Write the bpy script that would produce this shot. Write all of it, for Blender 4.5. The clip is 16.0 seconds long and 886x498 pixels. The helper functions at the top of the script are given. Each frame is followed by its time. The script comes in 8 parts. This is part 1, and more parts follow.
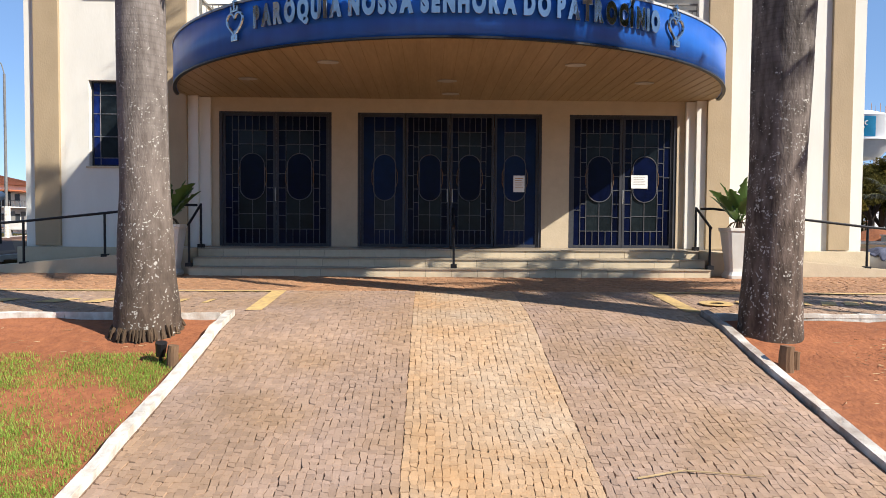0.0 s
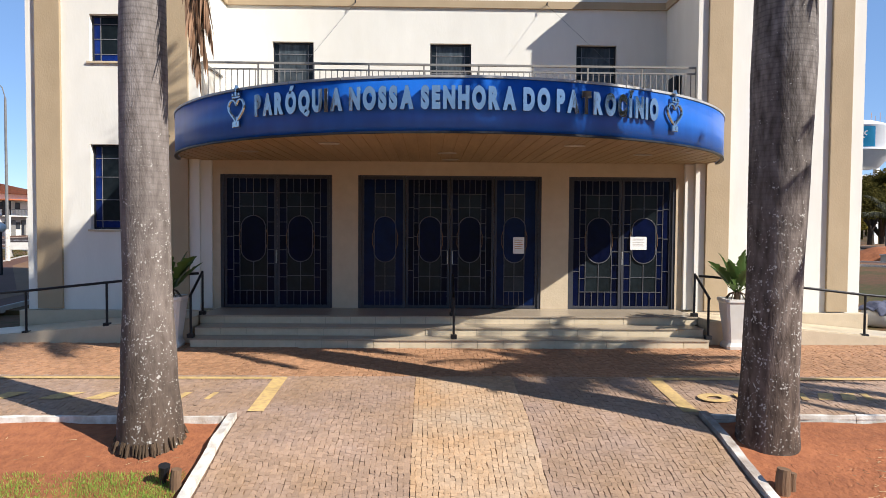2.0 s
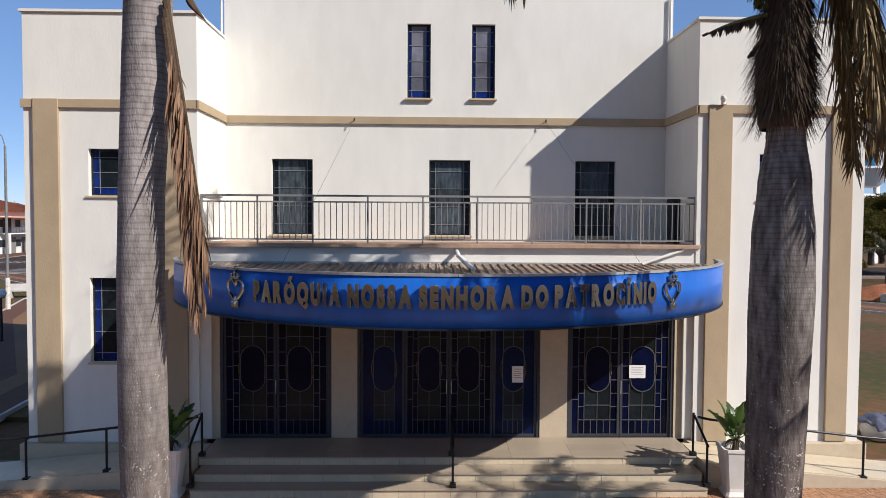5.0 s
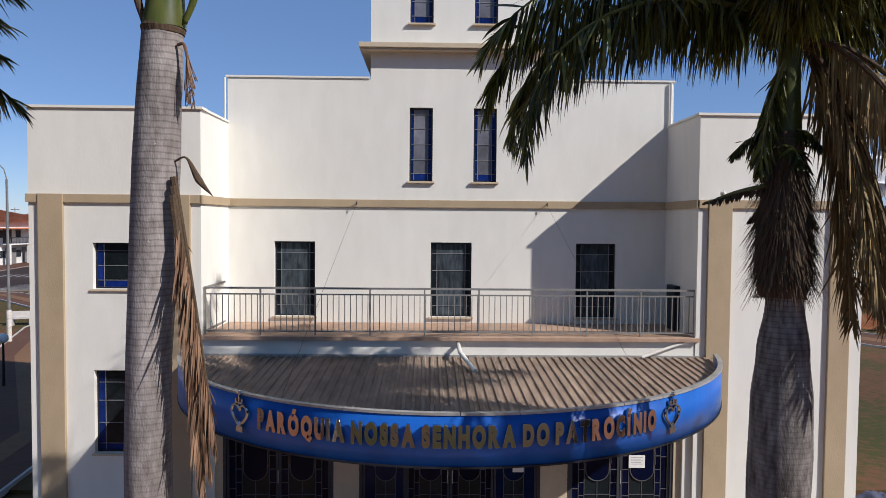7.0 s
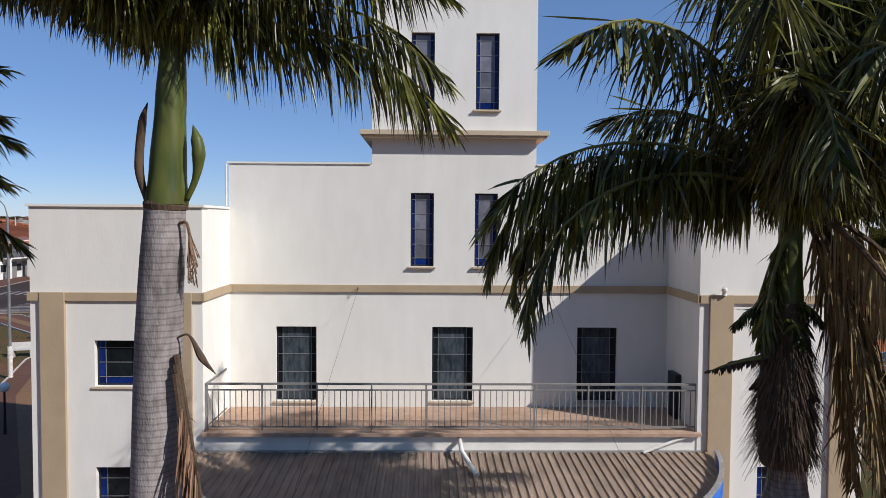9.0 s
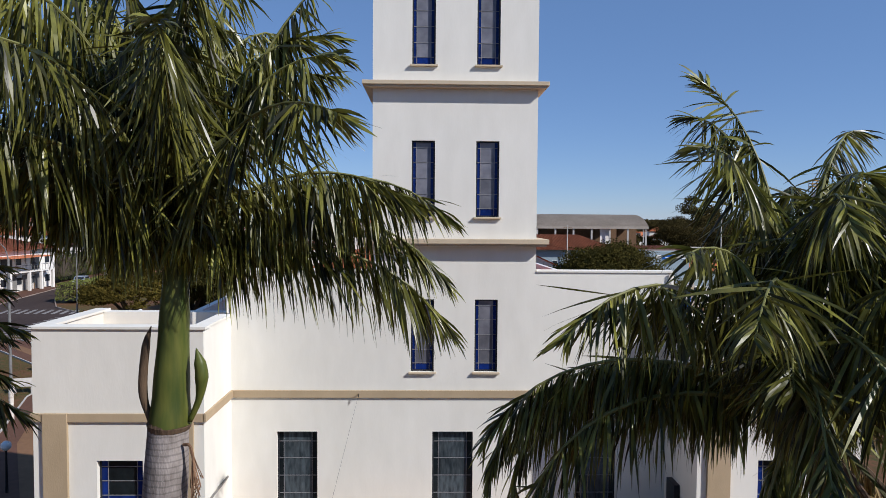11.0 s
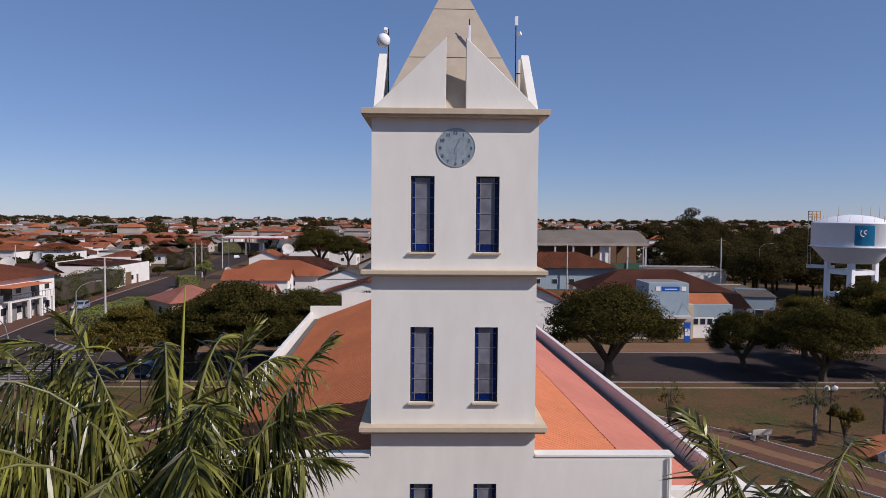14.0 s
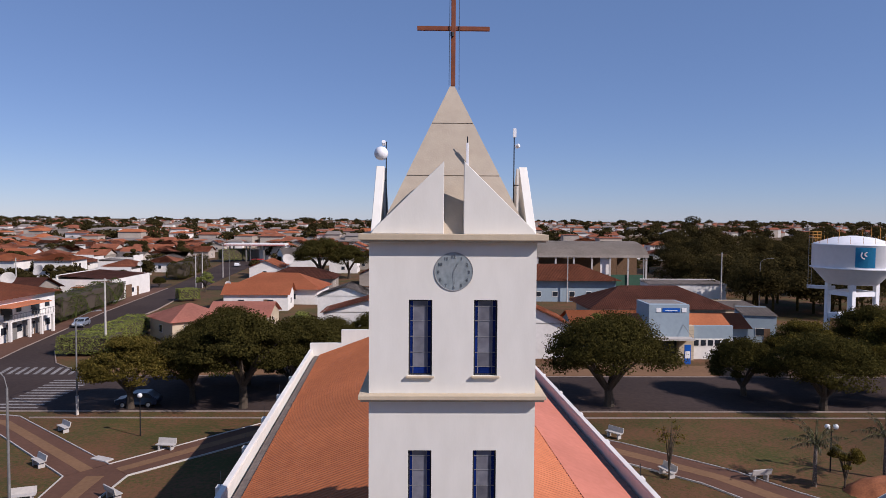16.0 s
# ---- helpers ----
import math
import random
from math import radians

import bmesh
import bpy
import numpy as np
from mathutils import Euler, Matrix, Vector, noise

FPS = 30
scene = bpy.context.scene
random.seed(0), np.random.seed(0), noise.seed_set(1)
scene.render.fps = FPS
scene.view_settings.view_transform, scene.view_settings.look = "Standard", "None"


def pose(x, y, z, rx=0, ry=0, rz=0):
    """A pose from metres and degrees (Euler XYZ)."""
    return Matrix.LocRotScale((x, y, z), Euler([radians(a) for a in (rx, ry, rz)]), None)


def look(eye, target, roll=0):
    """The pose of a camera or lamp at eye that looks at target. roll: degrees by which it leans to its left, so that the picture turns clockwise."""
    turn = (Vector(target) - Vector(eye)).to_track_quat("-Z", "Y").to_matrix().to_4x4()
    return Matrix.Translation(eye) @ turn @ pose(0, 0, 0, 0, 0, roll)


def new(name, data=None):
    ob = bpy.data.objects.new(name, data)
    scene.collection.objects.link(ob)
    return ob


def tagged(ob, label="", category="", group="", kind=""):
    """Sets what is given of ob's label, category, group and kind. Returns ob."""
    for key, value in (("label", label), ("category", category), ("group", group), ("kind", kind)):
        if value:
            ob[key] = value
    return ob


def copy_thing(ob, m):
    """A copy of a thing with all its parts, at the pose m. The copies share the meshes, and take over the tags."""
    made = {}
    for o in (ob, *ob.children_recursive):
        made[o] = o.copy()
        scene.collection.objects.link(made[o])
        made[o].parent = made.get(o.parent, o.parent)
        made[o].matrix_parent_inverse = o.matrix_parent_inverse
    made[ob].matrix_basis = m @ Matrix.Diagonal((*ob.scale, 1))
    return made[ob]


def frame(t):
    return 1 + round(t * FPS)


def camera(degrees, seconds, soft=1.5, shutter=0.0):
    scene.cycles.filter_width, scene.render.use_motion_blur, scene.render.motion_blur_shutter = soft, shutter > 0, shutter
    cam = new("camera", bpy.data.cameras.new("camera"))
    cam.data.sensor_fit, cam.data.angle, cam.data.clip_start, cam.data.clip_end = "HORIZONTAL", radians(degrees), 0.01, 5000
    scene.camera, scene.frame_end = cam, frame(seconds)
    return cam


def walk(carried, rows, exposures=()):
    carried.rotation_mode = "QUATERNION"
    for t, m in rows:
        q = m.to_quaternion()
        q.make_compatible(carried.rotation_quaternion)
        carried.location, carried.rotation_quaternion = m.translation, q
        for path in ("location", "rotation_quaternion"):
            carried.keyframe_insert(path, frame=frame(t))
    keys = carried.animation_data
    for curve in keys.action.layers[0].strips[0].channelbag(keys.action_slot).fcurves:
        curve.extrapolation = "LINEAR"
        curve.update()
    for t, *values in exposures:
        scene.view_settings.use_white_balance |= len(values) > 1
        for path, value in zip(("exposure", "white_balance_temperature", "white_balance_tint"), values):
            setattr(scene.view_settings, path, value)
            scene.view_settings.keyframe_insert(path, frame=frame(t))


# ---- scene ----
cam = camera(66.0, 16.0, soft=0.75)
PATH = [
    (0, (-0.407, 0.261, 0.896), (-0.365, 2.259, 0.824), 0.4),
    (0.5, (-0.417, 0.26, 1.209), (-0.375, 2.258, 1.137), 0.3),
    (1, (-0.43, 0.25, 1.489), (-0.387, 2.248, 1.415), 0.4),
    (1.5, (-0.427, 0.239, 1.809), (-0.384, 2.237, 1.736), 0.4),
    (2, (-0.418, 0.234, 2.163), (-0.376, 2.232, 2.091), 0.4),
    (2.5, (-0.415, 0.239, 2.571), (-0.373, 2.237, 2.497), 0.3),
    (3, (-0.411, 0.26, 3.003), (-0.37, 2.258, 2.928), 0.3),
    (3.5, (-0.405, 0.311, 3.454), (-0.365, 2.309, 3.378), 0.3),
    (4, (-0.411, 0.319, 3.925), (-0.37, 2.317, 3.847), 0.3),
    (4.2, (-0.405, 0.321, 4.09), (-0.364, 2.319, 4.016), 0.2),
    (6.3, (-0.434, 0.297, 6.147), (-0.393, 2.295, 6.064), 0.6),
    (6.5, (-0.456, 0.293, 6.304), (-0.413, 2.291, 6.224), 0.4),
    (7, (-0.462, 0.287, 6.787), (-0.42, 2.285, 6.706), 0.5),
    (7.5, (-0.461, 0.283, 7.274), (-0.42, 2.281, 7.193), 0.5),
    (8, (-0.465, 0.293, 7.785), (-0.424, 2.291, 7.702), 0.6),
    (8.2, (-0.488, 0.316, 7.955), (-0.447, 2.314, 7.875), 0.4),
    (10.5, (-0.511, 0.373, 10.58), (-0.469, 2.37, 10.492), 0.4),
    (11, (-0.522, 0.379, 11.237), (-0.48, 2.377, 11.148), 0.4),
    (11.5, (-0.514, 0.402, 11.94), (-0.472, 2.4, 11.854), 0.4),
    (12, (-0.509, 0.444, 12.654), (-0.467, 2.442, 12.567), 0.4),
    (12.5, (-0.513, 0.544, 13.382), (-0.47, 2.542, 13.293), 0.4),
    (13, (-0.528, 0.569, 14.093), (-0.485, 2.566, 14.002), 0.4),
    (13.5, (-0.545, 0.592, 14.806), (-0.502, 2.59, 14.714), 0.4),
    (14, (-0.514, 0.563, 15.504), (-0.472, 2.561, 15.412), 0.4),
    (14.5, (-0.512, 0.596, 16.205), (-0.47, 2.593, 16.113), 0.4),
    (15, (-0.495, 0.64, 16.925), (-0.454, 2.637, 16.831), 0.4),
    (15.5, (-0.476, 0.676, 17.586), (-0.435, 2.674, 17.493), 0.4),
    (16, (-0.464, 0.748, 18.287), (-0.424, 2.745, 18.195), 0.4),
]
EXPOSE = [(0, 0.74, 6600, 9), (1.5, 0.73, 6450, 10), (2.5, 0.63, 6450, 10), (3.5, 0.50, 6450, 11), (4.2, 0.42, 6400, 12), (6.3, 0.12, 6250, 13), (8.2, 0.04, 6150, 13), (10.5, 0.05, 6100, 12), (12.5, 0.0, 6200, 16), (13, -0.02, 6200, 18), (14, -0.22, 6350, 20), (14.5, -0.22, 6400, 23), (15, -0.15, 6400, 24), (16, -0.08, 6400, 22)]
walk(cam, [(t, look(eye, target, roll)) for t, eye, target, roll in PATH], EXPOSE)

# ---- world, sun, exposure ----
SUN = Vector((3.12, -1.9, 2.75)).normalized()
world = bpy.data.worlds.new("world")
scene.world = world
world.use_nodes = True
wn = world.node_tree.nodes
sky = wn.new("ShaderNodeTexSky")
sky.sky_type = "NISHITA"
sky.sun_disc = False
sky.sun_elevation = math.asin(SUN.z)
sky.sun_rotation = math.atan2(SUN.x, SUN.y)
sky.altitude = 500
sky.air_density, sky.dust_density, sky.ozone_density = 0.8, 0.05, 2.4
wn["Background"].inputs["Strength"].default_value = 0.092
tint = wn.new("ShaderNodeMix")
tint.data_type, tint.blend_type = "RGBA", "MULTIPLY"
tint.inputs["Factor"].default_value = 1.0
tint.inputs["B"].default_value = (0.94, 0.97, 1.06, 1)
world.node_tree.links.new(sky.outputs["Color"], tint.inputs["A"])
even = wn.new("ShaderNodeMix")
even.data_type = "RGBA"
even.inputs["Factor"].default_value = 0.40
even.inputs["B"].default_value = (1.80, 3.40, 6.4, 1)
world.node_tree.links.new(tint.outputs["Result"], even.inputs["A"])
world.node_tree.links.new(even.outputs["Result"], wn["Background"].inputs["Color"])
sun = new("sun", bpy.data.lights.new("sun", "SUN"))
sun.data.energy, sun.data.angle, sun.data.color = 5.0, radians(0.5), (1.0, 0.95, 0.87)
sun.matrix_world = look(SUN * 60, (0, 0, 0))


# ---- materials ----
def mat(name, c1, c2=None, rough=0.8, big=0.6, small=12.0, bump=0.0, bscale=40.0, metal=0.0, spec=0.25,
        stain=0.12, stretch=(1, 1, 1), rand=0.0, trans=0.0, coat=0.0, island=False):
    """A worn surface: c1 and c2 mixed by grain, broad stains in value, fine relief; rand varies whole pieces."""
    m = bpy.data.materials.new(name)
    m.use_nodes = True
    n, l = m.node_tree.nodes, m.node_tree.links
    b = n["Principled BSDF"]
    c2 = c2 or tuple(v * 0.8 for v in c1)
    tc = n.new("ShaderNodeTexCoord")
    mp = n.new("ShaderNodeMapping")
    mp.inputs["Scale"].default_value = stretch
    l.new(tc.outputs["Object"], mp.inputs["Vector"])
    g = n.new("ShaderNodeTexNoise")
    g.inputs["Scale"].default_value, g.inputs["Detail"].default_value = small, 6
    l.new(mp.outputs["Vector"], g.inputs["Vector"])
    ramp = n.new("ShaderNodeMapRange")
    ramp.inputs["From Min"].default_value, ramp.inputs["From Max"].default_value = 0.3, 0.7
    l.new(g.outputs["Fac"], ramp.inputs["Value"])
    mix = n.new("ShaderNodeMix")
    mix.data_type = "RGBA"
    mix.inputs["A"].default_value, mix.inputs["B"].default_value = (*c1, 1), (*c2, 1)
    l.new(ramp.outputs["Result"], mix.inputs["Factor"])
    s = n.new("ShaderNodeTexNoise")
    s.inputs["Scale"].default_value, s.inputs["Detail"].default_value = big, 5
    l.new(mp.outputs["Vector"], s.inputs["Vector"])
    val = n.new("ShaderNodeMapRange")
    val.inputs["From Min"].default_value, val.inputs["From Max"].default_value = 0.25, 0.75
    val.inputs["To Min"].default_value, val.inputs["To Max"].default_value = 1 - stain, 1 + stain
    l.new(s.outputs["Fac"], val.inputs["Value"])
    hsv = n.new("ShaderNodeHueSaturation")
    l.new(mix.outputs["Result"], hsv.inputs["Color"])
    v = val.outputs["Result"]
    if rand:
        src = n.new("ShaderNodeNewGeometry").outputs["Random Per Island"] if island else n.new("ShaderNodeObjectInfo").outputs["Random"]
        r = n.new("ShaderNodeMapRange")
        r.inputs["To Min"].default_value, r.inputs["To Max"].default_value = 1 - rand, 1 + rand
        l.new(src, r.inputs["Value"])
        mul = n.new("ShaderNodeMath")
        mul.operation = "MULTIPLY"
        l.new(v, mul.inputs[0])
        l.new(r.outputs["Result"], mul.inputs[1])
        v = mul.outputs[0]
    l.new(v, hsv.inputs["Value"])
    l.new(hsv.outputs["Color"], b.inputs["Base Color"])
    b.inputs["Roughness"].default_value, b.inputs["Metallic"].default_value = rough, metal
    b.inputs["Specular IOR Level"].default_value = spec
    b.inputs["Transmission Weight"].default_value = trans
    b.inputs["Coat Weight"].default_value = coat
    if bump:
        t = n.new("ShaderNodeTexNoise")
        t.inputs["Scale"].default_value, t.inputs["Detail"].default_value = bscale, 4
        l.new(mp.outputs["Vector"], t.inputs["Vector"])
        bp = n.new("ShaderNodeBump")
        bp.inputs["Strength"].default_value, bp.inputs["Distance"].default_value = bump, 0.02
        l.new(t.outputs["Fac"], bp.inputs["Height"])
        l.new(bp.outputs["Normal"], b.inputs["Normal"])
    return m


M = {
    "plaster": mat("white plaster", (0.74, 0.715, 0.65), (0.69, 0.665, 0.60), 0.9, 0.35, 3.0, 0.08, 22, stain=0.06, stretch=(1, 1, 0.35)),
    "tan": mat("tan plaster", (0.415, 0.318, 0.205), (0.375, 0.287, 0.182), 0.9, 0.5, 3.0, 0.16, 30, stain=0.08, stretch=(1, 1, 0.6)),
    "beige": mat("beige plaster", (0.53, 0.435, 0.31), (0.48, 0.39, 0.275), 0.9, 0.5, 6.0, 0.2, 30, stain=0.07),
    "balcony": mat("stained brown floor tile", (0.44, 0.30, 0.21), (0.34, 0.22, 0.15), 0.8, 0.8, 6.0, stain=0.2),
    "bay_glass": mat("grey curtained glass", (0.075, 0.092, 0.105), (0.022, 0.03, 0.036), 0.15, 2, 6, 0.12, 60, stain=0.3, rand=0.25, spec=0.2, stretch=(2.5, 1, 0.6)),
    "spire": mat("spire plaster", (0.46, 0.39, 0.30), (0.42, 0.35, 0.27), 0.9, 0.6, 4.0, 0.2, 25, stain=0.08),
    "blue": mat("blue composite panel", (0.011, 0.108, 0.45), (0.009, 0.088, 0.38), 0.34, 0.8, 3.0, stain=0.14, spec=0.38, stretch=(2, 2, 0.5)),
    "soffit": mat("soffit boards", (0.37, 0.26, 0.145), (0.31, 0.215, 0.115), 0.45, 0.8, 5.0, stain=0.14, stretch=(6, 0.5, 1)),
    "soffit_joint": mat("soffit joint", (0.32, 0.222, 0.122), (0.28, 0.195, 0.107), 0.6, 0.8, 5.0),
    "steel": mat("polished steel", (0.58, 0.575, 0.56), (0.38, 0.375, 0.36), 0.09, 3, 6, 0.06, 9, metal=1.0, stain=0.2),
    "cap": mat("aluminium cap", (0.46, 0.45, 0.43), (0.34, 0.33, 0.31), 0.5, 1, 8, metal=0.5, stain=0.12),
    "sheet": mat("weathered roof sheet", (0.62, 0.475, 0.355), (0.42, 0.315, 0.235), 0.85, 0.7, 5.0, 0.2, 30, stain=0.25, stretch=(1, 0.3, 1)),
    "step": mat("cream step tile", (0.59, 0.49, 0.345), (0.52, 0.43, 0.30), 0.45, 1.2, 8, stain=0.08, rand=0.05),
    "tread": mat("brown granite tread", (0.40, 0.33, 0.245), (0.29, 0.235, 0.175), 0.28, 1.2, 60, stain=0.1, rand=0.06),
    "grout": mat("grout", (0.30, 0.26, 0.20), (0.24, 0.2, 0.16), 0.9, 2, 20),
    "black": mat("black painted metal", (0.018, 0.018, 0.02), (0.012, 0.012, 0.014), 0.4, 3, 20),
    "grey_rail": mat("grey painted rail", (0.23, 0.22, 0.20), (0.19, 0.18, 0.17), 0.5, 3, 20),
    "frame": mat("dark window frame", (0.02, 0.022, 0.03), (0.014, 0.016, 0.02), 0.45, 3, 20),
    "lead": mat("pale lead came", (0.23, 0.23, 0.245), (0.17, 0.17, 0.18), 0.5, 3, 20),
    # door cames: the shade under the canopy is put into this darker colour
    "door_lead": mat("shade-darkened lead came", (0.105, 0.105, 0.115), (0.075, 0.075, 0.082), 0.45, 3, 20),
    "door_frame": mat("grey anodised door frame", (0.055, 0.056, 0.066), (0.042, 0.043, 0.05), 0.45, 3, 20),
    "door_blue": mat("dark blue door glass", (0.002, 0.004, 0.022), (0.0015, 0.003, 0.014), 0.14, 3, 9, 0.15, 60, stain=0.3, rand=0.4, spec=0.12),
    "side_blue": mat("blue sidelight glass", (0.0025, 0.011, 0.052), (0.002, 0.008, 0.036), 0.14, 3, 9, 0.1, 60, stain=0.3, spec=0.15),
    "side_grey": mat("grey sidelight glass", (0.028, 0.034, 0.042), (0.018, 0.023, 0.03), 0.14, 3, 9, 0.1, 60, stain=0.3, rand=0.2, spec=0.2),
    "blue_glass": mat("blue glass", (0.008, 0.024, 0.14), (0.005, 0.016, 0.10), 0.14, 3, 9, 0.15, 60, stain=0.3, rand=0.3, spec=0.12),
    "grey_glass": mat("textured grey glass", (0.013, 0.018, 0.021), (0.008, 0.012, 0.014), 0.12, 3, 9, 0.12, 90, stain=0.3, rand=0.25, spec=0.2),
    "pale_glass": mat("pale frosted glass", (0.17, 0.17, 0.195), (0.12, 0.12, 0.145), 0.25, 1.2, 5, 0.1, 60, stain=0.4, rand=0.3, spec=0.4),
    "cobble_red": mat("red-brown cobble", (0.330, 0.212, 0.130), (0.345, 0.240, 0.182), 0.7, 0.5, 1.3, 0.4, 60, stain=0.2, rand=0.14, island=True),
    "cobble_yellow": mat("yellow cobble", (0.445, 0.268, 0.138), (0.460, 0.342, 0.240), 0.7, 0.5, 1.1, 0.4, 60, stain=0.12, rand=0.13, island=True),
    "cobble_orange": mat("orange cobble", (0.40, 0.22, 0.12), (0.33, 0.175, 0.095), 0.75, 0.5, 25, 0.4, 60, stain=0.2, rand=0.18, island=True),
    "spear": mat("spear leaf", (0.30, 0.30, 0.05), (0.26, 0.26, 0.05), 0.5, 2, 6),
    "joint": mat("sand joint", (0.25, 0.165, 0.115), (0.15, 0.095, 0.065), 0.95, 1, 30),
    "yellow_paint": mat("worn yellow road paint", (0.61, 0.43, 0.17), (0.44, 0.29, 0.14), 0.8, 1.5, 14, 0.3, 40, stain=0.2),
    "white_paint": mat("worn white paint", (0.72, 0.69, 0.63), (0.45, 0.38, 0.31), 0.85, 2, 9, 0.4, 40, stain=0.15),
    "worn_edging": mat("soiled white edging", (0.66, 0.62, 0.56), (0.22, 0.155, 0.115), 0.9, 1.2, 3.2, 0.5, 40, stain=0.25),
    "soil": mat("red soil", (0.34, 0.125, 0.055), (0.24, 0.085, 0.04), 0.98, 0.8, 9, 0.8, 22, stain=0.2),
    "grass": mat("grass blades", (0.20, 0.33, 0.045), (0.30, 0.37, 0.075), 0.7, 1.5, 6, stain=0.2, rand=0.25, island=True),
    "tuft": mat("dry lawn grass", (0.070, 0.078, 0.016), (0.13, 0.095, 0.035), 0.9, 0.3, 1.2, stain=0.3, rand=0.3, spec=0.1, island=True),
    "straw": mat("dry straw", (0.46, 0.34, 0.19), (0.36, 0.25, 0.13), 0.85, 2, 9, rand=0.2, island=True),
    "lawn": mat("dry park lawn", (0.052, 0.050, 0.012), (0.125, 0.057, 0.027), 0.95, 0.06, 0.16, 0.6, 7, stain=0.3),
    "asphalt": mat("asphalt", (0.060, 0.043, 0.038), (0.044, 0.032, 0.029), 0.95, 0.08, 2.0, 0.2, 20, stain=0.22, spec=0.1),
    "path": mat("park path", (0.125, 0.060, 0.037), (0.10, 0.049, 0.031), 0.9, 0.2, 3, stain=0.15),
    "path_light": mat("park path pale band", (0.21, 0.115, 0.058), (0.17, 0.092, 0.048), 0.9, 0.2, 3, stain=0.15),
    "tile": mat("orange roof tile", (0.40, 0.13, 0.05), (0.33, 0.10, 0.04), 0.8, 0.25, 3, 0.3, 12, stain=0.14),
    "tile_bright": mat("bright orange roof", (0.54, 0.185, 0.085), (0.47, 0.155, 0.070), 0.8, 0.25, 3, 0.2, 12, stain=0.1),
    "coral": mat("coral painted gutter strip", (0.58, 0.205, 0.140), (0.52, 0.18, 0.115), 0.8, 0.3, 3, stain=0.12),
    "coral_roof": mat("faded coral roof paint", (0.60, 0.255, 0.185), (0.52, 0.21, 0.15), 0.85, 0.3, 3, stain=0.15),
    "stripe": mat("worn white road paint", (0.30, 0.285, 0.27), (0.14, 0.125, 0.12), 0.9, 0.4, 3.0, stain=0.25),
    "gutter": mat("stained grey gutter", (0.17, 0.14, 0.12), (0.10, 0.08, 0.07), 0.8, 0.6, 4),
    "trunk": mat("grey palm trunk", (0.31, 0.275, 0.255), (0.17, 0.145, 0.13), 0.9, 1.3, 9, 0.35, 30, stain=0.38, stretch=(1.6, 1.6, 0.55)),
    "trunk_dark": mat("dark palm trunk", (0.235, 0.21, 0.192), (0.070, 0.058, 0.050), 0.9, 1.1, 8, 0.35, 30, stain=0.45, stretch=(1.6, 1.6, 0.5)),
    "shaft": mat("green crownshaft", (0.042, 0.062, 0.013), (0.10, 0.105, 0.022), 0.45, 1.2, 5, stain=0.3, stretch=(3, 3, 0.4)),
    "sheath": mat("dry brown sheath", (0.10, 0.065, 0.04), (0.06, 0.04, 0.025), 0.9, 2, 12, 0.5, 25, stain=0.3, stretch=(2, 2, 0.5)),
    "frond": mat("palm leaflet", (0.022, 0.028, 0.006), (0.195, 0.187, 0.034), 0.34, 0.7, 3, stain=0.35, rand=0.85, spec=0.35, island=True),
    "frond_dry": mat("dry palm leaflet", (0.25, 0.145, 0.083), (0.125, 0.070, 0.042), 0.75, 0.7, 3, stain=0.3, rand=0.3, island=True),
    "frond_old": mat("browning palm leaflet", (0.17, 0.11, 0.05), (0.25, 0.18, 0.07), 0.6, 0.7, 3, stain=0.3, rand=0.4, island=True),
    "rachis": mat("frond stalk", (0.17, 0.17, 0.06), (0.13, 0.13, 0.04), 0.5, 1, 5),
    "leaf": mat("tree leaves", (0.034, 0.033, 0.010), (0.092, 0.076, 0.021), 0.85, 0.3, 2, stain=0.35, rand=0.28, spec=0.0, island=True),
    "leaf_wood": mat("woodland leaves", (0.032, 0.028, 0.011), (0.080, 0.060, 0.022), 0.9, 0.1, 0.5, stain=0.35, rand=0.25, spec=0.0, island=True),
    "leaf_olive": mat("olive tree leaves", (0.085, 0.073, 0.016), (0.145, 0.105, 0.025), 0.85, 0.3, 2, stain=0.3, rand=0.5, spec=0.0, island=True),
    "leaf_light": mat("hedge leaves", (0.24, 0.26, 0.06), (0.17, 0.19, 0.042), 0.85, 0.3, 2, stain=0.2, rand=0.18, island=True),
    "leaf_mid": mat("clipped tree leaves", (0.10, 0.115, 0.028), (0.055, 0.07, 0.016), 0.85, 0.3, 2, stain=0.3, rand=0.4, island=True),
    "kerb": mat("weathered kerb", (0.34, 0.27, 0.23), (0.24, 0.19, 0.16), 0.9, 0.5, 4, stain=0.2),
    "leaf_grey": mat("grey-green palm leaves", (0.055, 0.058, 0.030), (0.085, 0.082, 0.046), 0.6, 0.5, 3, stain=0.2, rand=0.3, island=True),
    "bark": mat("tree bark", (0.09, 0.07, 0.05), (0.06, 0.045, 0.035), 0.95, 1, 8, 0.6, 14),
    "potleaf": mat("large glossy leaf", (0.05, 0.095, 0.022), (0.075, 0.125, 0.032), 0.35, 2, 6, stain=0.25, rand=0.25),
    "pot": mat("white fibre planter", (0.72, 0.69, 0.63), (0.66, 0.62, 0.55), 0.6, 2, 8, stain=0.1),
    "white_wall": mat("white house wall", (0.76, 0.73, 0.68), (0.69, 0.66, 0.61), 0.9, 0.3, 2, stain=0.12),
    "house_wall": mat("pale house wall", (0.42, 0.365, 0.31), (0.35, 0.30, 0.25), 0.9, 0.2, 2, stain=0.15, rand=0.3),
    "house_roof": mat("clay tile roof", (0.34, 0.112, 0.052), (0.235, 0.078, 0.042), 0.9, 0.25, 2.5, 0.3, 8, stain=0.25, rand=0.3),
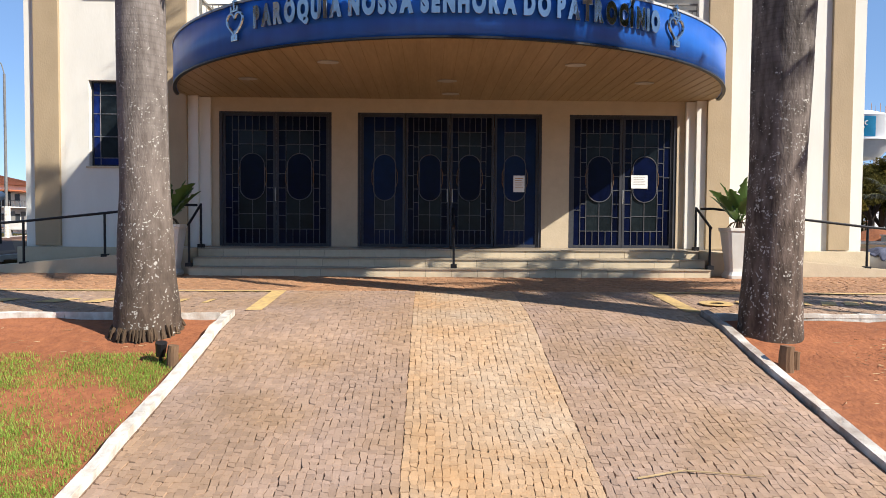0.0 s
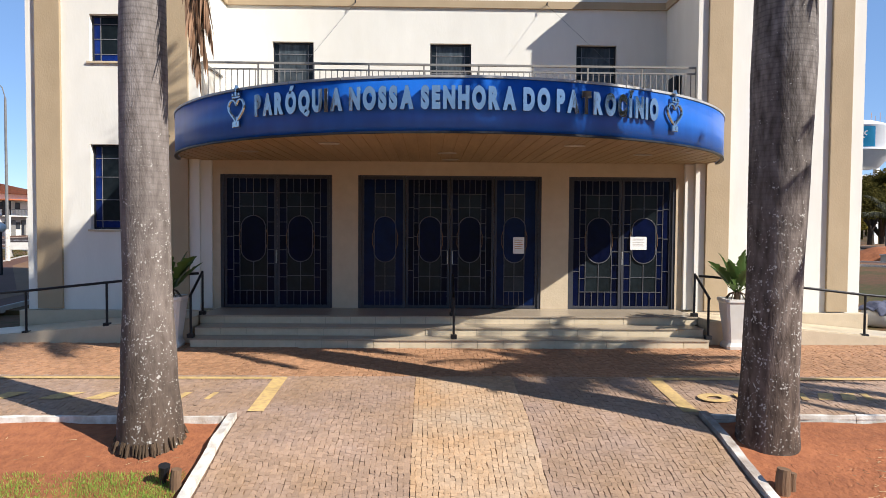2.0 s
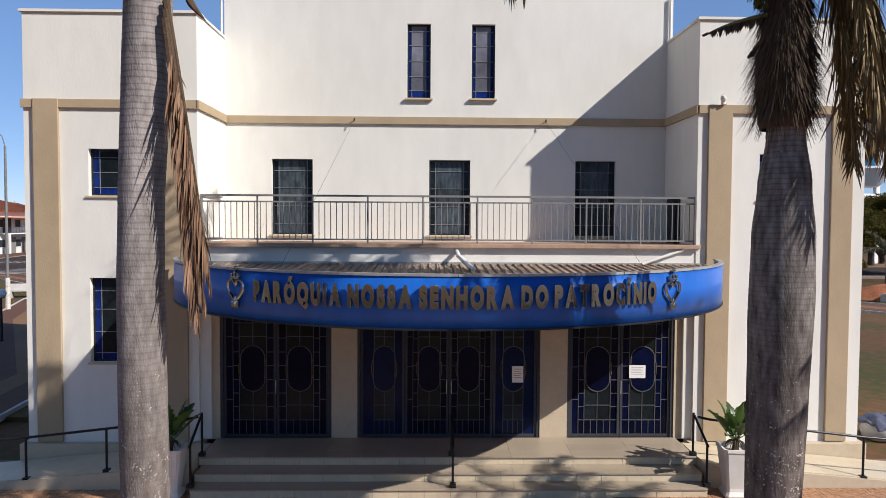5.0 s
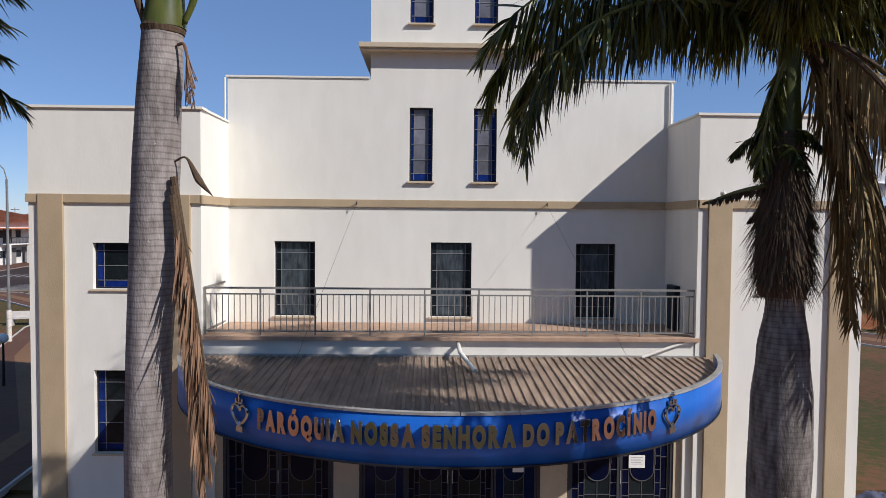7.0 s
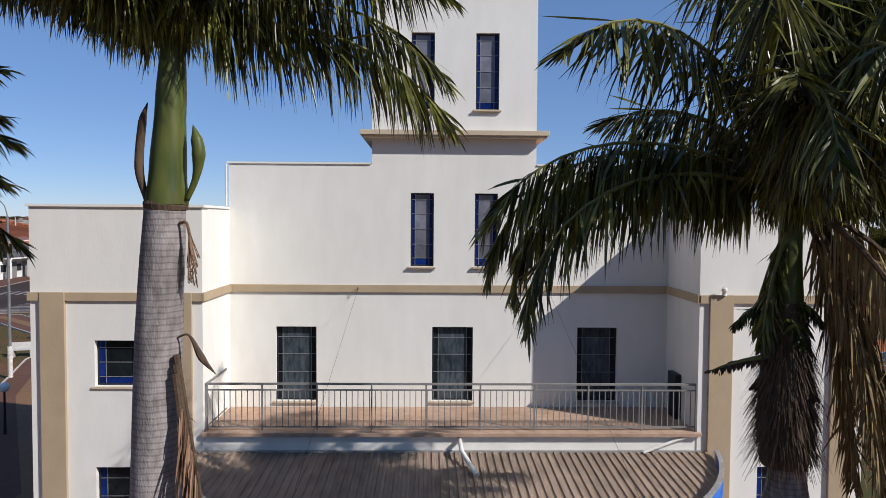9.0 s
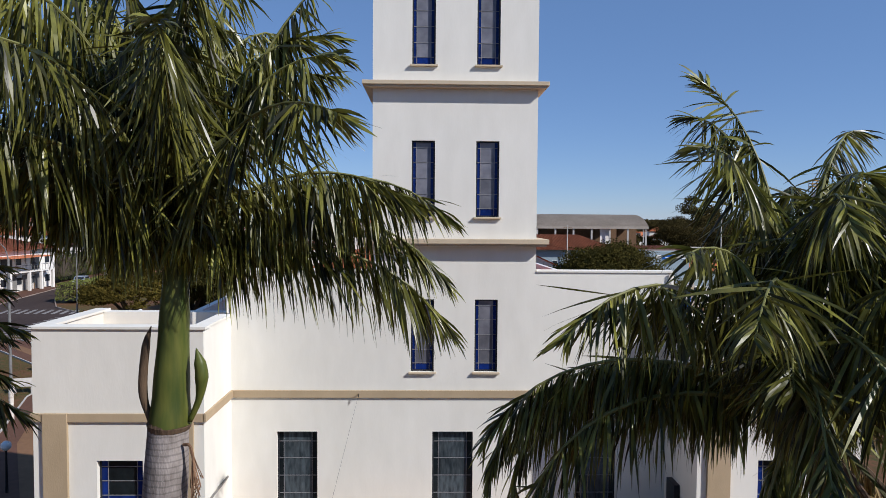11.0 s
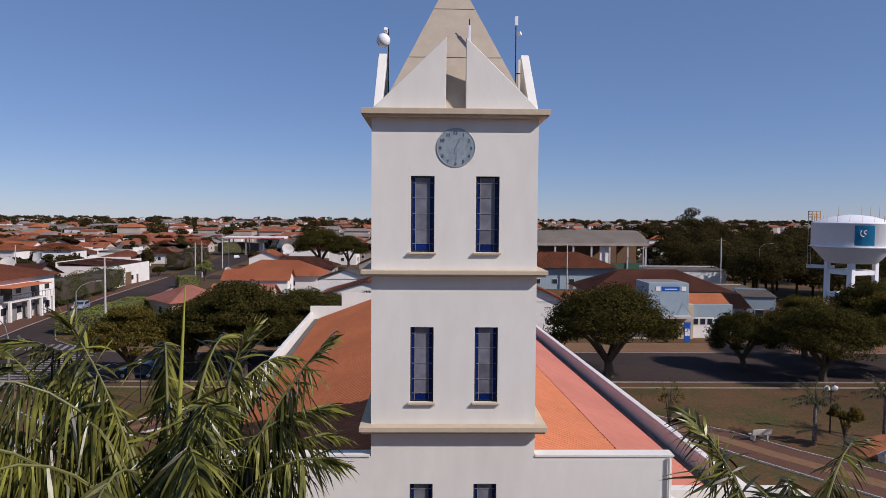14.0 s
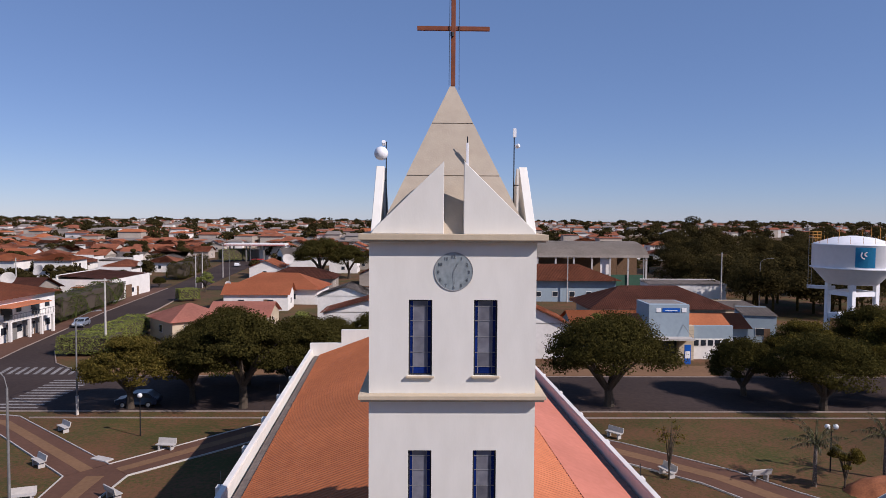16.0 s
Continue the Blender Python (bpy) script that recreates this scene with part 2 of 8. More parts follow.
    "tile_old": mat("old dark red tiles", (0.17, 0.060, 0.036), (0.11, 0.040, 0.026), 0.9, 0.25, 2.5, 0.3, 8, stain=0.25),
    "grey_roof": mat("fibre cement roof", (0.26, 0.22, 0.19), (0.20, 0.17, 0.15), 0.9, 0.2, 2, stain=0.2, rand=0.2),
    "dark_glass": mat("dark window glass", (0.03, 0.035, 0.045), (0.02, 0.025, 0.03), 0.15, 0.5, 3),
    "office_blue": mat("pale blue wall", (0.30, 0.37, 0.41), (0.27, 0.335, 0.375), 0.85, 0.4, 2, stain=0.06),
    "hall_roof": mat("beige sheet roof", (0.36, 0.31, 0.26), (0.30, 0.255, 0.215), 0.8, 0.2, 2, stain=0.15),
    "concrete": mat("pale concrete", (0.50, 0.47, 0.43), (0.42, 0.39, 0.36), 0.9, 0.8, 5, 0.2, 20, stain=0.15),
    "tank": mat("white tank paint", (0.82, 0.82, 0.83), (0.77, 0.77, 0.78), 0.5, 0.3, 2, stain=0.06),
    "tank_blue": mat("blue tank emblem", (0.03, 0.35, 0.60), (0.03, 0.32, 0.55), 0.5, 0.5, 3),
    "rust": mat("orange oxide metal", (0.55, 0.26, 0.05), (0.45, 0.2, 0.04), 0.7, 1, 5),
    "cross": mat("rusty red cross", (0.24, 0.075, 0.035), (0.18, 0.055, 0.03), 0.7, 2, 9),
    "cloth": mat("blue-grey cloth", (0.10, 0.105, 0.15), (0.075, 0.08, 0.12), 0.9, 3, 9, 0.3, 40, stain=0.2),
    "paper": mat("white paper", (0.8, 0.79, 0.77), (0.77, 0.76, 0.74), 0.8, 3, 10, stain=0.03),
    "wood": mat("cut wood stump", (0.20, 0.12, 0.07), (0.12, 0.07, 0.04), 0.9, 3, 12, 0.5, 30, stretch=(1, 1, 0.3)),
    # the pale blotches mixed into the dial colour imitate reflections on its glass
    "dial": mat("greenish dial glass", (0.34, 0.385, 0.40), (0.15, 0.185, 0.20), 0.08, 2.2, 3.2, stain=0.35, spec=0.9),
    "lamp_pole": mat("weathered grey steel", (0.20, 0.195, 0.19), (0.14, 0.135, 0.13), 0.7, 1, 6, stain=0.2),
    "numeral": mat("grey painted numeral", (0.085, 0.10, 0.115), (0.13, 0.15, 0.165), 0.5, 3, 4),
    "car_blue": mat("blue car paint", (0.010, 0.026, 0.055), (0.008, 0.02, 0.045), 0.3, 2, 5, coat=0.25),
    "car_silver": mat("silver blue car paint", (0.36, 0.40, 0.47), (0.32, 0.36, 0.43), 0.3, 2, 5, metal=0.4, coat=0.6),
    "car_white": mat("white car paint", (0.7, 0.7, 0.7), (0.66, 0.66, 0.66), 0.25, 2, 5, coat=0.6),
    "tyre": mat("tyre rubber", (0.02, 0.02, 0.02), (0.015, 0.015, 0.015), 0.9, 2, 9),
    "lamp_glass": mat("opal lamp globe", (0.75, 0.75, 0.73), (0.7, 0.7, 0.68), 0.3, 3, 9),
    "red": mat("red awning", (0.45, 0.03, 0.03), (0.38, 0.03, 0.03), 0.7, 1, 5),
    "green_wall": mat("green court wall", (0.05, 0.11, 0.07), (0.04, 0.09, 0.06), 0.9, 0.5, 3),
}


def bark_rings(m, spots, ring_scale, foot=(0.45, 0.38, 0.30)):
    """Adds thin dark ring scars and pale lichen spots to a palm trunk."""
    n, l = m.node_tree.nodes, m.node_tree.links
    b = n["Principled BSDF"]
    src = b.inputs["Base Color"].links[0].from_socket
    tc = n.new("ShaderNodeTexCoord")
    wv = n.new("ShaderNodeTexWave")
    wv.bands_direction = "Z"
    wv.inputs["Scale"].default_value, wv.inputs["Distortion"].default_value, wv.inputs["Detail"].default_value, wv.inputs["Detail Scale"].default_value = ring_scale, 2.0, 4, 1.5
    l.new(tc.outputs["Object"], wv.inputs["Vector"])
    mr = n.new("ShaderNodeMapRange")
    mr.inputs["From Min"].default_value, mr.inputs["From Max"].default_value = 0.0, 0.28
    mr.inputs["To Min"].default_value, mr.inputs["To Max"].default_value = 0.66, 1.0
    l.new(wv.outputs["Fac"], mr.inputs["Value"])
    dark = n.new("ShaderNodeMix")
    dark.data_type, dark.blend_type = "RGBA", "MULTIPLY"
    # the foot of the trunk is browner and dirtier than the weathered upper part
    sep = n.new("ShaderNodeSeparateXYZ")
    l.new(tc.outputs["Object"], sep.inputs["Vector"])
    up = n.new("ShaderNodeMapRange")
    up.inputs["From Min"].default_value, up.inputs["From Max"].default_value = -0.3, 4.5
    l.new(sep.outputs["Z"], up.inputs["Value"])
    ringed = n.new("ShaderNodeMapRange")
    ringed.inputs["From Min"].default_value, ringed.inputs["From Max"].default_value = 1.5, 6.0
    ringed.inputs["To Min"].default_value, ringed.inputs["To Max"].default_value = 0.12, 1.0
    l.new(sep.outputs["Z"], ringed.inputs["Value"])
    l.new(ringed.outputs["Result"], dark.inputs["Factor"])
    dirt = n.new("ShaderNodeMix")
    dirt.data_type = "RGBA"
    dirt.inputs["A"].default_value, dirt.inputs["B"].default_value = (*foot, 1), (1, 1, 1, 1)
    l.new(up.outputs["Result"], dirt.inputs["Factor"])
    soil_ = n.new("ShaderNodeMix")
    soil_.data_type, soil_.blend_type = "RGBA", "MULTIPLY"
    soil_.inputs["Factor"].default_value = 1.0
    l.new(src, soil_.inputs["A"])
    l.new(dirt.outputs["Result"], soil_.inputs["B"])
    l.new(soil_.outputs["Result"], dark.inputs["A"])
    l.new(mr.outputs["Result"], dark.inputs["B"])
    vo = n.new("ShaderNodeTexVoronoi")
    vo.inputs["Scale"].default_value = 30.0
    warp = n.new("ShaderNodeTexNoise")
    warp.inputs["Scale"].default_value = 24.0
    l.new(tc.outputs["Object"], warp.inputs["Vector"])
    bent = n.new("ShaderNodeMix")
    bent.data_type, bent.blend_type = "VECTOR", "MIX"
    bent.inputs["Factor"].default_value = 0.07
    l.new(tc.outputs["Object"], bent.inputs[4])
    l.new(warp.outputs["Color"], bent.inputs[5])
    l.new(bent.outputs[1], vo.inputs["Vector"])
    ns = n.new("ShaderNodeTexNoise")
    ns.inputs["Scale"].default_value, ns.inputs["Detail"].default_value = 7.0, 5
    l.new(tc.outputs["Object"], ns.inputs["Vector"])
    th = n.new("ShaderNodeMath")
    th.operation = "MULTIPLY_ADD"
    th.inputs[1].default_value, th.inputs[2].default_value = 1.0, spots
    l.new(ns.outputs["Fac"], th.inputs[0])
    # lichen grows on the lower trunk
    low = n.new("ShaderNodeMapRange")
    low.inputs["From Min"].default_value, low.inputs["From Max"].default_value = 1.8, 4.0
    low.inputs["To Max"].default_value = 0.22
    l.new(sep.outputs["Z"], low.inputs["Value"])
    less = n.new("ShaderNodeMath")
    less.operation = "SUBTRACT"
    l.new(th.outputs[0], less.inputs[0])
    l.new(low.outputs["Result"], less.inputs[1])
    lt_ = n.new("ShaderNodeMath")
    lt_.operation = "LESS_THAN"
    l.new(vo.outputs["Distance"], lt_.inputs[0])
    l.new(less.outputs[0], lt_.inputs[1])
    sp_ = n.new("ShaderNodeMix")
    sp_.data_type = "RGBA"
    sp_.inputs["B"].default_value = (0.40, 0.38, 0.345, 1)
    l.new(dark.outputs["Result"], sp_.inputs["A"])
    l.new(lt_.outputs[0], sp_.inputs["Factor"])
    l.new(sp_.outputs["Result"], b.inputs["Base Color"])


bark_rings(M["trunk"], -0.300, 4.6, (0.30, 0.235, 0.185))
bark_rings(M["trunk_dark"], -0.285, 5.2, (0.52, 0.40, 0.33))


def translucent(m, amount):
    """Lets light shine through thin leaves."""
    n, l = m.node_tree.nodes, m.node_tree.links
    b, out = n["Principled BSDF"], n["Material Output"]
    tr, mx = n.new("ShaderNodeBsdfTranslucent"), n.new("ShaderNodeMixShader")
    l.new(b.inputs["Base Color"].links[0].from_socket, tr.inputs["Color"])
    mx.inputs["Fac"].default_value = amount
    l.new(b.outputs["BSDF"], mx.inputs[1])
    l.new(tr.outputs["BSDF"], mx.inputs[2])
    l.new(mx.outputs["Shader"], out.inputs["Surface"])


translucent(M["frond"], 0.22)
for key in ("leaf_light", "grass", "potleaf"):
    translucent(M[key], 0.30)
for key in ("leaf", "leaf_wood", "leaf_olive", "leaf_mid"):
    translucent(M[key], 0.38)
# the lawn is a patchwork of grass and bare earth, with tufts inside the patches
ln, ll = M["lawn"].node_tree.nodes, M["lawn"].node_tree.links
for node in list(ln):
    if node.type == "MAP_RANGE" and abs(node.inputs["From Min"].default_value - 0.3) < 0.01:
        tuft = ln.new("ShaderNodeTexNoise")
        tuft.inputs["Scale"].default_value, tuft.inputs["Detail"].default_value = 3.5, 6
        ll.new(next(q for q in ln if q.type == "MAPPING").outputs["Vector"], tuft.inputs["Vector"])
        both = ln.new("ShaderNodeMix")
        both.inputs["Factor"].default_value = 0.5
        ll.new(node.inputs["Value"].links[0].from_socket, both.inputs["A"])
        ll.new(tuft.outputs["Fac"], both.inputs["B"])
        ll.new(both.outputs["Result"], node.inputs["Value"])
        node.inputs["From Min"].default_value, node.inputs["From Max"].default_value = 0.41, 0.58


def ribbed(m, pitch, depth=0.5, low=0.72):
    """Rows of round tiles running down a slope: relief, and valley shade put into the colour."""
    n, l = m.node_tree.nodes, m.node_tree.links
    b = n["Principled BSDF"]
    tc = n.new("ShaderNodeTexCoord")
    wv = n.new("ShaderNodeTexWave")
    wv.bands_direction = "X"
    wv.inputs["Scale"].default_value, wv.inputs["Distortion"].default_value = 0.314 / pitch, 0.4
    l.new(tc.outputs["Object"], wv.inputs["Vector"])
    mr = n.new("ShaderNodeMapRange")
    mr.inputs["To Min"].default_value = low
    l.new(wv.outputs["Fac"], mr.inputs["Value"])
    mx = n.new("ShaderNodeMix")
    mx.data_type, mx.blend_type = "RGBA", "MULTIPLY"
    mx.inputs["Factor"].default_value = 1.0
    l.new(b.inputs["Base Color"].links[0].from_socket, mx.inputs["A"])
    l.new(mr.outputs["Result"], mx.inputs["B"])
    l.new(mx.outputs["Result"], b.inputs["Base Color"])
    bp = n.new("ShaderNodeBump")
    bp.inputs["Strength"].default_value, bp.inputs["Distance"].default_value = depth, 0.06
    l.new(wv.outputs["Fac"], bp.inputs["Height"])
    if b.inputs["Normal"].links:
        l.new(b.inputs["Normal"].links[0].from_socket, bp.inputs["Normal"])
    l.new(bp.outputs["Normal"], b.inputs["Normal"])


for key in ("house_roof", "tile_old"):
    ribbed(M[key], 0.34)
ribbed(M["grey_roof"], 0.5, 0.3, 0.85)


# ---- mesh helpers ----
def part(name, bm, material, parent, label=""):
    """Links a bmesh as one mesh object under a thing or a part."""
    me = bpy.data.meshes.new(name)
    bm.to_mesh(me)
    bm.free()
    me.materials.append(material)
    ob = new(name, me)
    ob.parent = parent
    if label:
        ob["label"] = label
    return ob


def smooth(ob):
    for p in ob.data.polygons:
        p.use_smooth = True
    return ob


def empty(name, m=None, **tags):
    ob = new(name)
    ob.matrix_basis = m or Matrix()
    ob.empty_display_size = 0.2
    return tagged(ob, **tags)


def bx(x0, x1, y0, y1, z0, z1, bm=None, bevel=0.0):
    """A box between two corners, its edges eased by bevel."""
    t = bmesh.new()
    bmesh.ops.create_cube(t, size=1.0, matrix=Matrix.LocRotScale(((x0 + x1) / 2, (y0 + y1) / 2, (z0 + z1) / 2), None, (x1 - x0, y1 - y0, z1 - z0)))
    if bevel:
        bmesh.ops.bevel(t, geom=t.edges[:], offset=bevel, segments=2, affect="EDGES", profile=0.7)
    return join(bm, t)


def join(bm, t):
    if bm is None:
        return t
    me = bpy.data.meshes.new("tmp")
    t.to_mesh(me)
    t.free()
    bm.from_mesh(me)
    bpy.data.meshes.remove(me)
    return bm


def tube(points, radii, sides=8, bm=None, cap=True):
    """A round bar along points with a radius at each."""
    t = bmesh.new()
    pts = [Vector(p) for p in points]
    if isinstance(radii, (int, float)):
        radii = [radii] * len(pts)
    rings = []
    for i, p in enumerate(pts):
        d = (pts[min(i + 1, len(pts) - 1)] - pts[max(i - 1, 0)]).normalized()
        a = d.cross(Vector((0, 1, 0)) if abs(d.y) < 0.9 else Vector((1, 0, 0))).normalized()
        b = d.cross(a)
        rings.append([t.verts.new(p + radii[i] * (math.cos(2 * math.pi * k / sides) * a + math.sin(2 * math.pi * k / sides) * b)) for k in range(sides)])
    for r, s in zip(rings, rings[1:]):
        for k in range(sides):
            t.faces.new((r[k], r[(k + 1) % sides], s[(k + 1) % sides], s[k]))
    if cap:
        t.faces.new(rings[0][::-1])
        t.faces.new(rings[-1])
    bmesh.ops.recalc_face_normals(t, faces=t.faces[:])
    return join(bm, t)


def prism(outline, y0, y1, bm=None):
    """A flat outline in x and z, given depth along y."""
    t = bmesh.new()
    a = [t.verts.new((x, y0, z)) for x, z in outline]
    b = [t.verts.new((x, y1, z)) for x, z in outline]
    t.faces.new(a)
    t.faces.new(b[::-1])
    for k in range(len(a)):
        j = (k + 1) % len(a)
        t.faces.new((a[k], b[k], b[j], a[j]))
    bmesh.ops.recalc_face_normals(t, faces=t.faces[:])
    return join(bm, t)


def slab(outline, z0, z1, bm=None):
    """A flat outline in x and y, given height."""
    t = bmesh.new()
    a = [t.verts.new((x, y, z0)) for x, y in outline]
    b = [t.verts.new((x, y, z1)) for x, y in outline]
    t.faces.new(a[::-1])
    t.faces.new(b)
    for k in range(len(a)):
        j = (k + 1) % len(a)
        t.faces.new((a[k], a[j], b[j], b[k]))
    bmesh.ops.recalc_face_normals(t, faces=t.faces[:])
    return join(bm, t)


def pierced(x0, x1, z0, z1, y, thick, holes):
    """A wall facing -y with rectangular openings (x0, x1, z0, z1) cut through it."""
    xs = sorted({x0, x1, *[h[0] for h in holes], *[h[1] for h in holes]})
    zs = sorted({z0, z1, *[h[2] for h in holes], *[h[3] for h in holes]})
    bm = bmesh.new()
    full = {}
    for i in range(len(xs) - 1):
        for j in range(len(zs) - 1):
            cx, cz = (xs[i] + xs[i + 1]) / 2, (zs[j] + zs[j + 1]) / 2
            full[i, j] = not any(h[0] < cx < h[1] and h[2] < cz < h[3] for h in holes)

    def quad(*co):
        bm.faces.new([bm.verts.new(c) for c in co])

    for (i, j), on in full.items():
        if not on:
            continue
        a, b, c, d = xs[i], xs[i + 1], zs[j], zs[j + 1]
        quad((a, y, c), (b, y, c), (b, y, d), (a, y, d))
        Y = y + thick
        quad((b, Y, c), (a, Y, c), (a, Y, d), (b, Y, d))
        if not full.get((i - 1, j)):
            quad((a, Y, c), (a, y, c), (a, y, d), (a, Y, d))
        if not full.get((i + 1, j)):
            quad((b, y, c), (b, Y, c), (b, Y, d), (b, y, d))
        if not full.get((i, j - 1)):
            quad((a, Y, c), (b, Y, c), (b, y, c), (a, y, c))
        if not full.get((i, j + 1)):
            quad((a, y, d), (b, y, d), (b, Y, d), (a, Y, d))
    bmesh.ops.remove_doubles(bm, verts=bm.verts[:], dist=0.0005)
    return bm


# ---- ground ----
KNOTS = [(-4000, -2.4), (-6, -2.4), (0, -1.85), (4.8, -0.95), (7.1, -0.50), (8.0, -0.28), (8.7, -0.18), (10.0, -0.09), (12.3, -0.03), (4000, -0.03)]


def lie(y):
    """The height of the ground at y: a terrace before the steps, then a slope down to the street."""
    for (a, p), (b, q) in zip(KNOTS, KNOTS[1:]):
        if y <= b:
            return p + (q - p) * (y - a) / (b - a)
    return KNOTS[-1][1]


def strip_mesh(name, x0, x1, ys, lift, material, parent=None, nx=2, rough=0.0):
    """A sheet that follows the lie of the land."""
    bm = bmesh.new()
    rows = []
    for y in ys:
        rows.append([bm.verts.new((x0 + (x1 - x0) * i / (nx - 1), y, lie(y) + lift + (rough * noise.noise((3 * (x0 + (x1 - x0) * i / (nx - 1)), 3 * y, 0)) if rough else 0))) for i in range(nx)])
    for r, s in zip(rows, rows[1:]):
        for i in range(nx - 1):
            bm.faces.new((r[i], r[i + 1], s[i + 1], s[i]))
    return part(name, bm, material, parent)


span = lambda a, b, n: [a + (b - a) * i / (n - 1) for i in range(n)]
ground = strip_mesh("ground", -4000, 4000, [-4000, -200, -6, 0, 4.8, 7.1, 8.0, 8.7, 10, 12.3, 60, 200, 1000, 4000], -0.14, M["lawn"], nx=3)
tagged(ground, "dry brown and green park lawn reaching to the horizon", "ground", kind="structure")
for side, (a, b) in (("a", (-40.0, -2.82)), ("b", (3.02, 40.0))):
    bed = strip_mesh("soil_bed", a, b, span(-3, 8.5, 60), -0.05, M["soil"], nx=150, rough=0.025)
    smooth(bed)
    tagged(bed, "bare red soil bed beside the sloping drive", "ground", kind="structure")
base = strip_mesh("pavement", -2.8, 3.0, [-3, 0, 4.8, 7.1, 8.0, 8.52], -0.022, M["joint"])
court = strip_mesh("forecourt", -26, 26, [8.52, 8.7, 10, 12.3, 14.3], -0.022, M["joint"])
tagged(court, "level forecourt before the church steps, paved with small stones", "pavement", kind="structure")
tagged(base, "sloping drive and forecourt paved with small cut stones", "pavement", kind="structure")
# under the soil beds the base lies lower than the beds
DRIVE = (-2.78, 2.98)
STRIP = (-0.60, 0.82)


# ---- the church ----
church = empty("church", label="white plastered church with tan bands, clock tower and blue canopy", category="church")
WALL_Y, WING_Y, DOOR_Y = 16.0, 14.1, 14.25
TX0, TX1, TY1 = -1.81, 1.95, 19.76
ROWS3 = [(14.72, 16.44), (11.28, 13.01), (7.70, 9.38)]
SLITS = [(-0.92, -0.39), (0.55, 1.08)]
BAYS = [(-4.0, -3.07), (-0.41, 0.53), (2.95, 3.88)]
tower_holes = [(a, b, c, d) for c, d in ROWS3[:2] for a, b in SLITS]
front_holes = [(a, b, *ROWS3[2]) for a, b in SLITS] + [(a, b, 4.58, 6.30) for a, b in BAYS]
part("front_wall", pierced(-5.05, 5.15, 4.40, 10.02, WALL_Y, 0.3, front_holes), M["plaster"], church)
part("tower_wall", pierced(TX0, TX1, 10.02, 17.76, WALL_Y, 0.3, tower_holes), M["plaster"], church)
bm = bx(TX0, TX0 + 0.3, WALL_Y + 0.3, TY1, 8.0, 17.76)
bx(TX1 - 0.3, TX1, WALL_Y + 0.3, TY1, 8.0, 17.76, bm)
bx(TX0 + 0.3, TX1 - 0.3, TY1 - 0.3, TY1, 8.0, 17.76, bm)
part("tower_side_walls", bm, M["plaster"], church)
for x0, x1 in ((-5.05, TX0 - 0.02), (TX1 + 0.02, 5.15)):
    part("parapet_cap", bx(x0 - (0.04 if x0 < 0 else 0), x1 + (0.04 if x1 > 2 else 0), WALL_Y - 0.03, WALL_Y + 0.34, 10.02, 10.06), M["plaster"], church)


def cornice(z0, z1, out):
    """A slab round the tower with a thin drip edge below."""
    t = bx(TX0 - out, TX1 + out, WALL_Y - out - 0.04, TY1 + out, z0 + 0.03, z1, bevel=0.012)
    bx(TX0 - out + 0.05, TX1 + out - 0.05, WALL_Y - out, TY1 + out - 0.05, z0 - 0.02, z0 + 0.03, t)
    return part("cornice", t, M["beige"], church)


cornice(10.64, 10.78, 0.25)
cornice(14.20, 14.32, 0.22)
cornice(17.76, 17.92, 0.22)

# bands
BZ0, BZ1 = 7.10, 7.27
part("band", bx(-5.05, 5.15, WALL_Y - 0.05, WALL_Y, BZ0, BZ1, bevel=0.008), M["tan"], church)

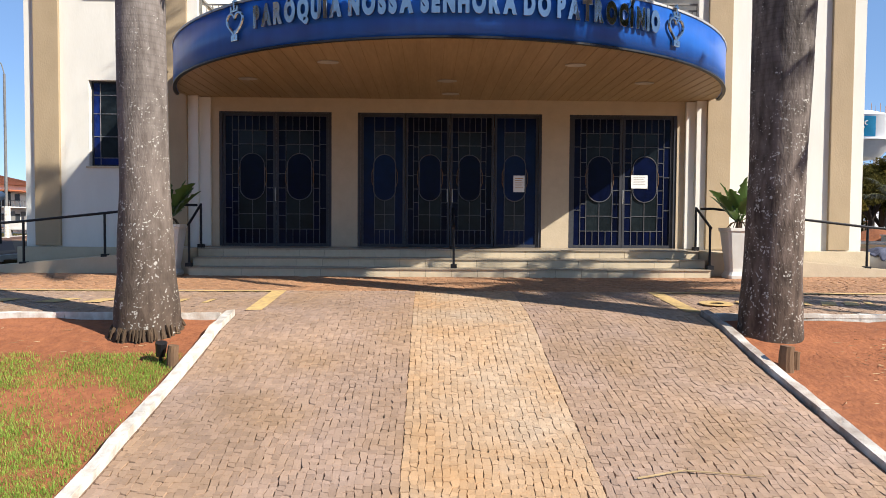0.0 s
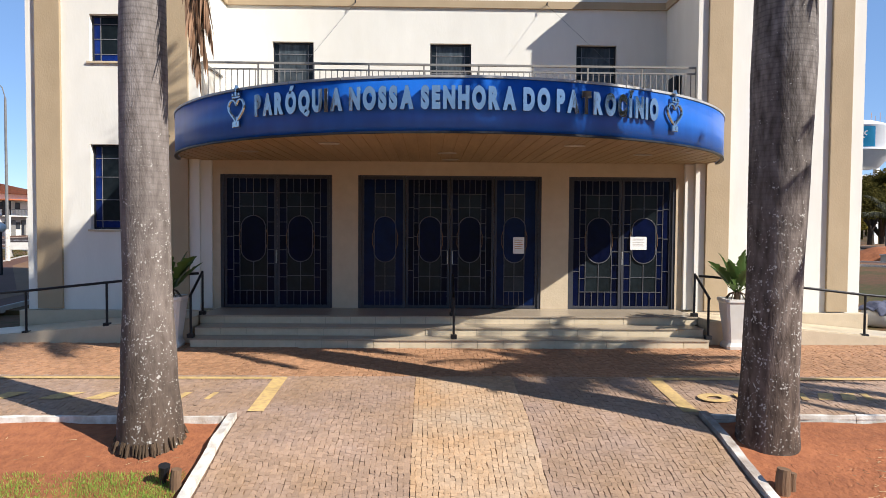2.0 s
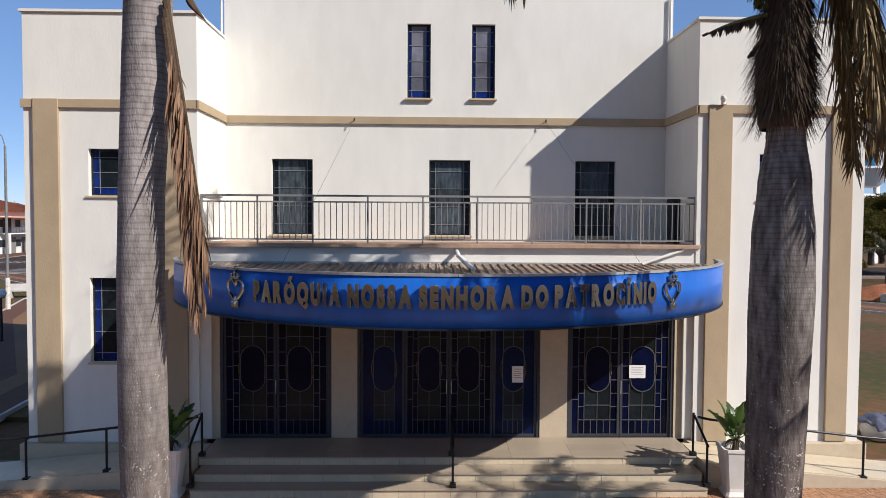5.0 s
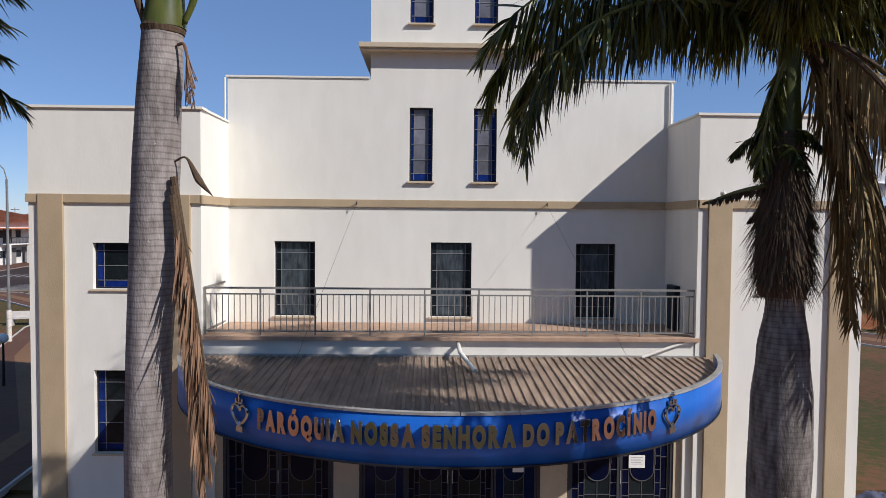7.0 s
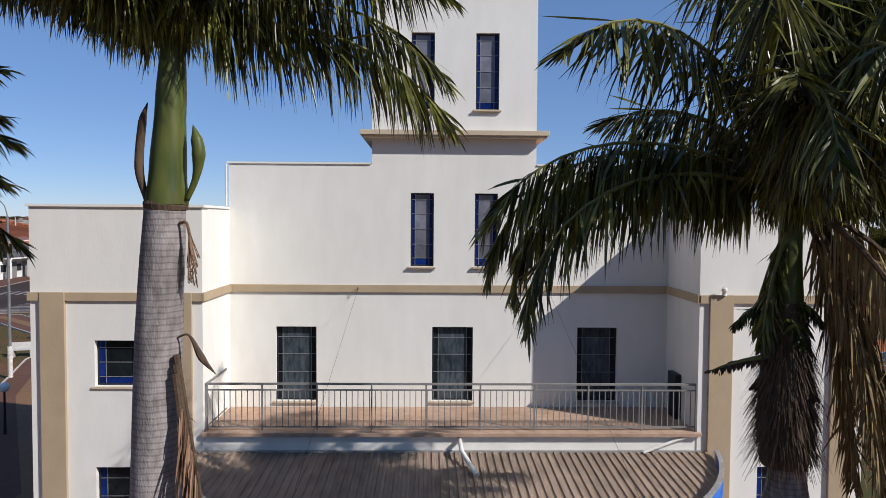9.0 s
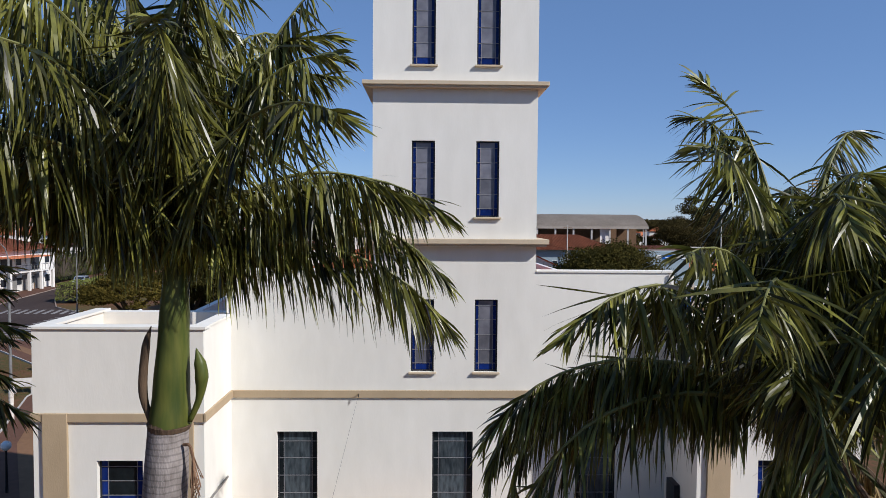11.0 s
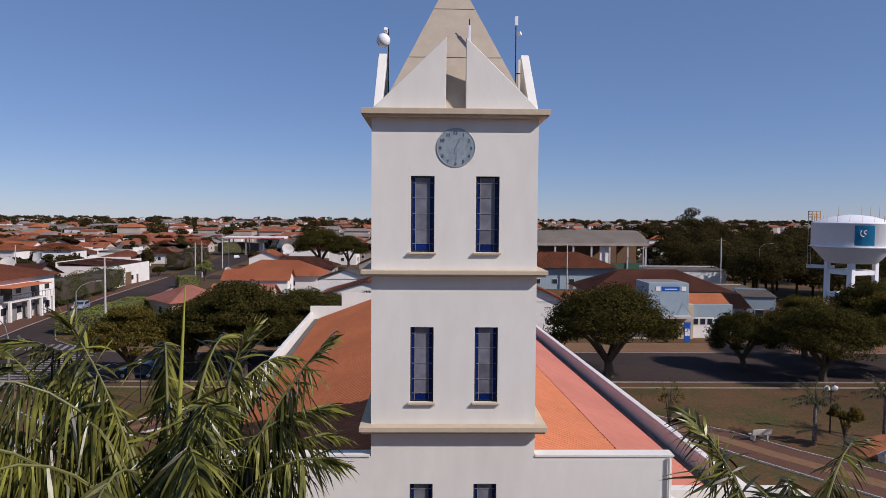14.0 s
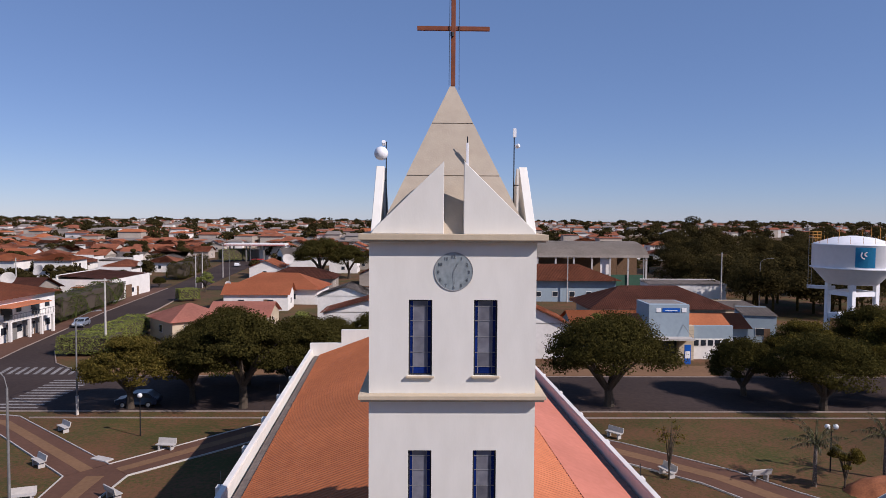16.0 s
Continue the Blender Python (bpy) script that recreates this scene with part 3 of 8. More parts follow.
# wings
for s in (-1, 1):
    inner, outer = (-5.04, -8.46) if s < 0 else (5.03, 8.47)
    xa, xb = min(inner, outer), max(inner, outer)
    wx = (-7.20, -6.28) if s < 0 else (6.30, 7.22)
    holes = [(wx[0], wx[1], 2.02, 3.72), (wx[0], wx[1], 5.37, 6.30)]
    part("wing_wall", pierced(xa, xb, 0.40, 8.98, WING_Y, 0.25, holes), M["plaster"], church)
    t = bx(outer if s < 0 else outer - 0.25, outer + 0.25 if s < 0 else outer, WING_Y + 0.25, 16.9, -0.1, 8.98)
    part("wing_side_wall", t, M["plaster"], church)
    ix = (inner - 0.25, inner) if s < 0 else (inner, inner + 0.25)
    part("wing_return_wall", bx(ix[0], ix[1], WING_Y + 0.25, WALL_Y + 0.3, 0.4, 8.98), M["plaster"], church)
    part("wing_back_wall", bx(xa + 0.25, xb - 0.25, 16.6, 16.9, 0, 8.98), M["plaster"], church)
    part("wing_roof", bx(xa + 0.25, xb - 0.25, WING_Y + 0.25, 16.6, 8.2, 8.35), M["sheet"], church)
    part("parapet_cap", bx(xa - 0.05, xb + 0.05, WING_Y - 0.04, WING_Y + 0.30, 8.98, 9.03), M["plaster"], church)
    part("parapet_cap", bx(ix[0] - 0.03, ix[1] + 0.03, WING_Y + 0.30, WALL_Y - 0.03, 8.98, 9.03), M["plaster"], church)
    part("parapet_cap", bx((outer if s < 0 else outer - 0.25) - 0.04, (outer + 0.25 if s < 0 else outer) + 0.04, WING_Y + 0.30, 16.9, 8.98, 9.03), M["plaster"], church)
    part("band", bx(xa - 0.04, xb + 0.02, WING_Y - 0.05, WING_Y, BZ0, BZ1, bevel=0.008), M["tan"], church)
    part("band", bx(*( (inner, inner + 0.05) if s < 0 else (inner - 0.05, inner)), WING_Y - 0.05, WALL_Y - 0.05, BZ0, BZ1), M["tan"], church)
    for px in ((-8.25, -7.755), (-5.70, -5.24)) if s < 0 else ((5.225, 5.705), (7.755, 8.19)):
        part("pilaster", bx(px[0], px[1], WING_Y - 0.07, WING_Y, 0.42, BZ1 + 0.004, bevel=0.012), M["tan"], church)
    part("plinth", bx(xa - 0.10, xb + 0.10, WING_Y - 0.16, WING_Y + 0.25, -0.1, 0.40, bevel=0.015), M["beige"], church)

# wall with the doors, beams and jambs
DZ0, DZ1 = 0.43, 3.16
DOORS = [(-4.67, -2.395), (-1.866, 1.90), (2.465, 4.686)]
part("entrance_wall", pierced(-5.06, 5.10, 0.40, 4.36, DOOR_Y, 0.3, [(a, b, 0.40, DZ1) for a, b in DOORS]), M["beige"], church)
for x in (-4.98, 5.0):
    part("entrance_jamb", bx(x - 0.16, x + (0.16 if x < 0 else 0.03), DOOR_Y - 0.07, DOOR_Y, 0.43, 3.43, bevel=0.01), M["plaster"], church)

# inner shell: floors and a dark back
part("inner_floor", bx(-5.0, 5.1, DOOR_Y + 0.3, 48, 0.30, 0.42), M["grout"], church)
part("inner_floor", bx(-5.0, 5.1, WALL_Y + 0.3, TY1 - 0.3, 4.25, 4.38), M["grout"], church)


def leaded(name, x0, x1, z0, z1, y, xs, zs, blue, parent=church, sill=True, frame_w=0.035, inner="grey_glass"):
    """A window in a reveal: a dark frame, separate panes between pale bars, and a sill. blue(i, j) tells which panes are blue."""
    f = bx(x0, x1, y, y + 0.05, z0, z0 + frame_w)
    bx(x0, x1, y, y + 0.05, z1 - frame_w, z1, f)
    bx(x0, x0 + frame_w, y, y + 0.05, z0 + frame_w, z1 - frame_w, f)
    bx(x1 - frame_w, x1, y, y + 0.05, z0 + frame_w, z1 - frame_w, f)
    win = part(name, f, M["frame"], parent)
    xe = [x0 + frame_w] + [x0 + (x1 - x0) * v for v in xs] + [x1 - frame_w]
    ze = [z0 + frame_w] + [z0 + (z1 - z0) * v for v in zs] + [z1 - frame_w]
    for i in range(len(xe) - 1):
        for j in range(len(ze) - 1):
            part("pane", bx(xe[i], xe[i + 1], y + 0.022, y + 0.028, ze[j], ze[j + 1]), M["blue_glass"] if blue(i, j) else M["grey_glass"] if inner == "bay_glass" and i != 1 else M[inner], win)
    for v in xe[1:-1]:
        part("glazing_bar", bx(v - 0.006, v + 0.006, y + 0.012, y + 0.034, ze[0], ze[-1]), M["lead"], win)
    for v in ze[1:-1]:
        part("glazing_bar", bx(xe[0], xe[-1], y + 0.010, y + 0.036, v - 0.006, v + 0.006), M["lead"], win)
    if sill:
        part("sill", bx(x0 - 0.05, x1 + 0.05, y - 0.16, y, z0 - 0.045, z0 - 0.003, bevel=0.008), M["beige"], win)
    return win


for c, d in ROWS3:
    for a, b in SLITS:
        leaded("window", a, b, c, d, WALL_Y + 0.085, (0.19, 0.80), (0.11, 0.30, 0.51, 0.72, 0.91), lambda i, j: i != 1 or j == 0, inner="pale_glass")
for a, b in BAYS:
    leaded("window", a, b, 4.58, 6.30, WALL_Y + 0.10, (0.15, 0.85), (0.14, 0.38, 0.62, 0.85), lambda i, j: False, inner="bay_glass")
for wx in ((-7.20, -6.28), (6.30, 7.22)):
    leaded("window", wx[0], wx[1], 2.02, 3.72, WING_Y + 0.12, (0.18, 0.82), (0.10, 0.35, 0.62, 0.84), lambda i, j: i != 1 or j == 0)
    leaded("window", wx[0], wx[1], 5.37, 6.30, WING_Y + 0.12, (0.18, 0.82), (0.18, 0.50, 0.82), lambda i, j: i != 1 or j == 0)


# doors: leaves of leaded glass with a long rounded medallion
def medallion(cx, cz, w, h, y, r, sides=28):
    """The outline of an upright pill."""
    pts = []
    for k in range(sides):
        a = 2 * math.pi * k / sides
        pts.append((cx + w * math.cos(a), y, cz + (h - w) * (1 if math.sin(a) > 0 else -1) * (1 if abs(math.sin(a)) > 1e-6 else 0) + w * math.sin(a)))
    return pts


def leaf(x0, x1, y, parent, side=False, flip=False):
    """One door leaf: frame, panes, bars and medallion, with a column of long panes on its outer edge; a sidelight is plainer and bluer."""
    f = bx(x0, x1, y, y + 0.05, DZ0, DZ0 + 0.06)
    bx(x0, x1, y, y + 0.05, DZ1 - 0.08, DZ1 - 0.02, f)
    bx(x0, x0 + 0.05, y, y + 0.05, DZ0 + 0.06, DZ1 - 0.08, f)
    bx(x1 - 0.05, x1, y, y + 0.05, DZ0 + 0.06, DZ1 - 0.08, f)
    d = part("door_leaf", f, M["door_frame"], parent, "dark metal door leaf glazed with blue and grey leaded panes")
    zb, zt = DZ0 + 0.06, DZ1 - 0.08
    xa, ww = x0 + 0.05, x1 - x0 - 0.10
    put_x = (lambda c: xa + (1 - c) * ww) if flip else (lambda c: xa + c * ww)
    blue_, grey_ = ("side_blue", "side_grey") if side else ("door_blue", "grey_glass")
    inner = (0.0, 0.20, 0.46, 0.72, 0.86, 1.0) if side else (0.0, 0.15, 0.44, 0.73, 0.86, 1.0)
    small = [zb + v for v in (0.0, 0.29, 0.57, 0.85, 1.13, 1.42, 1.70, 1.99, 2.30, zt - zb)]
    long_ = [zb + v for v in (0.0, 0.72, 1.40, 2.02, zt - zb)]
    mid_z = [zb, zb + 0.29, zb + 0.60, zb + 2.02, zb + 2.30, zt]

    def pane(c0, c1, z0, z1, m):
        p, q = sorted((put_x(c0), put_x(c1)))
        part("pane", bx(p, q, y + 0.022, y + 0.028, z0, z1), M[m], d)

    def upright(c, z0, z1, w=0.007):
        v = put_x(c)
        part("glazing_bar", bx(v - w, v + w, y + 0.010, y + 0.034, z0, z1), M["door_lead"], d)

    def level(c0, c1, z, w=0.007):
        p, q = sorted((put_x(c0), put_x(c1)))
        part("glazing_bar", bx(p, q, y + 0.008, y + 0.036, z - w, z + w), M["door_lead"], d)

    for c0, c1, zs, m in ((inner[0], inner[1], small, blue_), (inner[1], inner[2], mid_z, grey_), (inner[2], inner[3], mid_z, grey_), (inner[3], inner[4], small, blue_), (inner[4], inner[5], long_, blue_)):
        for j in range(len(zs) - 1):
            edge = zs is mid_z and j in (0, len(zs) - 2)
            pane(c0, c1, zs[j], zs[j + 1], blue_ if edge else m)
            if j and not (side and zs is not mid_z):
                level(c0, c1, zs[j])
    for c in inner[1:-1]:
        if c == inner[2]:
            upright(c, zb, zb + 0.90)
            upright(c, zb + 1.80, zt)
        elif not side or c in (inner[1], inner[3]):
            upright(c, zb, zt)
    for c in ((inner[1] + inner[2]) / 2, (inner[2] + inner[3]) / 2):
        upright(c, zb, zb + 0.29, 0.006)
        if not side:
            upright(c, zb + 2.30, zt, 0.006)
    cx, cz = put_x(inner[2]), zb + 1.36
    mw = min(0.25, 0.28 * ww)
    ring = medallion(cx, cz, mw, 0.47, y + 0.004, 0.014)
    part("medallion_rim", tube(ring + [ring[0]], 0.011, 6, cap=False), M["door_lead"], d)
    part("medallion", prism([(p[0], p[2]) for p in medallion(cx, cz, mw - 0.008, 0.46, 0, 0)], y + 0.002, y + 0.018), M["side_blue" if side else "door_blue"], d)
    for sx in (-1, 1):
        part("medallion_stay", tube([(cx + sx * mw, y + 0.004, cz + 0.20), (cx + sx * (mw + 0.035), y + 0.004, cz + 0.1), (cx + sx * (mw + 0.035), y + 0.004, cz - 0.1), (cx + sx * mw, y + 0.004, cz - 0.20)], 0.008, 5), M["wood"], d)
    return d


DY = DOOR_Y + 0.05
for a, b in DOORS:
    door = part("door", bx(a + 0.06, b - 0.06, DY - 0.03, DY + 0.08, DZ1 - 0.02, DZ1 + 0.0), M["door_frame"], church, "dark framed glazed entrance doors, closed")
    part("jamb", bx(a, a + 0.06, DY - 0.03, DY + 0.08, DZ0, DZ1), M["door_frame"], door)
    part("jamb", bx(b - 0.06, b, DY - 0.03, DY + 0.08, DZ0, DZ1), M["door_frame"], door)
    n = 4 if b - a > 3 else 2
    for k in range(n):
        w = (b - a - 0.12) / n
        leaf(a + 0.06 + k * w + 0.006, a + 0.06 + (k + 1) * w - 0.006, DY, church, n == 4 and k in (0, 3), k < n / 2)
    for k in ((n // 2,)):
        hx = a + 0.06 + k * (b - a - 0.12) / n
        for dx in ((-0.05, 0.05) if n == 4 else (0.0,)):
            part("door_handle", tube([(hx + dx, DY - 0.06, 1.35), (hx + dx, DY - 0.06, 1.62)], 0.012, 8), M["cap"], door)


# ---- curved canopy ----
CR, CY = 5.48, 14.97
CB, CT = 3.43, 4.17


def arc(th, r=CR):
    return (-0.005 + r * math.sin(th), CY - r * math.cos(th))


ENDS = radians(78)
ths = [(-1 + 2 * k / 72) * ENDS for k in range(73)]


def ribbon(r0, r1, z0, z1, th=ths):
    """A curved wall between two radii and two heights."""
    t = bmesh.new()
    rings = []
    for a in th:
        rings.append([t.verts.new((*arc(a, r), z)) for r, z in ((r0, z0), (r1, z0), (r1, z1), (r0, z1))])
    for p, q in zip(rings, rings[1:]):
        for k in range(4):
            t.faces.new((p[k], p[(k + 1) % 4], q[(k + 1) % 4], q[k]))
    t.faces.new(rings[0][::-1])
    t.faces.new(rings[-1])
    bmesh.ops.recalc_face_normals(t, faces=t.faces[:])
    return t


canopy = part("canopy", ribbon(CR - 0.06, CR, CB, CT - 0.03), M["blue"], church, "curved glossy blue canopy fascia with steel letters")
smooth(canopy)
part("fascia_trim", ribbon(CR - 0.05, CR + 0.012, CB - 0.03, CB - 0.002), M["frame"], canopy)
for k in range(18):
    seg = [(-1 + 2 * (k + j / 4) / 18) * ENDS for j in range(5)]
    seg[-1] -= 0.002
    part("fascia_cap", ribbon(CR - 0.075, CR + 0.015, CT - 0.03, CT + 0.005, seg), M["cap"], canopy)
edge = [arc(a, CR - 0.06) for a in ths] + [(5.25, DOOR_Y), (-5.25, DOOR_Y)]
edge = [p for p in edge if p[1] < DOOR_Y + 0.001]
part("soffit", slab(edge, CB + 0.01, CB + 0.05), M["soffit"], canopy, "warm beige boarded soffit")
for k in range(-26, 27):
    x = k * 0.20
    yy = CY - math.sqrt(max((CR - 0.08) ** 2 - (x + 0.005) ** 2, 0.01))
    if yy < DOOR_Y - 0.1:
        part("soffit_bead", bx(x - 0.003, x + 0.003, yy, DOOR_Y - 0.02, CB + 0.004, CB + 0.012), M["soffit_joint"], canopy)
for x, y in ((-2.0, 11.1), (1.9, 11.1), (-3.6, 12.4), (-0.1, 12.4), (3.4, 12.4), (0.0, 13.6)):
    part("downlight", slab([(x + 0.17 * math.cos(a), y + 0.10 * math.sin(a)) for a in [k * math.pi / 10 for k in range(20)]], CB - 0.010, CB + 0.004), M["concrete"], canopy)

# corrugated sheets behind the fascia
t = bmesh.new()
prev = None
pitch_w = 0.155
x = -5.30
while x < 5.28:
    for dx, dz in ((0.0, 0.0), (0.07, 0.0), (0.085, 0.03), (0.14, 0.03)):
        xx = x + dx
        q = (CR - 0.10) ** 2 - (xx + 0.005) ** 2
        y0 = CY - math.sqrt(q) if q > 0 else 14.0
        y0 = min(y0, 14.05)
        mid = (y0 + 14.12) / 2
        pr = []
        for y in (y0, mid, 14.12):
            pr.append(t.verts.new((xx, y, 3.80 + 0.22 * (y - 9.6) / 4.5 + dz)))
        if prev:
            for k in range(2):
                t.faces.new((prev[k], pr[k], pr[k + 1], prev[k + 1]))
        prev = pr
    x += pitch_w
bmesh.ops.solidify(t, geom=t.faces[:], thickness=0.006)
part("canopy_roof_sheet", t, M["sheet"], canopy, "weathered brown corrugated roof sheeting")

# balcony over the entrance
part("balcony_fascia", bx(-5.06, 5.10, 14.12, DOOR_Y - 0.003, 3.6, 4.36), M["plaster"], church)
part("flashing", bx(-5.06, 5.10, 14.06, 14.12, 4.0, 4.07), M["cap"], church)
part("balcony_floor", bx(-5.06, 5.10, 14.02, WALL_Y - 0.003, 4.36, 4.44, bevel=0.01), M["balcony"], church, "brown tiled balcony floor, stained")
rail = empty("balcony_railing", label="grey metal balcony railing with thin upright bars", category="railing")
RX0, RX1, RY = -5.02, 5.06, 14.22
part("top_rail", bx(RX0, RX1, RY - 0.025, RY + 0.025, 5.38, 5.42), M["grey_rail"], rail)
part("middle_rail", bx(RX0, RX1, RY - 0.012, RY + 0.012, 5.26, 5.29), M["grey_rail"], rail)
part("bottom_rail", bx(RX0, RX1, RY - 0.012, RY + 0.012, 4.50, 4.53), M["grey_rail"], rail)
for k in range(10):
    x = RX0 + 0.02 + (RX1 - RX0 - 0.04) * k / 9
    part("post", bx(x - 0.016, x + 0.016, RY - 0.016, RY + 0.016, 4.44, 5.38), M["grey_rail"], rail)
bar = bx(-0.008, 0.008, -0.008, 0.008, 4.53, 5.26)
bar_me = part("baluster", bar, M["grey_rail"], rail)
bar_me.location = (RX0 + 0.13, RY, 0)
for k in range(1, 84):
    o = new("baluster", bar_me.data)
    o.parent = rail
    o.location = (RX0 + 0.13 + k * (RX1 - RX0 - 0.26) / 83, RY, 0)
for x in (RX0 + 0.01, RX1 - 0.01):
    part("return_rail", bx(x - 0.015, x + 0.015, RY, WALL_Y - 0.4, 5.38, 5.42), M["grey_rail"], rail)
    part("return_rail", bx(x - 0.012, x + 0.012, RY, WALL_Y - 0.4, 4.50, 4.53), M["grey_rail"], rail)

# drain pipes over the canopy
part("drain_pipe", tube([(0.15, 14.13, 4.30), (0.17, 13.6, 4.22), (0.42, 12.9, 4.00)], 0.045, 10), M["pot"], church, "white plastic drain pipe")
part("drain_pipe", tube([(5.02, 14.08, 4.42), (4.5, 14.07, 4.25), (3.9, 14.0, 4.05)], 0.03, 10), M["pot"], church)
# stay wires from hooks in the band to the canopy
for x, xe in ((-2.11, -2.7), (2.24, 3.0)):
    ye = CY - math.sqrt(CR ** 2 - xe ** 2) + 0.25
    part("stay_wire", tube([(x, WALL_Y - 0.05, 7.19), (xe, ye, 4.0)], 0.0028, 5), M["frame"], church)
    part("hook", tube([(x, WALL_Y - 0.05, 7.19), (x, WALL_Y - 0.14, 7.21), (x, WALL_Y - 0.14, 7.15)], 0.014, 6), M["frame"], church)


# rain pipe at the parapet, wall lamp on the pilaster, cabinet on the balcony
part("rain_pipe", tube([(5.07, WALL_Y - 0.05, 10.0), (5.07, WALL_Y - 0.05, 9.05), (5.10, WALL_Y - 0.14, 8.95), (5.10, WALL_Y - 0.3, 8.9)], 0.03, 8), M["pot"], church, "white plastic rain pipe")
part("rain_pipe", tube([(-5.10, WALL_Y - 0.05, 10.0), (-5.10, WALL_Y - 0.05, 9.05)], 0.025, 8), M["pot"], church)
wl = part("wall_lamp", tube([(5.49, WING_Y - 0.10, 7.27), (5.49, WING_Y - 0.10, 7.33), (5.47, WING_Y - 0.14, 7.39), (5.44, WING_Y - 0.18, 7.44)], [0.05, 0.045, 0.06, 0.035], 12), M["pot"], church, "small white wall lamp")
part("arm", tube([(5.49, WING_Y - 0.10, 7.30), (5.56, WING_Y - 0.06, 7.29), (5.58, WING_Y - 0.02, 7.29)], 0.015, 6), M["cap"], wl)
part("balcony_cabinet", bx(4.90, 5.03, 15.0, 15.5, 4.44, 5.42, bevel=0.015), M["frame"], church, "dark metal cabinet on the balcony")


# ---- steel letters and emblems on the fascia ----
def glyph(ch, size, depth, bold=0.021):
    """One letter as a solid mesh, upright in x and z, its left foot at the origin; returns mesh and width."""
    cu = bpy.data.curves.new("letter", "FONT")
    cu.body, cu.size, cu.extrude, cu.bevel_depth = ch, size, depth, 0.003
    cu.offset = bold * size / 0.3
    ob = bpy.data.objects.new("letter", cu)
    scene.collection.objects.link(ob)
    bpy.context.view_layer.update()
    me = bpy.data.meshes.new_from_object(ob.evaluated_get(bpy.context.evaluated_depsgraph_get()))
    bpy.data.objects.remove(ob)
    bpy.data.curves.remove(cu)
    me.transform(Matrix.Rotation(radians(90), 4, "X"))
    xs = [v.co.x for v in me.vertices]
    return me, (min(xs), max(xs))


TEXT = "PARÓQUIA NOSSA SENHORA DO PATROCÍNIO"
glyphs = []
total = 0.0
for ch in TEXT:
    if ch == " ":
        glyphs.append((None, 0, 0.10))
        total += 0.10
        continue
    me, (a, b) = glyph(ch, 0.36, 0.02)
    glyphs.append((me, a, b - a + 0.055))
    total += b - a + 0.055
TH0, TH1 = radians(-32.35), radians(32.35)
pos = 0.0
for me, a, w in glyphs:
    if me:
        th = TH0 + (TH1 - TH0) * (pos + w / 2) / total
        px, py = arc(th, CR + 0.05)
        o = new("letter", me)
        me.materials.clear()
        me.materials.append(M["steel"])
        k = (TH1 - TH0) * CR / total
        o.matrix_basis = pose(px, py, 3.735, 0, 0, math.degrees(th)) @ Matrix.Diagonal((k, 1, 1.06, 1)) @ Matrix.Translation((-a - (w - 0.055) / 2, 0, 0))
        o.parent = canopy
    pos += w
for th in (radians(-36.6), radians(36.6)):
    px, py = arc(th, CR + 0.04)
    heart = []
    for k in range(41):
        s = 2 * math.pi * k / 40
        heart.append((0.0112 * 16 * math.sin(s) ** 3, 0, 0.0112 * (13 * math.cos(s) - 5 * math.cos(2 * s) - 2 * math.cos(3 * s) - math.cos(4 * s)) * 1.08))
    e = tube(heart, 0.023, 6, cap=False)
    bx(-0.075, 0.075, -0.02, 0.02, -0.265, -0.17, e, bevel=0.01)
    bx(-0.085, 0.085, -0.02, 0.02, 0.165, 0.195, e, bevel=0.006)
    for cxx in (-0.07, 0.0, 0.07):
        bx(cxx - 0.022, cxx + 0.022, -0.02, 0.02, 0.197, 0.245 if cxx else 0.265, e, bevel=0.008)
    bx(-0.011, 0.011, -0.02, 0.02, 0.266, 0.36, e)
    bx(-0.04, -0.012, -0.018, 0.018, 0.305, 0.328, e)
    bx(0.012, 0.04, -0.018, 0.018, 0.305, 0.328, e)
    tube([(0.0, 0.0, -0.23), (0.02, 0.0, -0.19), (0.0, 0.0, -0.10)], [0.03, 0.025, 0.01], 6, e)
    em = part("emblem", e, M["steel"], canopy, "steel crowned heart emblem")
    em.matrix_basis = pose(px, py, 3.85, 0, 0, math.degrees(th))

# ---- clock ----
CX, CZ, CRAD = 0.085, 17.08, 0.43
rim = [(CX + CRAD * math.cos(2 * math.pi * k / 48), WALL_Y - 0.012, CZ + CRAD * math.sin(2 * math.pi * k / 48)) for k in range(49)]
clock = empty("tower_clock", pose(CX, WALL_Y, CZ), label="round glass clock face with dark numerals on the tower", category="clock")
inv = Matrix.Translation((-CX, -WALL_Y, -CZ))


def cpart(name, bm, m, label=""):
    bm.transform(inv)
    return part(name, bm, m, clock, label)


cpart("rim", tube(rim, 0.008, 6, cap=False), M["cap"])
cpart("dial", prism([(p[0], p[2]) for p in rim[:-1]], WALL_Y - 0.012, WALL_Y - 0.003), M["dial"], "translucent greenish glass dial")
for k in range(1, 13):
    a = radians(90 - 30 * k)
    me, (lo, hi) = glyph(str(k), 0.10, 0.0, 0.002)
    me.materials.clear()
    me.materials.append(M["numeral"])
    o = new("numeral", me)
    o.parent = clock
    o.matrix_basis = pose(0.345 * math.cos(a) - (lo + hi) / 2, -0.02, 0.345 * math.sin(a) - 0.045)
cpart("pointer", tube([(CX, WALL_Y - 0.03, CZ), (CX + 0.10, WALL_Y - 0.03, CZ + 0.20)], 0.004, 5), M["numeral"])
cpart("pointer", tube([(CX, WALL_Y - 0.03, CZ), (CX + 0.02, WALL_Y - 0.03, CZ - 0.28)], 0.0035, 5), M["numeral"])

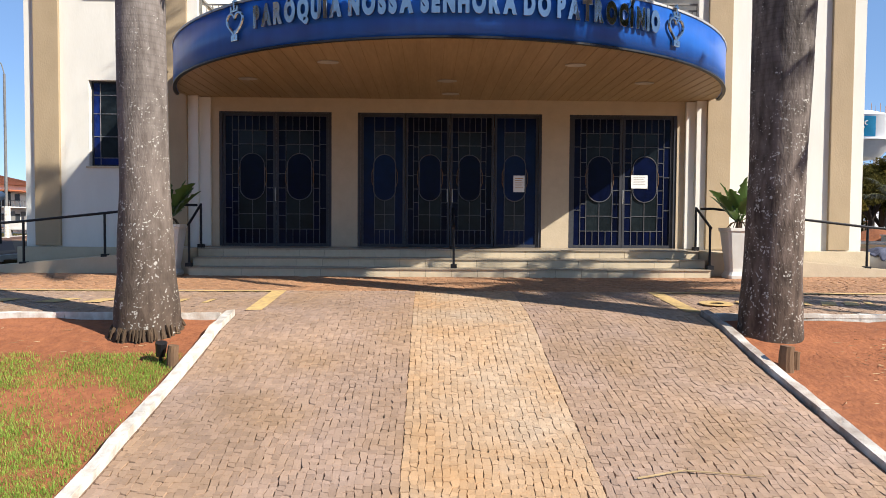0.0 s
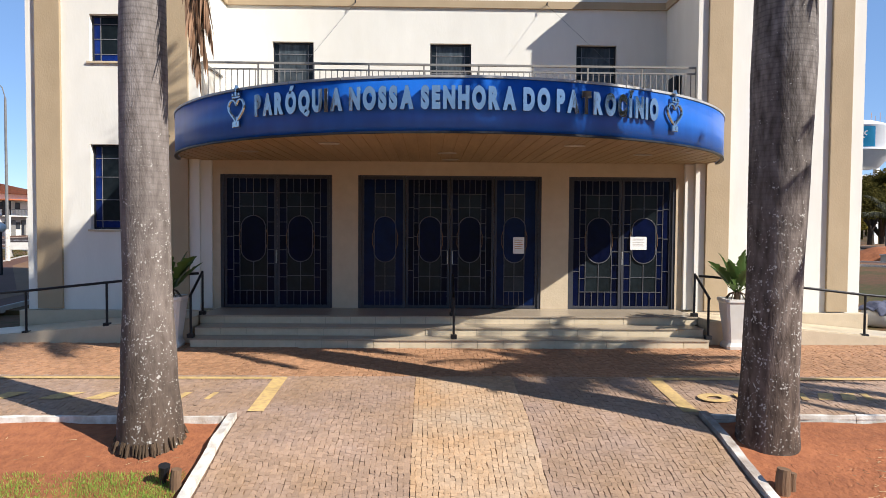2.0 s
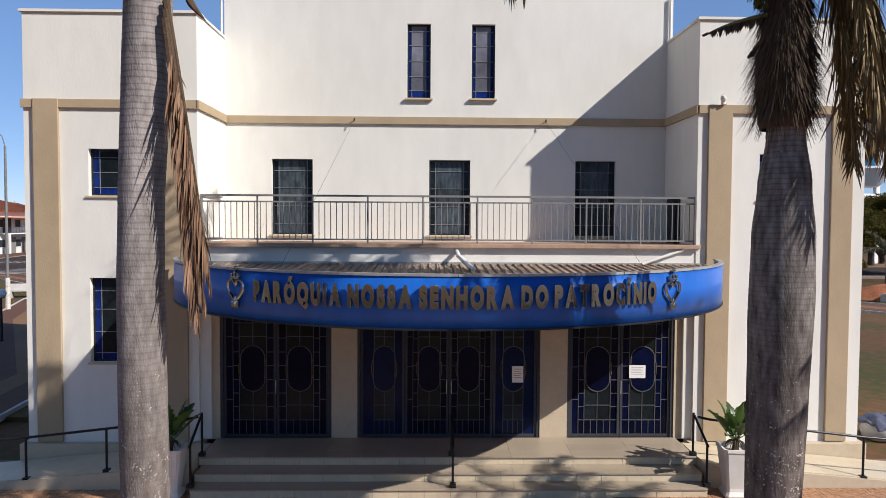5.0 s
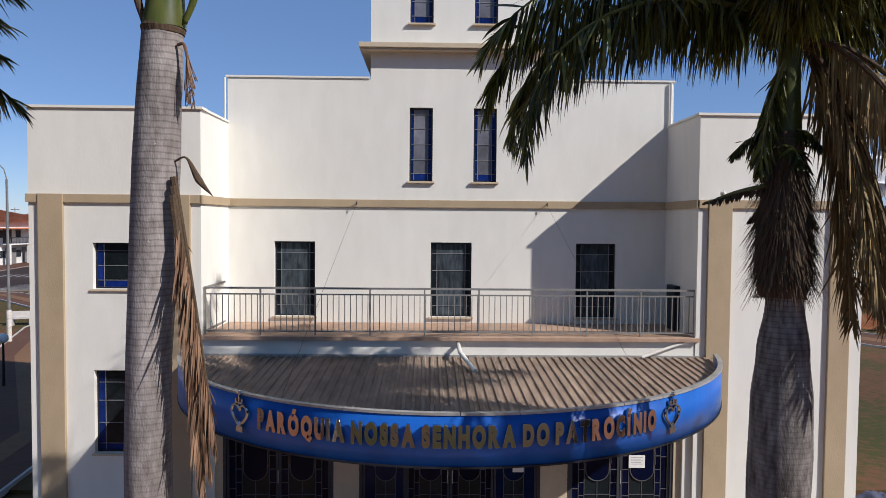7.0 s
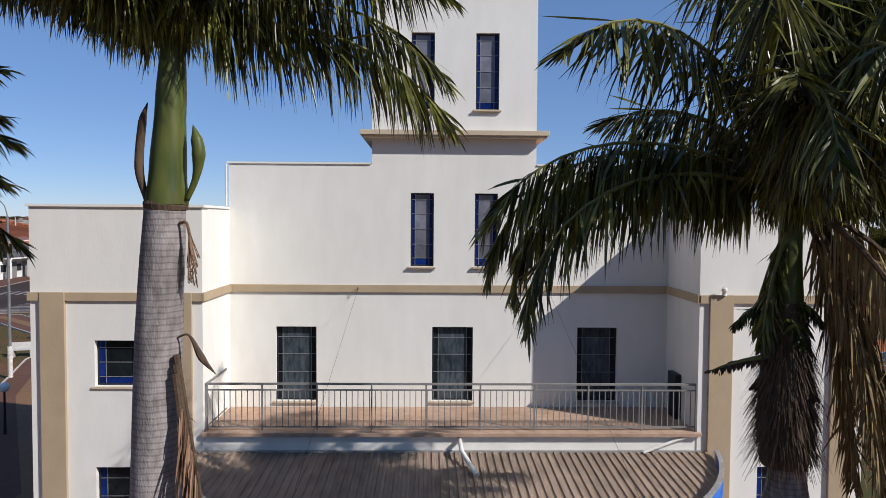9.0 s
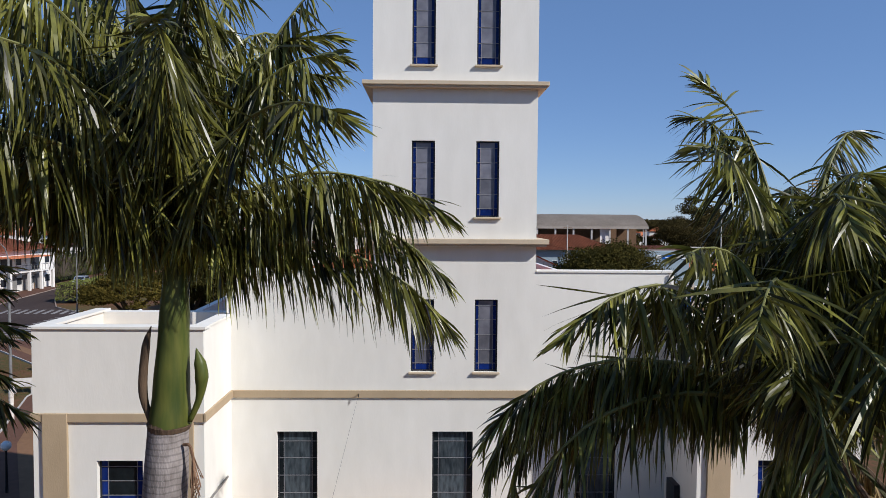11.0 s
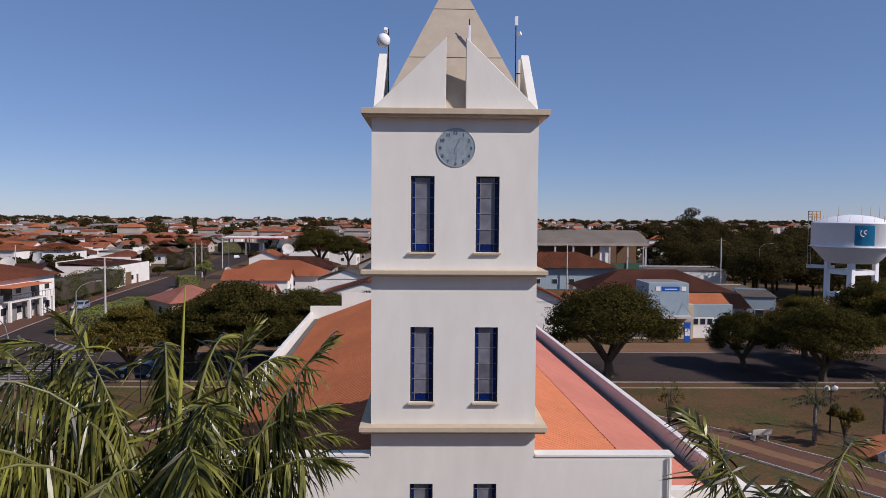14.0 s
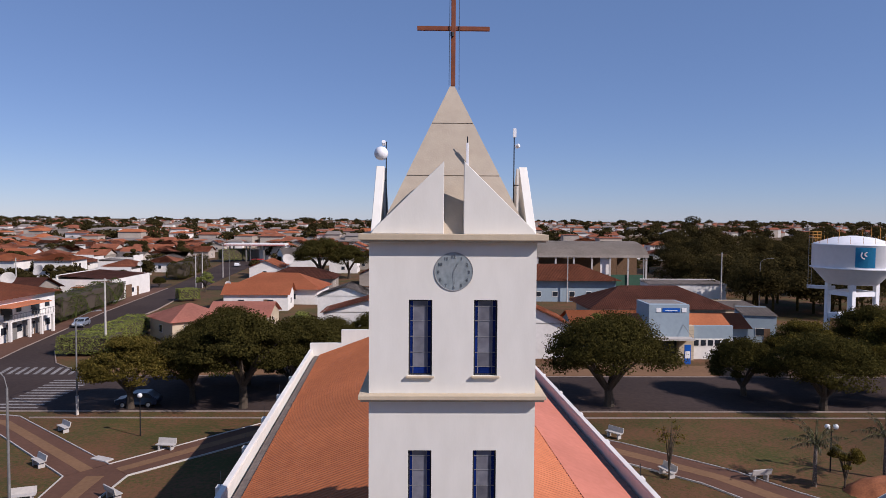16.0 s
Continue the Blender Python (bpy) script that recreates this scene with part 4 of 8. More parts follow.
# ---- spire, fins and cross ----
ACX, ACY = 0.08, 17.9
FT = 17.92


def frustum(z0, r0, z1, r1):
    t = bmesh.new()
    a = [t.verts.new((ACX + sx * r0, ACY + sy * r0, z0)) for sx, sy in ((-1, -1), (1, -1), (1, 1), (-1, 1))]
    b = [t.verts.new((ACX + sx * r1, ACY + sy * r1, z1)) for sx, sy in ((-1, -1), (1, -1), (1, 1), (-1, 1))]
    t.faces.new(a[::-1])
    t.faces.new(b)
    for k in range(4):
        t.faces.new((a[k], a[(k + 1) % 4], b[(k + 1) % 4], b[k]))
    return t


def srad(z):
    return 1.72 + (0.06 - 1.72) * (z - FT) / (21.54 - FT)


for z0, z1 in ((FT, 19.26), (19.28, 20.56), (20.58, 21.54)):
    part("spire", frustum(z0, srad(z0), z1, srad(z1)), M["spire"], church, "tan plastered pyramid spire")
part("spire_joint", frustum(19.24, srad(19.24) - 0.02, 19.30, srad(19.30) - 0.02), M["grout"], church)
part("spire_joint", frustum(20.54, srad(20.54) - 0.02, 20.60, srad(20.60) - 0.02), M["grout"], church)
GAP, FH = 0.225, 1.63
for turn in range(4):
    for s in (-1, 1):
        t = prism([(s * GAP, FT), (s * 1.86, FT), (s * 1.80, FT + 0.10), (s * GAP, FT + FH)], -1.86, -1.66)
        bmesh.ops.bevel(t, geom=t.edges[:], offset=0.008, segments=1, affect="EDGES")
        t.transform(pose(ACX, ACY, 0, 0, 0, 90 * turn))
        if turn % 2:
            t.transform(Matrix.Translation((0, 0, 0.001)))
        part("spire_fin", t, M["plaster"], church)
cross = empty("roof_cross", pose(0.1, ACY, 21.56), label="rusty red metal cross on top of the spire", category="cross")
part("upright", bx(-0.055, 0.055, -0.05, 0.05, 0, 2.5, bevel=0.006), M["cross"], cross)
part("crossbar", bx(-0.90, 0.90, -0.045, 0.045, 1.36, 1.46, bevel=0.006), M["cross"], cross)
part("cable", tube([(-0.10, -0.06, 0.0), (-0.09, -0.06, 2.4)], 0.007, 5), M["frame"], cross)
part("cable", tube([(0.15, -0.06, -0.1), (0.14, -0.06, 2.4)], 0.007, 5), M["frame"], cross)
part("lamp", tube([(-0.03, -0.08, 1.2), (-0.03, -0.08, 1.3)], 0.045, 8), M["frame"], cross)
# aerials
aer = empty("radio_aerial", pose(-1.62, 17.7, 18.3), label="white radome aerial on a thin mast", category="aerial")
t = bmesh.new()
bmesh.ops.create_uvsphere(t, u_segments=20, v_segments=12, radius=0.17, matrix=Matrix.Translation((-0.04, -0.1, 1.55)))
smooth(part("radome", t, M["tank"], aer))
part("mast", tube([(0.08, 0, 0), (0.08, 0, 1.85)], 0.014, 6), M["frame"], aer)
part("head", tube([(0.02, 0, 1.78), (0.02, -0.1, 1.84)], 0.05, 8), M["tank"], aer)
part("bracket", tube([(0.08, 0, 0.9), (-0.1, 0, 0.9)], 0.012, 6), M["frame"], aer)
aer = empty("radio_aerial", pose(1.62, 17.7, 18.3), label="thin lattice aerial with a white antenna", category="aerial")
part("mast", tube([(0, 0, 0), (0, 0, 2.1)], 0.014, 6), M["frame"], aer)
part("antenna", bx(-0.03, 0.05, -0.03, 0.03, 1.98, 2.2, bevel=0.01), M["tank"], aer)
part("head", tube([(0.04, 0, 1.75), (0.12, -0.05, 1.78)], 0.05, 8), M["tank"], aer)
part("bracket", tube([(0, 0, 0.8), (0.15, 0, 0.8)], 0.012, 6), M["frame"], aer)
aer = empty("radio_aerial", pose(0.42, 16.9, 19.0), label="short stick antenna beside the spire", category="aerial")
part("mast", tube([(0, 0, 0), (0, 0, 1.2)], 0.012, 6), M["frame"], aer)
part("antenna", bx(-0.03, 0.03, -0.02, 0.02, 0.5, 1.05, bevel=0.01), M["tank"], aer)


# ---- nave: turned a little against the front ----
nave = empty("nave", pose(0.35, 16.4, 0, 0, 0, 2.9), label="long church nave with orange tiled gable roof and white parapets", category="church nave")
NW, NL = 7.95, 36.0
EAVE, RIDGE = 7.85, 10.5
for s in (-1, 1):
    part("side_wall", bx(min(s * NW, s * (NW - 0.2)), max(s * NW, s * (NW - 0.2)), 0.5, NL, -0.2, 8.20), M["plaster"], nave)
    part("parapet_cap", bx(min(s * (NW + 0.04), s * (NW - 0.18)), max(s * (NW + 0.04), s * (NW - 0.18)), 0.5, NL, 8.20, 8.28, bevel=0.015), M["white_wall"], nave)
    part("gutter", bx(min(s * (NW - 0.34), s * (NW - 0.75)), max(s * (NW - 0.34), s * (NW - 0.75)), 0.5, NL, 7.5, 7.80), M["gutter"], nave)
    k = 0
    for y in (6, 10.5, 15, 19.5, 24, 28.5):
        p = part("buttress", bx(min(s * NW, s * (NW + 0.45)), max(s * NW, s * (NW + 0.45)), y, y + 0.35, -0.2, 7.95, bevel=0.02), M["white_wall"], nave)
        part("rod", tube([(s * (NW + 0.3), y + 0.18, 7.95), (s * (NW + 0.3), y + 0.18, 8.5)], 0.012, 5), M["frame"], nave)
part("back_wall", bx(-NW, NW, NL, NL + 0.3, -0.2, 8.75), M["plaster"], nave)
part("back_wall_step", bx(-5.6, 5.6, NL, NL + 0.3, 8.75, 9.75), M["plaster"], nave)
part("back_wall_step", bx(-3.2, 3.2, NL, NL + 0.3, 9.75, 10.6), M["plaster"], nave)


def tiled_slope(s, y0, y1, x_out, z_out, x_in, z_in, w=0.24):
    """One slope of the roof in ribbed courses running down from the ridge."""
    t = bmesh.new()
    prev = None
    n = int((y1 - y0) / w)
    for k in range(n):
        for dy, dz in ((0, 0.0), (0.55 * w, 0.0), (0.68 * w, 0.028), (0.87 * w, 0.028)):
            y = y0 + k * w + dy
            cur = []
            for j in range(13):
                f = j / 12
                zz = z_out + (z_in - z_out) * f + dz
                cur.append(t.verts.new((s * (x_out + (x_in - x_out) * f), y, zz)))
            if prev:
                for j in range(12):
                    t.faces.new((prev[j], cur[j], cur[j + 1], prev[j + 1]))
            prev = cur
    bmesh.ops.recalc_face_normals(t, faces=t.faces[:])
    for f in t.faces:
        if f.normal.z < 0:
            f.normal_flip()
    return t


# the slopes differ in colour: a brighter orange on the +x side
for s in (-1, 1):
    part("roof", tiled_slope(s, 0.0, NL, NW - 0.7, EAVE, 0.0, RIDGE), M["tile"] if s < 0 else M["tile_bright"], nave, "orange tiled roof slope")
part("ridge", tube([(0, 0, RIDGE), (0, NL, RIDGE)], 0.12, 8), M["tile"], nave)
sl = (RIDGE - EAVE) / (NW - 0.7)
bm = bmesh.new()
rows = []
for k in range(41):
    y = 0.3 + (NL - 0.4) * k / 40
    w = 2.35
    ring_ = []
    for x, up_ in ((NW - 0.72, 0.05), (NW - 0.72 - w, 0.034), (NW - 0.72 - w, 0.0), (NW - 0.72, 0.0)):
        ring_.append(bm.verts.new((x, y, EAVE + sl * (NW - 0.7 - x) + up_)))
    rows.append(ring_)
for a, b in zip(rows, rows[1:]):
    for k in range(4):
        bm.faces.new((a[k], a[(k + 1) % 4], b[(k + 1) % 4], b[k]))
bmesh.ops.recalc_face_normals(bm, faces=bm.faces[:])
part("sealed_strip", bm, M["coral"], nave, "coral waterproofing painted along the eave")


# ---- steps, landing, ramps ----
steps = empty("entrance_steps", label="three cream tiled steps up to the church doors", category="steps")
LEVELS = [(12.30, 0.12, 4.62), (12.66, 0.275, 4.66), (13.10, 0.43, 4.72)]
for k, (y, z, hw) in enumerate(LEVELS):
    y1 = DOOR_Y if k == 2 else LEVELS[k + 1][0] + 0.02
    part("step_core", bx(-hw + 0.01, hw - 0.01, y + 0.012, y1 + (0 if k < 2 else -0.003), -0.2, z - 0.012), M["grout"], steps)
    d = y1 - y
    w = 2 * hw / 20
    for i in range(20):
        a = -hw + i * w
        z0 = -0.05 if k == 0 else LEVELS[k - 1][1] + 0.002
        part("riser_tile", bx(a + 0.003, a + w - 0.003, y, y + 0.012, z0, z - 0.026), M["step"], steps)
    # granite treads: long slabs with close joints
    w = 2 * hw / 8
    m = 1 if k < 2 else 3
    for i in range(8):
        a = -hw + i * w
        for j in range(m):
            part("tread_tile", bx(a + 0.0015, a + w - 0.0015, y - 0.025 + j * d / m + (0.003 if j else 0), y - 0.025 + (j + 1) * d / m - 0.001 + (0.02 if j == m - 1 else 0), z - 0.024, z, bevel=0.002), M["tread"], steps)
for s in (-1, 1):
    ramp = empty("ramp", label="pale tiled access ramp along the church wall", category="ramp")
    t = bmesh.new()
    xs = [s * 4.74, s * 9.6]
    prof = [(xs[0], 0.43), (xs[0], -0.2), (xs[1], -0.2), (xs[1], -0.02)]
    t = prism(prof, 12.75, 13.92)
    part("deck", t, M["step"], ramp)
    t = prism([(xs[0], 0.405), (xs[0], -0.2), (xs[1], -0.2), (xs[1], -0.03)], 12.70, 12.748)
    part("kerb", t, M["beige"], ramp)


def handrail(name, pts, posts, label):
    r = empty(name, label=label, category="handrail")
    part("rail", tube(pts, 0.024, 10), M["black"], r)
    for x, y, z0, z1 in posts:
        part("post", tube([(x, y, z0), (x, y, z1)], 0.022, 10), M["black"], r)
        part("base_plate", bx(x - 0.055, x + 0.055, y - 0.055, y + 0.055, z0, z0 + 0.07, bevel=0.004), M["black"], r)
    return r


for s in (-1, 1):
    handrail("ramp_handrail", [(s * 4.70, 13.0, 1.22), (s * 4.86, 12.82, 1.22), (s * 6.3, 12.80, 1.06), (s * 7.75, 12.78, 0.90), (s * 9.7, 12.76, 0.74)],
             [(s * 6.3, 12.80, 0.25, 1.06), (s * 7.75, 12.78, 0.10, 0.90), (s * 9.3, 12.78, 0.0, 0.77)], "black metal handrail along the ramp")
    handrail("stair_handrail", [(s * 4.68, 13.16, 1.24), (s * 4.64, 12.36, 0.86)], [(s * 4.68, 13.16, 0.43, 1.24), (s * 4.64, 12.40, 0.12, 0.88)],
             "black metal handrail beside the steps")
handrail("stair_handrail", [(0.04, 13.16, 1.20), (0.04, 12.36, 0.84)], [(0.04, 13.16, 0.43, 1.20), (0.04, 12.40, 0.12, 0.86)], "black metal handrail in the middle of the steps")


# ---- planters ----
def big_leaf(length, width, bend, lobes=False):
    """A broad leaf along +y that bends down, on a short stalk."""
    t = bmesh.new()
    n = 12
    rows = []
    for i in range(n + 1):
        f = i / n
        w = width * (math.sin(math.pi * min(1, 0.06 + 0.94 * f) ** 0.75) ** 0.8) * (0.8 + 0.2 * math.cos(9 * f * math.pi) if lobes else 1)
        y = length * (f - 0.12 * f * f)
        z = length * (0.35 * f - bend * f * f)
        rows.append([t.verts.new((k * w / 2, y, z + 0.16 * w * abs(k))) for k in (-1, -0.5, 0, 0.5, 1)])
    for r, s in zip(rows, rows[1:]):
        for k in range(4):
            t.faces.new((r[k], r[k + 1], s[k + 1], s[k]))
    return t


def planter(x, y, seed, dark):
    rng = random.Random(seed)
    p = empty("planter", pose(x, y, -0.03, 0, 0, rng.uniform(-8, 8)), label="tall white square-waisted planter with dark broad-leaved plant", category="planter")
    t = bmesh.new()
    rings = []
    prof = [(0.24, 0.0), (0.25, 0.05), (0.205, 0.12), (0.20, 0.18), (0.245, 0.5), (0.285, 0.82), (0.31, 0.85), (0.31, 0.90), (0.27, 0.90), (0.26, 0.82)]
    for r, z in prof:
        rings.append([t.verts.new((sx * r * 0.88, sy * r * 0.88, z)) for sx, sy in ((-1, -0.82), (-0.82, -1), (0.82, -1), (1, -0.82), (1, 0.82), (0.82, 1), (-0.82, 1), (-1, 0.82))])
    for a, b in zip(rings, rings[1:]):
        for k in range(8):
            t.faces.new((a[k], a[(k + 1) % 8], b[(k + 1) % 8], b[k]))
    t.faces.new(rings[0][::-1])
    t.faces.new(rings[-1])
    bmesh.ops.recalc_face_normals(t, faces=t.faces[:])
    part("pot", t, M["pot"], p)
    part("stem", tube([(0, 0, 0.82), (0.02, 0, 1.05)], [0.07, 0.05], 8), M["sheath"], p)
    for k in range(13):
        a = k * 137.5
        el = 28 + 50 * (k / 13) + rng.uniform(-8, 8)
        L = rng.uniform(0.42, 0.66)
        lf = part("leaf", big_leaf(L, L * 0.52, rng.uniform(0.10, 0.34), True), M["potleaf"], p)
        top = Vector((0.16 * math.cos(radians(a + 90)), 0.16 * math.sin(radians(a + 90)), 1.04 + 0.024 * k))
        part("leaf_stalk", tube([(0.02, 0, 0.96), tuple(top * 0.5 + Vector((0, 0, 0.50))), tuple(top)], [0.014, 0.011, 0.008], 6), M["potleaf"], p)
        lf.matrix_basis = Matrix.Translation(top) @ pose(0, 0, 0, 0, 0, a) @ pose(0, 0, 0, el - 8, rng.uniform(-25, 25), 0)
        smooth(lf)
    for k in range(14):
        a = k * 97.0
        d = Vector((math.cos(radians(a)), math.sin(radians(a)), 0))
        part("dry_stalk", tube([(0.03 * d.x, 0.03 * d.y, 1.02), (0.13 * d.x, 0.13 * d.y, 0.98), (0.2 * d.x, 0.2 * d.y, 0.88)], [0.012, 0.009, 0.004], 5), M["sheath"], p)
    return p


planter(5.14, 12.38, 3, False)
planter(-5.0, 12.38, 5, True)

# papers on the doors
for x, z, w, h in ((3.93, 1.80, 0.34, 0.27), (1.44, 1.74, 0.23, 0.34)):
    pp = empty("notice_paper", pose(x, DY - 0.012, z), label="white paper notice taped to a glass door", category="paper")
    part("sheet", bx(-w / 2, w / 2, -0.003, 0.0, -h / 2, h / 2), M["paper"], pp)
    rows = 5
    for k in range(rows):
        part("print_line", bx(-w * 0.36, w * (0.36 - 0.1 * (k % 2)), -0.0045, -0.003, h * 0.32 - k * h * 0.13 - 0.006, h * 0.32 - k * h * 0.13 + 0.006), M["concrete"] if w > 0.3 else M["rust"], pp)

# ---- edging stones of the beds and paint on the forecourt ----
rng = random.Random(11)


def kerb_run(p, q, w=0.13, h=0.10, seg=0.9, mat_=M["white_paint"]):
    """Painted concrete edging laid piece by piece along the ground."""
    th = empty("edging", label="white painted concrete edging, chipped, beside the soil bed", category="kerb", kind="structure")
    p, q = Vector(p), Vector(q)
    L = (q - p).length
    n = max(1, round(L / seg))
    for k in range(n):
        a, b = p + (q - p) * (k / n), p + (q - p) * ((k + 1) / n)
        d = (b - a).normalized()
        s = Vector((-d.y, d.x)) * w / 2
        t = bmesh.new()
        m = 4
        lo, hi = [], []
        for i in range(m + 1):
            c = a + (b - a) * (0.004 + 0.992 * i / m)
            j = rng.uniform(-0.006, 0.006)
            z = lie(c.y)
            lo.append([t.verts.new((c.x + sg * s.x, c.y + sg * s.y, z - 0.15)) for sg in (-1, 1)])
            hi.append([t.verts.new((c.x + sg * s.x * 0.9 + j, c.y + sg * s.y * 0.9 + j, z + h + rng.uniform(-0.008, 0.008))) for sg in (-1, 1)])
        for i in range(m):
            t.faces.new((hi[i][0], hi[i][1], hi[i + 1][1], hi[i + 1][0]))
            t.faces.new((lo[i][0], hi[i][0], hi[i + 1][0], lo[i + 1][0]))
            t.faces.new((lo[i][1], lo[i + 1][1], hi[i + 1][1], hi[i][1]))
        t.faces.new((lo[0][0], lo[0][1], hi[0][1], hi[0][0]))
        t.faces.new((lo[-1][0], hi[-1][0], hi[-1][1], lo[-1][1]))
        bmesh.ops.recalc_face_normals(t, faces=t.faces[:])
        part("edging_stone", t, mat_, th)
    return th


kerb_run((-2.82, -1.0), (-2.80, 8.55), w=0.11, h=0.045)
kerb_run((3.02, -1.0), (3.02, 8.62), w=0.11, h=0.045, mat_=M["worn_edging"])
kerb_run((-14, 8.50), (-2.9, 8.50), w=0.07, h=0.02)
kerb_run((3.1, 8.56), (14, 8.56), w=0.07, h=0.02)


def painted(name, outline, label, lift=0.012):
    """Road paint laid over the stones, following the ground."""
    t = bmesh.new()
    t.faces.new([t.verts.new((x, y, lie(y) + lift)) for x, y in outline])
    bmesh.ops.subdivide_edges(t, edges=t.edges[:], cuts=6, use_grid_fill=True)
    ob = part(name, t, M["yellow_paint"], None)
    return tagged(ob, label, "road marking", kind="structure")


for s, x0 in ((-1, -2.66), (1, 2.80)):
    painted("painted_line", [(x0, 8.68), (x0 + 0.20, 8.68), (x0 + 0.20, 10.16), (x0, 10.16)], "worn yellow parking bay line on the stones")
    xa, xb = (x0, -14) if s < 0 else (x0 + 0.13, 14)
    painted("painted_line", [(min(xa, xb), 10.04), (max(xa, xb), 10.04), (max(xa, xb), 10.16), (min(xa, xb), 10.16)], "worn yellow parking bay line on the stones")


def ground_letter(ch, x, y, sx, sy):
    me, _ = glyph(ch, 0.5, 0.002)
    me.transform(Matrix.Rotation(radians(-90), 4, "X"))
    me.materials.clear()
    me.materials.append(M["yellow_paint"])
    o = new("painted_letter", me)
    o.matrix_basis = Matrix.Translation((x, y, lie(y + 0.15) + 0.012)) @ Matrix.Rotation(math.atan2(lie(y + 0.4) - lie(y), 0.4), 4, "X") @ Matrix.Diagonal((sx, sy, 1, 1))
    tagged(o, "worn yellow letter painted on the parking bay", "road marking", kind="structure")


ground_letter("O", 3.20, 9.05, 1.0, 0.8)
ground_letter("F", 3.72, 9.05, 0.9, 0.8)
for x, w in ((4.58, 0.16), (4.80, 0.34), (5.12, 0.32), (5.45, 0.16), (-3.35, 0.12), (-3.75, 0.16), (-4.9, 0.4), (-5.5, 0.5), (-6.2, 0.45), (-4.35, 0.3)):
    painted("painted_bar", [(x, 9.14), (x + w * 0.6, 9.14), (x + w, 9.42), (x + w * 0.4, 9.42)], "worn yellow marking painted on the parking bay")


# ---- cut stones of the drive ----
def stones(x0, x1, y0, y1, size, seed):
    """Stones set in uneven columns over a stretch of the ground: lists of four corners."""
    r = random.Random(seed)
    out = []
    nx = max(1, round((x1 - x0) / size))

    def edge_x(i, y):
        x = x0 + (x1 - x0) * i / nx
        if i in (0, nx):
            return x
        return x + size * (0.42 * noise.noise((1.9 * x, 1.4 * y, 0.0)) + 0.30 * noise.noise((11 * x, 9 * y, 3.0)))

    for i in range(nx):
        y = y0 - r.random() * size
        tilt = 0.0
        while y < y1:
            h = size * r.uniform(0.7, 1.35)
            nt = r.uniform(-0.16, 0.16) * size
            a, b = max(y, y0), min(y + h, y1)
            if b - a > 0.25 * size:
                ya, yb = a - tilt * (a > y0), a + tilt * (a > y0)
                yc, yd = b + nt * (b < y1), b - nt * (b < y1)
                q = [(edge_x(i, ya), ya), (edge_x(i + 1, yb), yb), (edge_x(i + 1, yc), yc), (edge_x(i, yd), yd)]
                out.append([(x + r.uniform(-0.12, 0.12) * size, yy + r.uniform(-0.09, 0.09) * size) for x, yy in q])
            tilt = nt
            y += h
    r.shuffle(out)
    return out


def stone_geometry(quads, verts, faces, r, gap=0.016):
    for q in quads:
        cx, cy = sum(p[0] for p in q) / 4, sum(p[1] for p in q) / 4
        dz = r.uniform(-0.004, 0.004)
        tx, ty = r.uniform(-0.04, 0.04), r.uniform(-0.04, 0.04)
        g = 1 - gap * (r.uniform(0.2, 1.1) if r.random() < 0.86 else r.uniform(1.6, 3.2))
        b = len(verts)
        for f, z in ((g, -0.03), (g * 0.985, -0.004), (g * 0.93, 0.001)):
            for x, y in q:
                px, py = cx + (x - cx) * f, cy + (y - cy) * f
                verts.append((px, py, lie(py) + z + dz + tx * (px - cx) + ty * (py - cy)))
        for lv in (0, 4):
            for k in range(4):
                faces.append((b + lv + k, b + lv + (k + 1) % 4, b + lv + 4 + (k + 1) % 4, b + lv + 4 + k))
        faces.append((b + 8, b + 9, b + 10, b + 11))


def pave(name, regions, material, label, near=None):
    verts, faces, r = [], [], random.Random(5)
    singles = []
    for k, (x0, x1, y0, y1, size) in enumerate(regions):
        quads = stones(x0, x1, y0, y1, size, 31 + k)
        rest = []
        for q in quads:
            if near and 3.7 < q[0][1] < near and len(singles) < 150:
                singles.append(q)
            else:
                rest.append(q)
        stone_geometry(rest, verts, faces, r)
    me = bpy.data.meshes.new(name)
    me.from_pydata(verts, [], faces)
    me.materials.append(material)
    ob = new(name, me)
    ob.parent = base
    tagged(ob, label, kind="stuff")
    for q in singles:
        v, f = [], []
        stone_geometry([q], v, f, r)
        me = bpy.data.meshes.new("paving_stone")
        me.from_pydata(v, [], f)
        me.materials.append(material)
        o = new("paving_stone", me)
        o.parent = base


Y0 = -2.9
pave("yellow_paving_stones", [(STRIP[0] + 0.005, STRIP[1] - 0.005, Y0, 10.25, 0.058)], M["cobble_yellow"], "small cut yellow sandstone paving stones", near=5.4)
pave("red_paving_stones", [(DRIVE[0] + 0.06, STRIP[0], Y0, 10.25, 0.060), (STRIP[1], DRIVE[1] - 0.06, Y0, 10.25, 0.060)], M["cobble_red"], "small cut red-brown paving stones", near=5.2)
pave("forecourt_paving_stones", [(-9.6, DRIVE[0] + 0.06, 8.56, 10.3, 0.068), (DRIVE[1] - 0.06, 9.6, 8.62, 10.3, 0.068)], M["cobble_red"], "small cut brown paving stones of the forecourt")
pave("orange_paving_stones", [(-9.6, DRIVE[0] + 0.06, 10.3, 12.7, 0.078), (DRIVE[1] - 0.06, 9.6, 10.3, 12.7, 0.078), (DRIVE[0] + 0.06, DRIVE[1] - 0.06, 10.25, 12.25, 0.07)], M["cobble_orange"], "small cut orange paving stones of the forecourt")

